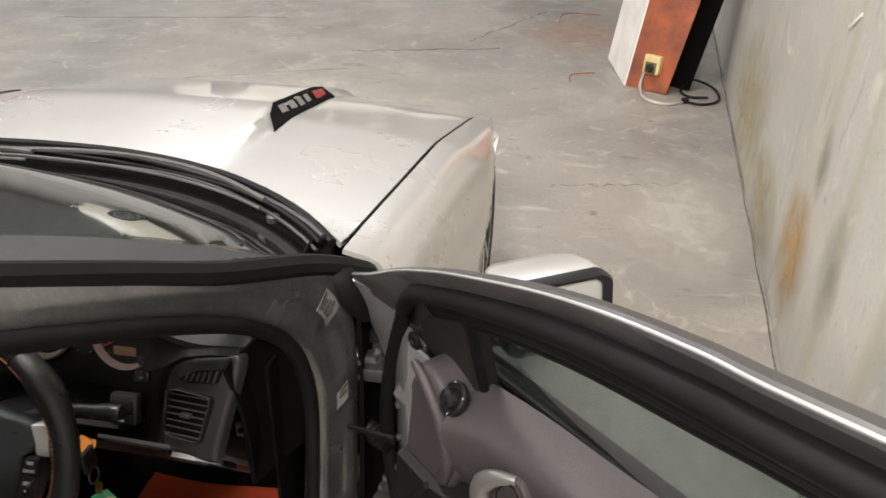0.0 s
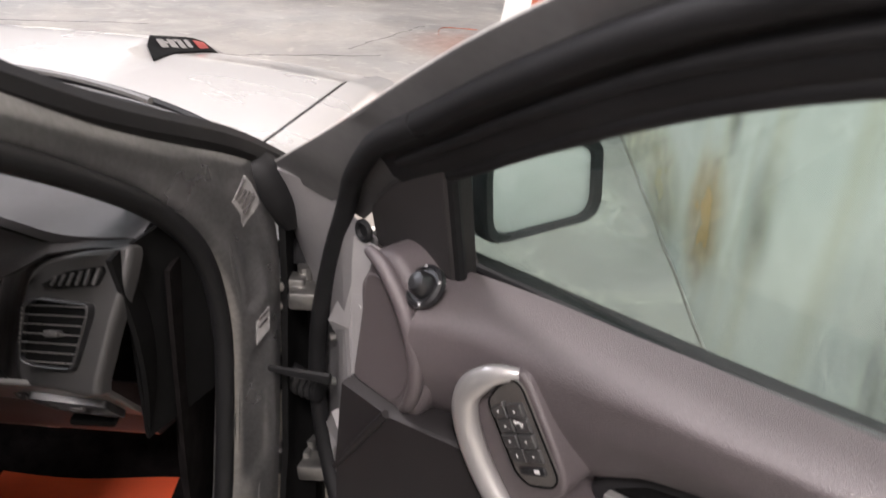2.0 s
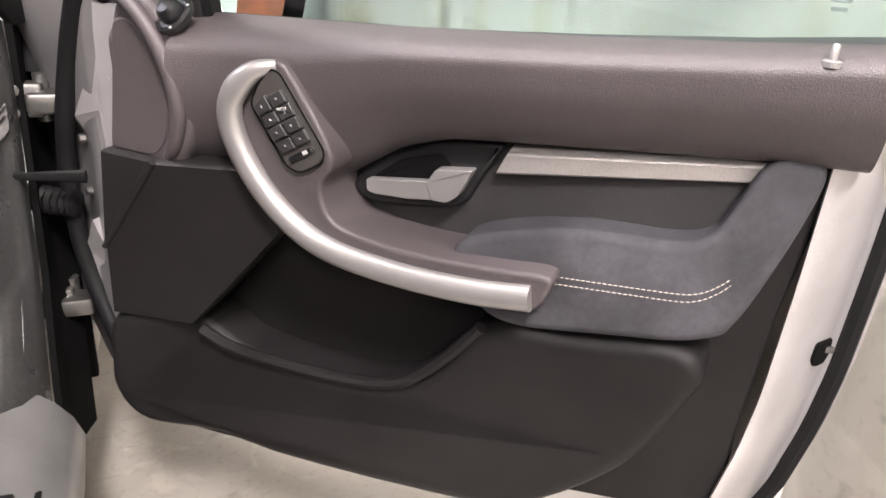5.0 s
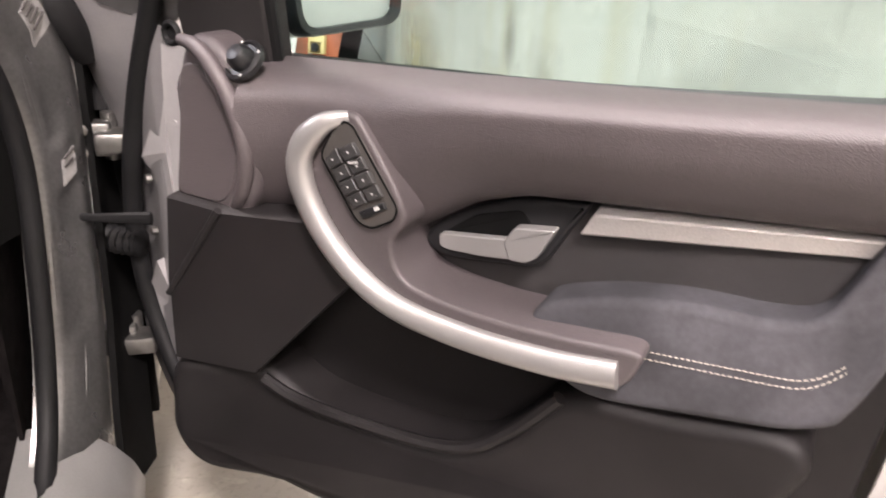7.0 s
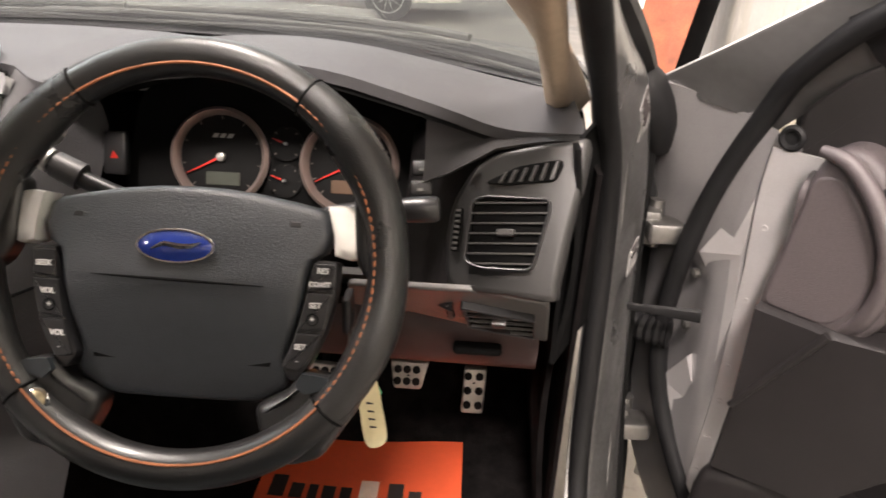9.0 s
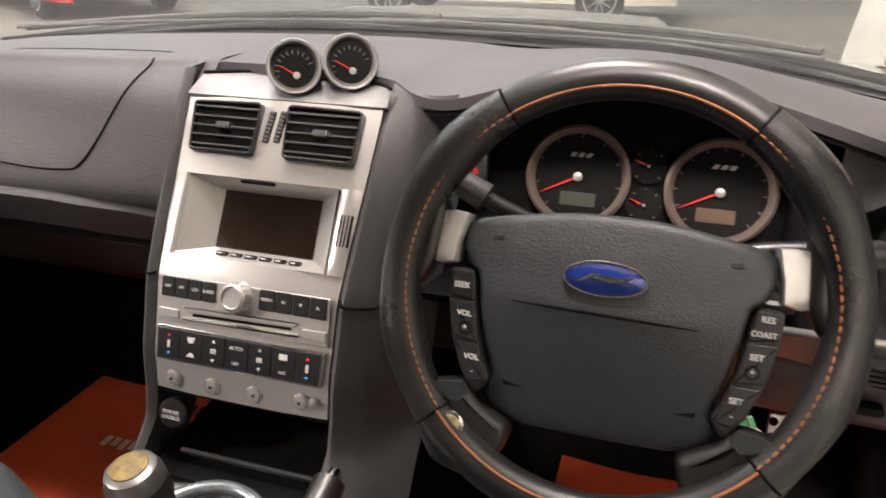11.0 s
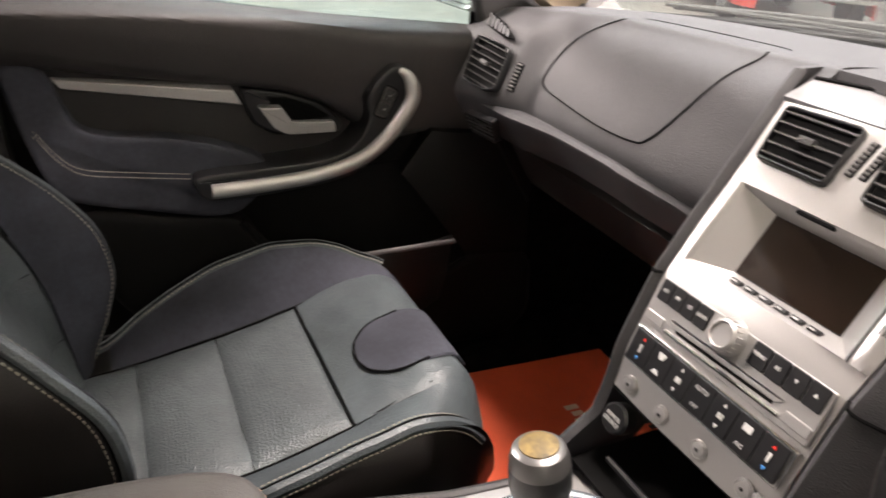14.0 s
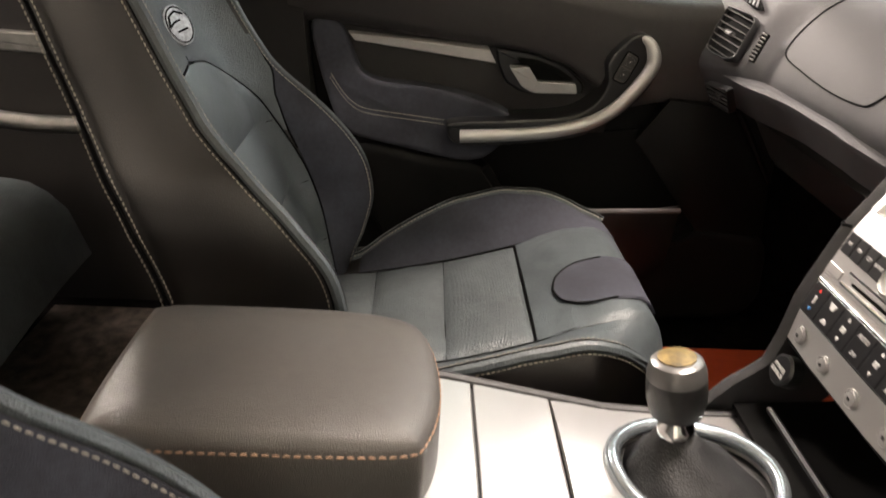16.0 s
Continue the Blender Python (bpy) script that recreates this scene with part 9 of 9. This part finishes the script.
def parked_car(at, yaw, material, label, tall=1.35, length=4.4, wheel_mat=alloy):
    """A sedan seen from afar: body, cabin glass, wheels, bumpers and lights."""
    c = base("parked_car", at, label, "car", "parked cars")
    m = Matrix.Translation(at) @ pose(0, 0, 0, 0, 0, yaw)
    hl, hw = length / 2, 0.85

    def body(u, v):
        x = -hl + length * u
        sec = lerp(u, [0, 0.03, 0.1, 0.3, 0.7, 0.92, 0.98, 1.0], [0.45, 0.62, 0.78, 0.86, 0.90, 0.84, 0.65, 0.5])
        ang = math.pi * v
        w = hw * lerp(u, [0, 0.06, 0.94, 1.0], [0.82, 1.0, 1.0, 0.82])
        y = -w * math.copysign(abs(math.cos(ang)) ** 0.35, math.cos(ang))
        z = 0.24 + (sec - 0.24) * abs(math.sin(ang)) ** 0.4
        return m @ V(x, y, z)
    part("body", grid(body, lin(0, 1, 26), lin(0, 1, 17), 0.02), material, c)
    part("cabin", loft([[m @ V(x, y, z) for x, y in ((a, -w), (b, -w), (b, w), (a, w))] for z, a, b, w in ((0.86, -1.35, 0.95, 0.78), (1.12, -1.05, 0.60, 0.70), (tall - 0.06, -0.80, 0.25, 0.62))]), screen_mat, c, "dark glass")
    part("roof", loft([[m @ V(x, y, z) for x, y in ((a, -w), (b, -w), (b, w), (a, w))] for z, a, b, w in ((tall - 0.065, -0.84, 0.29, 0.64), (tall - 0.02, -0.78, 0.22, 0.60), (tall, -0.6, 0.05, 0.5))]), material, c)
    for xx, ww in ((-0.98, 0.72), (-0.25, 0.705), (0.45, 0.715)):
        for sg in (-1, 1):
            part("pillar", tube([m @ V(xx * 1.05, sg * 0.785, 0.87), m @ V(xx * 0.72, sg * 0.63, tall - 0.05)], 0.03, 6), material, c)
    for wx in (-1.32, 1.32):
        for sg in (-1, 1):
            p = m @ V(wx, sg * 0.76, 0.30)
            ax = m.to_3x3() @ V(0, sg, 0)
            tw = part("tyre", lathe([(0.19, -0.09), (0.28, -0.09), (0.30, -0.06), (0.30, 0.07), (0.28, 0.10), (0.20, 0.10)], p, ax, 28), tyre_mat, c)
            bm = lathe([(0.195, 0.0), (0.20, 0.10), (0.185, 0.105), (0.165, 0.06), (0.06, 0.075), (0.05, 0.10), (0.001, 0.10)], p, ax, 28)
            for k in range(10):
                a = 2 * math.pi * k / 10
                e1 = m.to_3x3() @ V(math.cos(a), 0, math.sin(a))
                tube([p + e1 * 0.06 + ax * 0.09, p + e1 * 0.175 + ax * 0.085], 0.016, 5, bm=bm)
            part("rim", bm, wheel_mat, tw)
    for sx, sgn in ((-1, -1), (1, 1)):
        part("bumper", tube([m @ V(sx * (hl - 0.10), -0.78, 0.45), m @ V(sx * (hl + 0.03), -0.6, 0.45), m @ V(sx * (hl + 0.05), 0.6, 0.45), m @ V(sx * (hl - 0.10), 0.78, 0.45)], 0.05, 8), chrome, c)
    for sg in (-1, 1):
        part("headlamp", lathe([(0.09, 0), (0.09, 0.02), (0.06, 0.04), (0.001, 0.045)], m @ V(hl - 0.03, sg * 0.58, 0.60), m.to_3x3() @ V(1, 0, 0), 18), chrome, c)
        part("tail_lamp", box((0, 0, 0), (0.04, 0.26, 0.10), 0.01, m @ Matrix.Translation((-hl + 0.03, sg * 0.55, 0.62))), red_plastic, c)
    return c


parked_car((-1.9, 10.6, 0), 182, white_paint, "cream classic sedan with spoked alloy wheels parked in the hall")
parked_car((-6.2, -3.8, 0), 60, blue_paint, "bright blue sedan parked in the hall")
parked_car((-9.0, -5.0, 0), 55, grey_paint, "grey-blue classic sedan parked in the hall")
parked_car((-8.0, 9.6, 0), 150, red_paint, "red sedan parked across the hall")
parked_car((3.0 - 6.4, 16.5, 0), 10, red_paint, "red sedan at the far end of the hall")


def motorbike(at, yaw):
    b = base("motorbike", at, "black and chrome motorcycle standing in the hall", "motorcycle")
    m = Matrix.Translation(at) @ pose(0, 0, 0, 0, 0, yaw)
    ax = m.to_3x3() @ V(0, 1, 0)
    for x in (-0.72, 0.72):
        p = m @ V(x, 0, 0.31)
        w = part("tyre", lathe([(0.24, -0.05), (0.29, -0.055), (0.31, 0), (0.29, 0.055), (0.24, 0.05)], p, ax, 36), tyre_mat, b)
        bm = lathe([(0.235, -0.035), (0.245, 0.0), (0.235, 0.035), (0.225, 0.0)], p, ax, 36)
        for k in range(20):
            a = 2 * math.pi * k / 20
            e = m.to_3x3() @ V(math.cos(a), 0, math.sin(a))
            tube([p + e * 0.03 + ax * (0.02 if k % 2 else -0.02), p + e * 0.235], 0.004, 4, bm=bm)
        lathe([(0.035, -0.05), (0.035, 0.05)], p, ax, 14, bm=bm)
        part("rim", bm, chrome, w)
        part("mudguard", tube([m @ V(x + 0.345 * math.cos(t), 0, 0.31 + 0.345 * math.sin(t)) for t in lin(0.5, 2.6, 14)], 0.05, 8, flat=1.0), black_plastic, b)
    part("frame", tube(spline([m @ V(-0.72, 0, 0.31), m @ V(-0.25, 0, 0.38), m @ V(0.3, 0, 0.40), m @ V(0.5, 0, 0.85), m @ V(-0.1, 0, 0.75), m @ V(-0.6, 0, 0.70)], 30), 0.035, 8), black_plastic, b)
    part("engine", box((0, 0, 0), (0.5, 0.3, 0.34), 0.06, m @ Matrix.Translation((0.02, 0, 0.47))), steel, b)
    part("fuel_tank", lathe([(0.05, -0.28), (0.13, -0.2), (0.16, 0.0), (0.12, 0.22), (0.03, 0.28)], m @ V(0.15, 0, 0.86), m.to_3x3() @ V(1, 0, 0), 20), red_paint, b)
    part("saddle", box((0, 0, 0), (0.65, 0.26, 0.09), 0.04, m @ Matrix.Translation((-0.42, 0, 0.82))), leather_side, b)
    part("fork", tube([m @ V(0.72, 0.07, 0.31), m @ V(0.5, 0.07, 0.98)], 0.022, 8), chrome, b)
    part("fork", tube([m @ V(0.72, -0.07, 0.31), m @ V(0.5, -0.07, 0.98)], 0.022, 8), chrome, b)
    part("handlebar", tube(spline([m @ V(0.3, 0.38, 1.02), m @ V(0.48, 0.15, 1.05), m @ V(0.48, -0.15, 1.05), m @ V(0.3, -0.38, 1.02)], 16), 0.014, 8), chrome, b)
    part("exhaust", tube(spline([m @ V(0.25, -0.15, 0.42), m @ V(0.2, -0.19, 0.26), m @ V(-0.8, -0.2, 0.27)], 20), 0.035, 10), chrome, b)


motorbike((-8.9, 0.2, 0), 78)
motorbike((-9.6, 2.0, 0), 70)
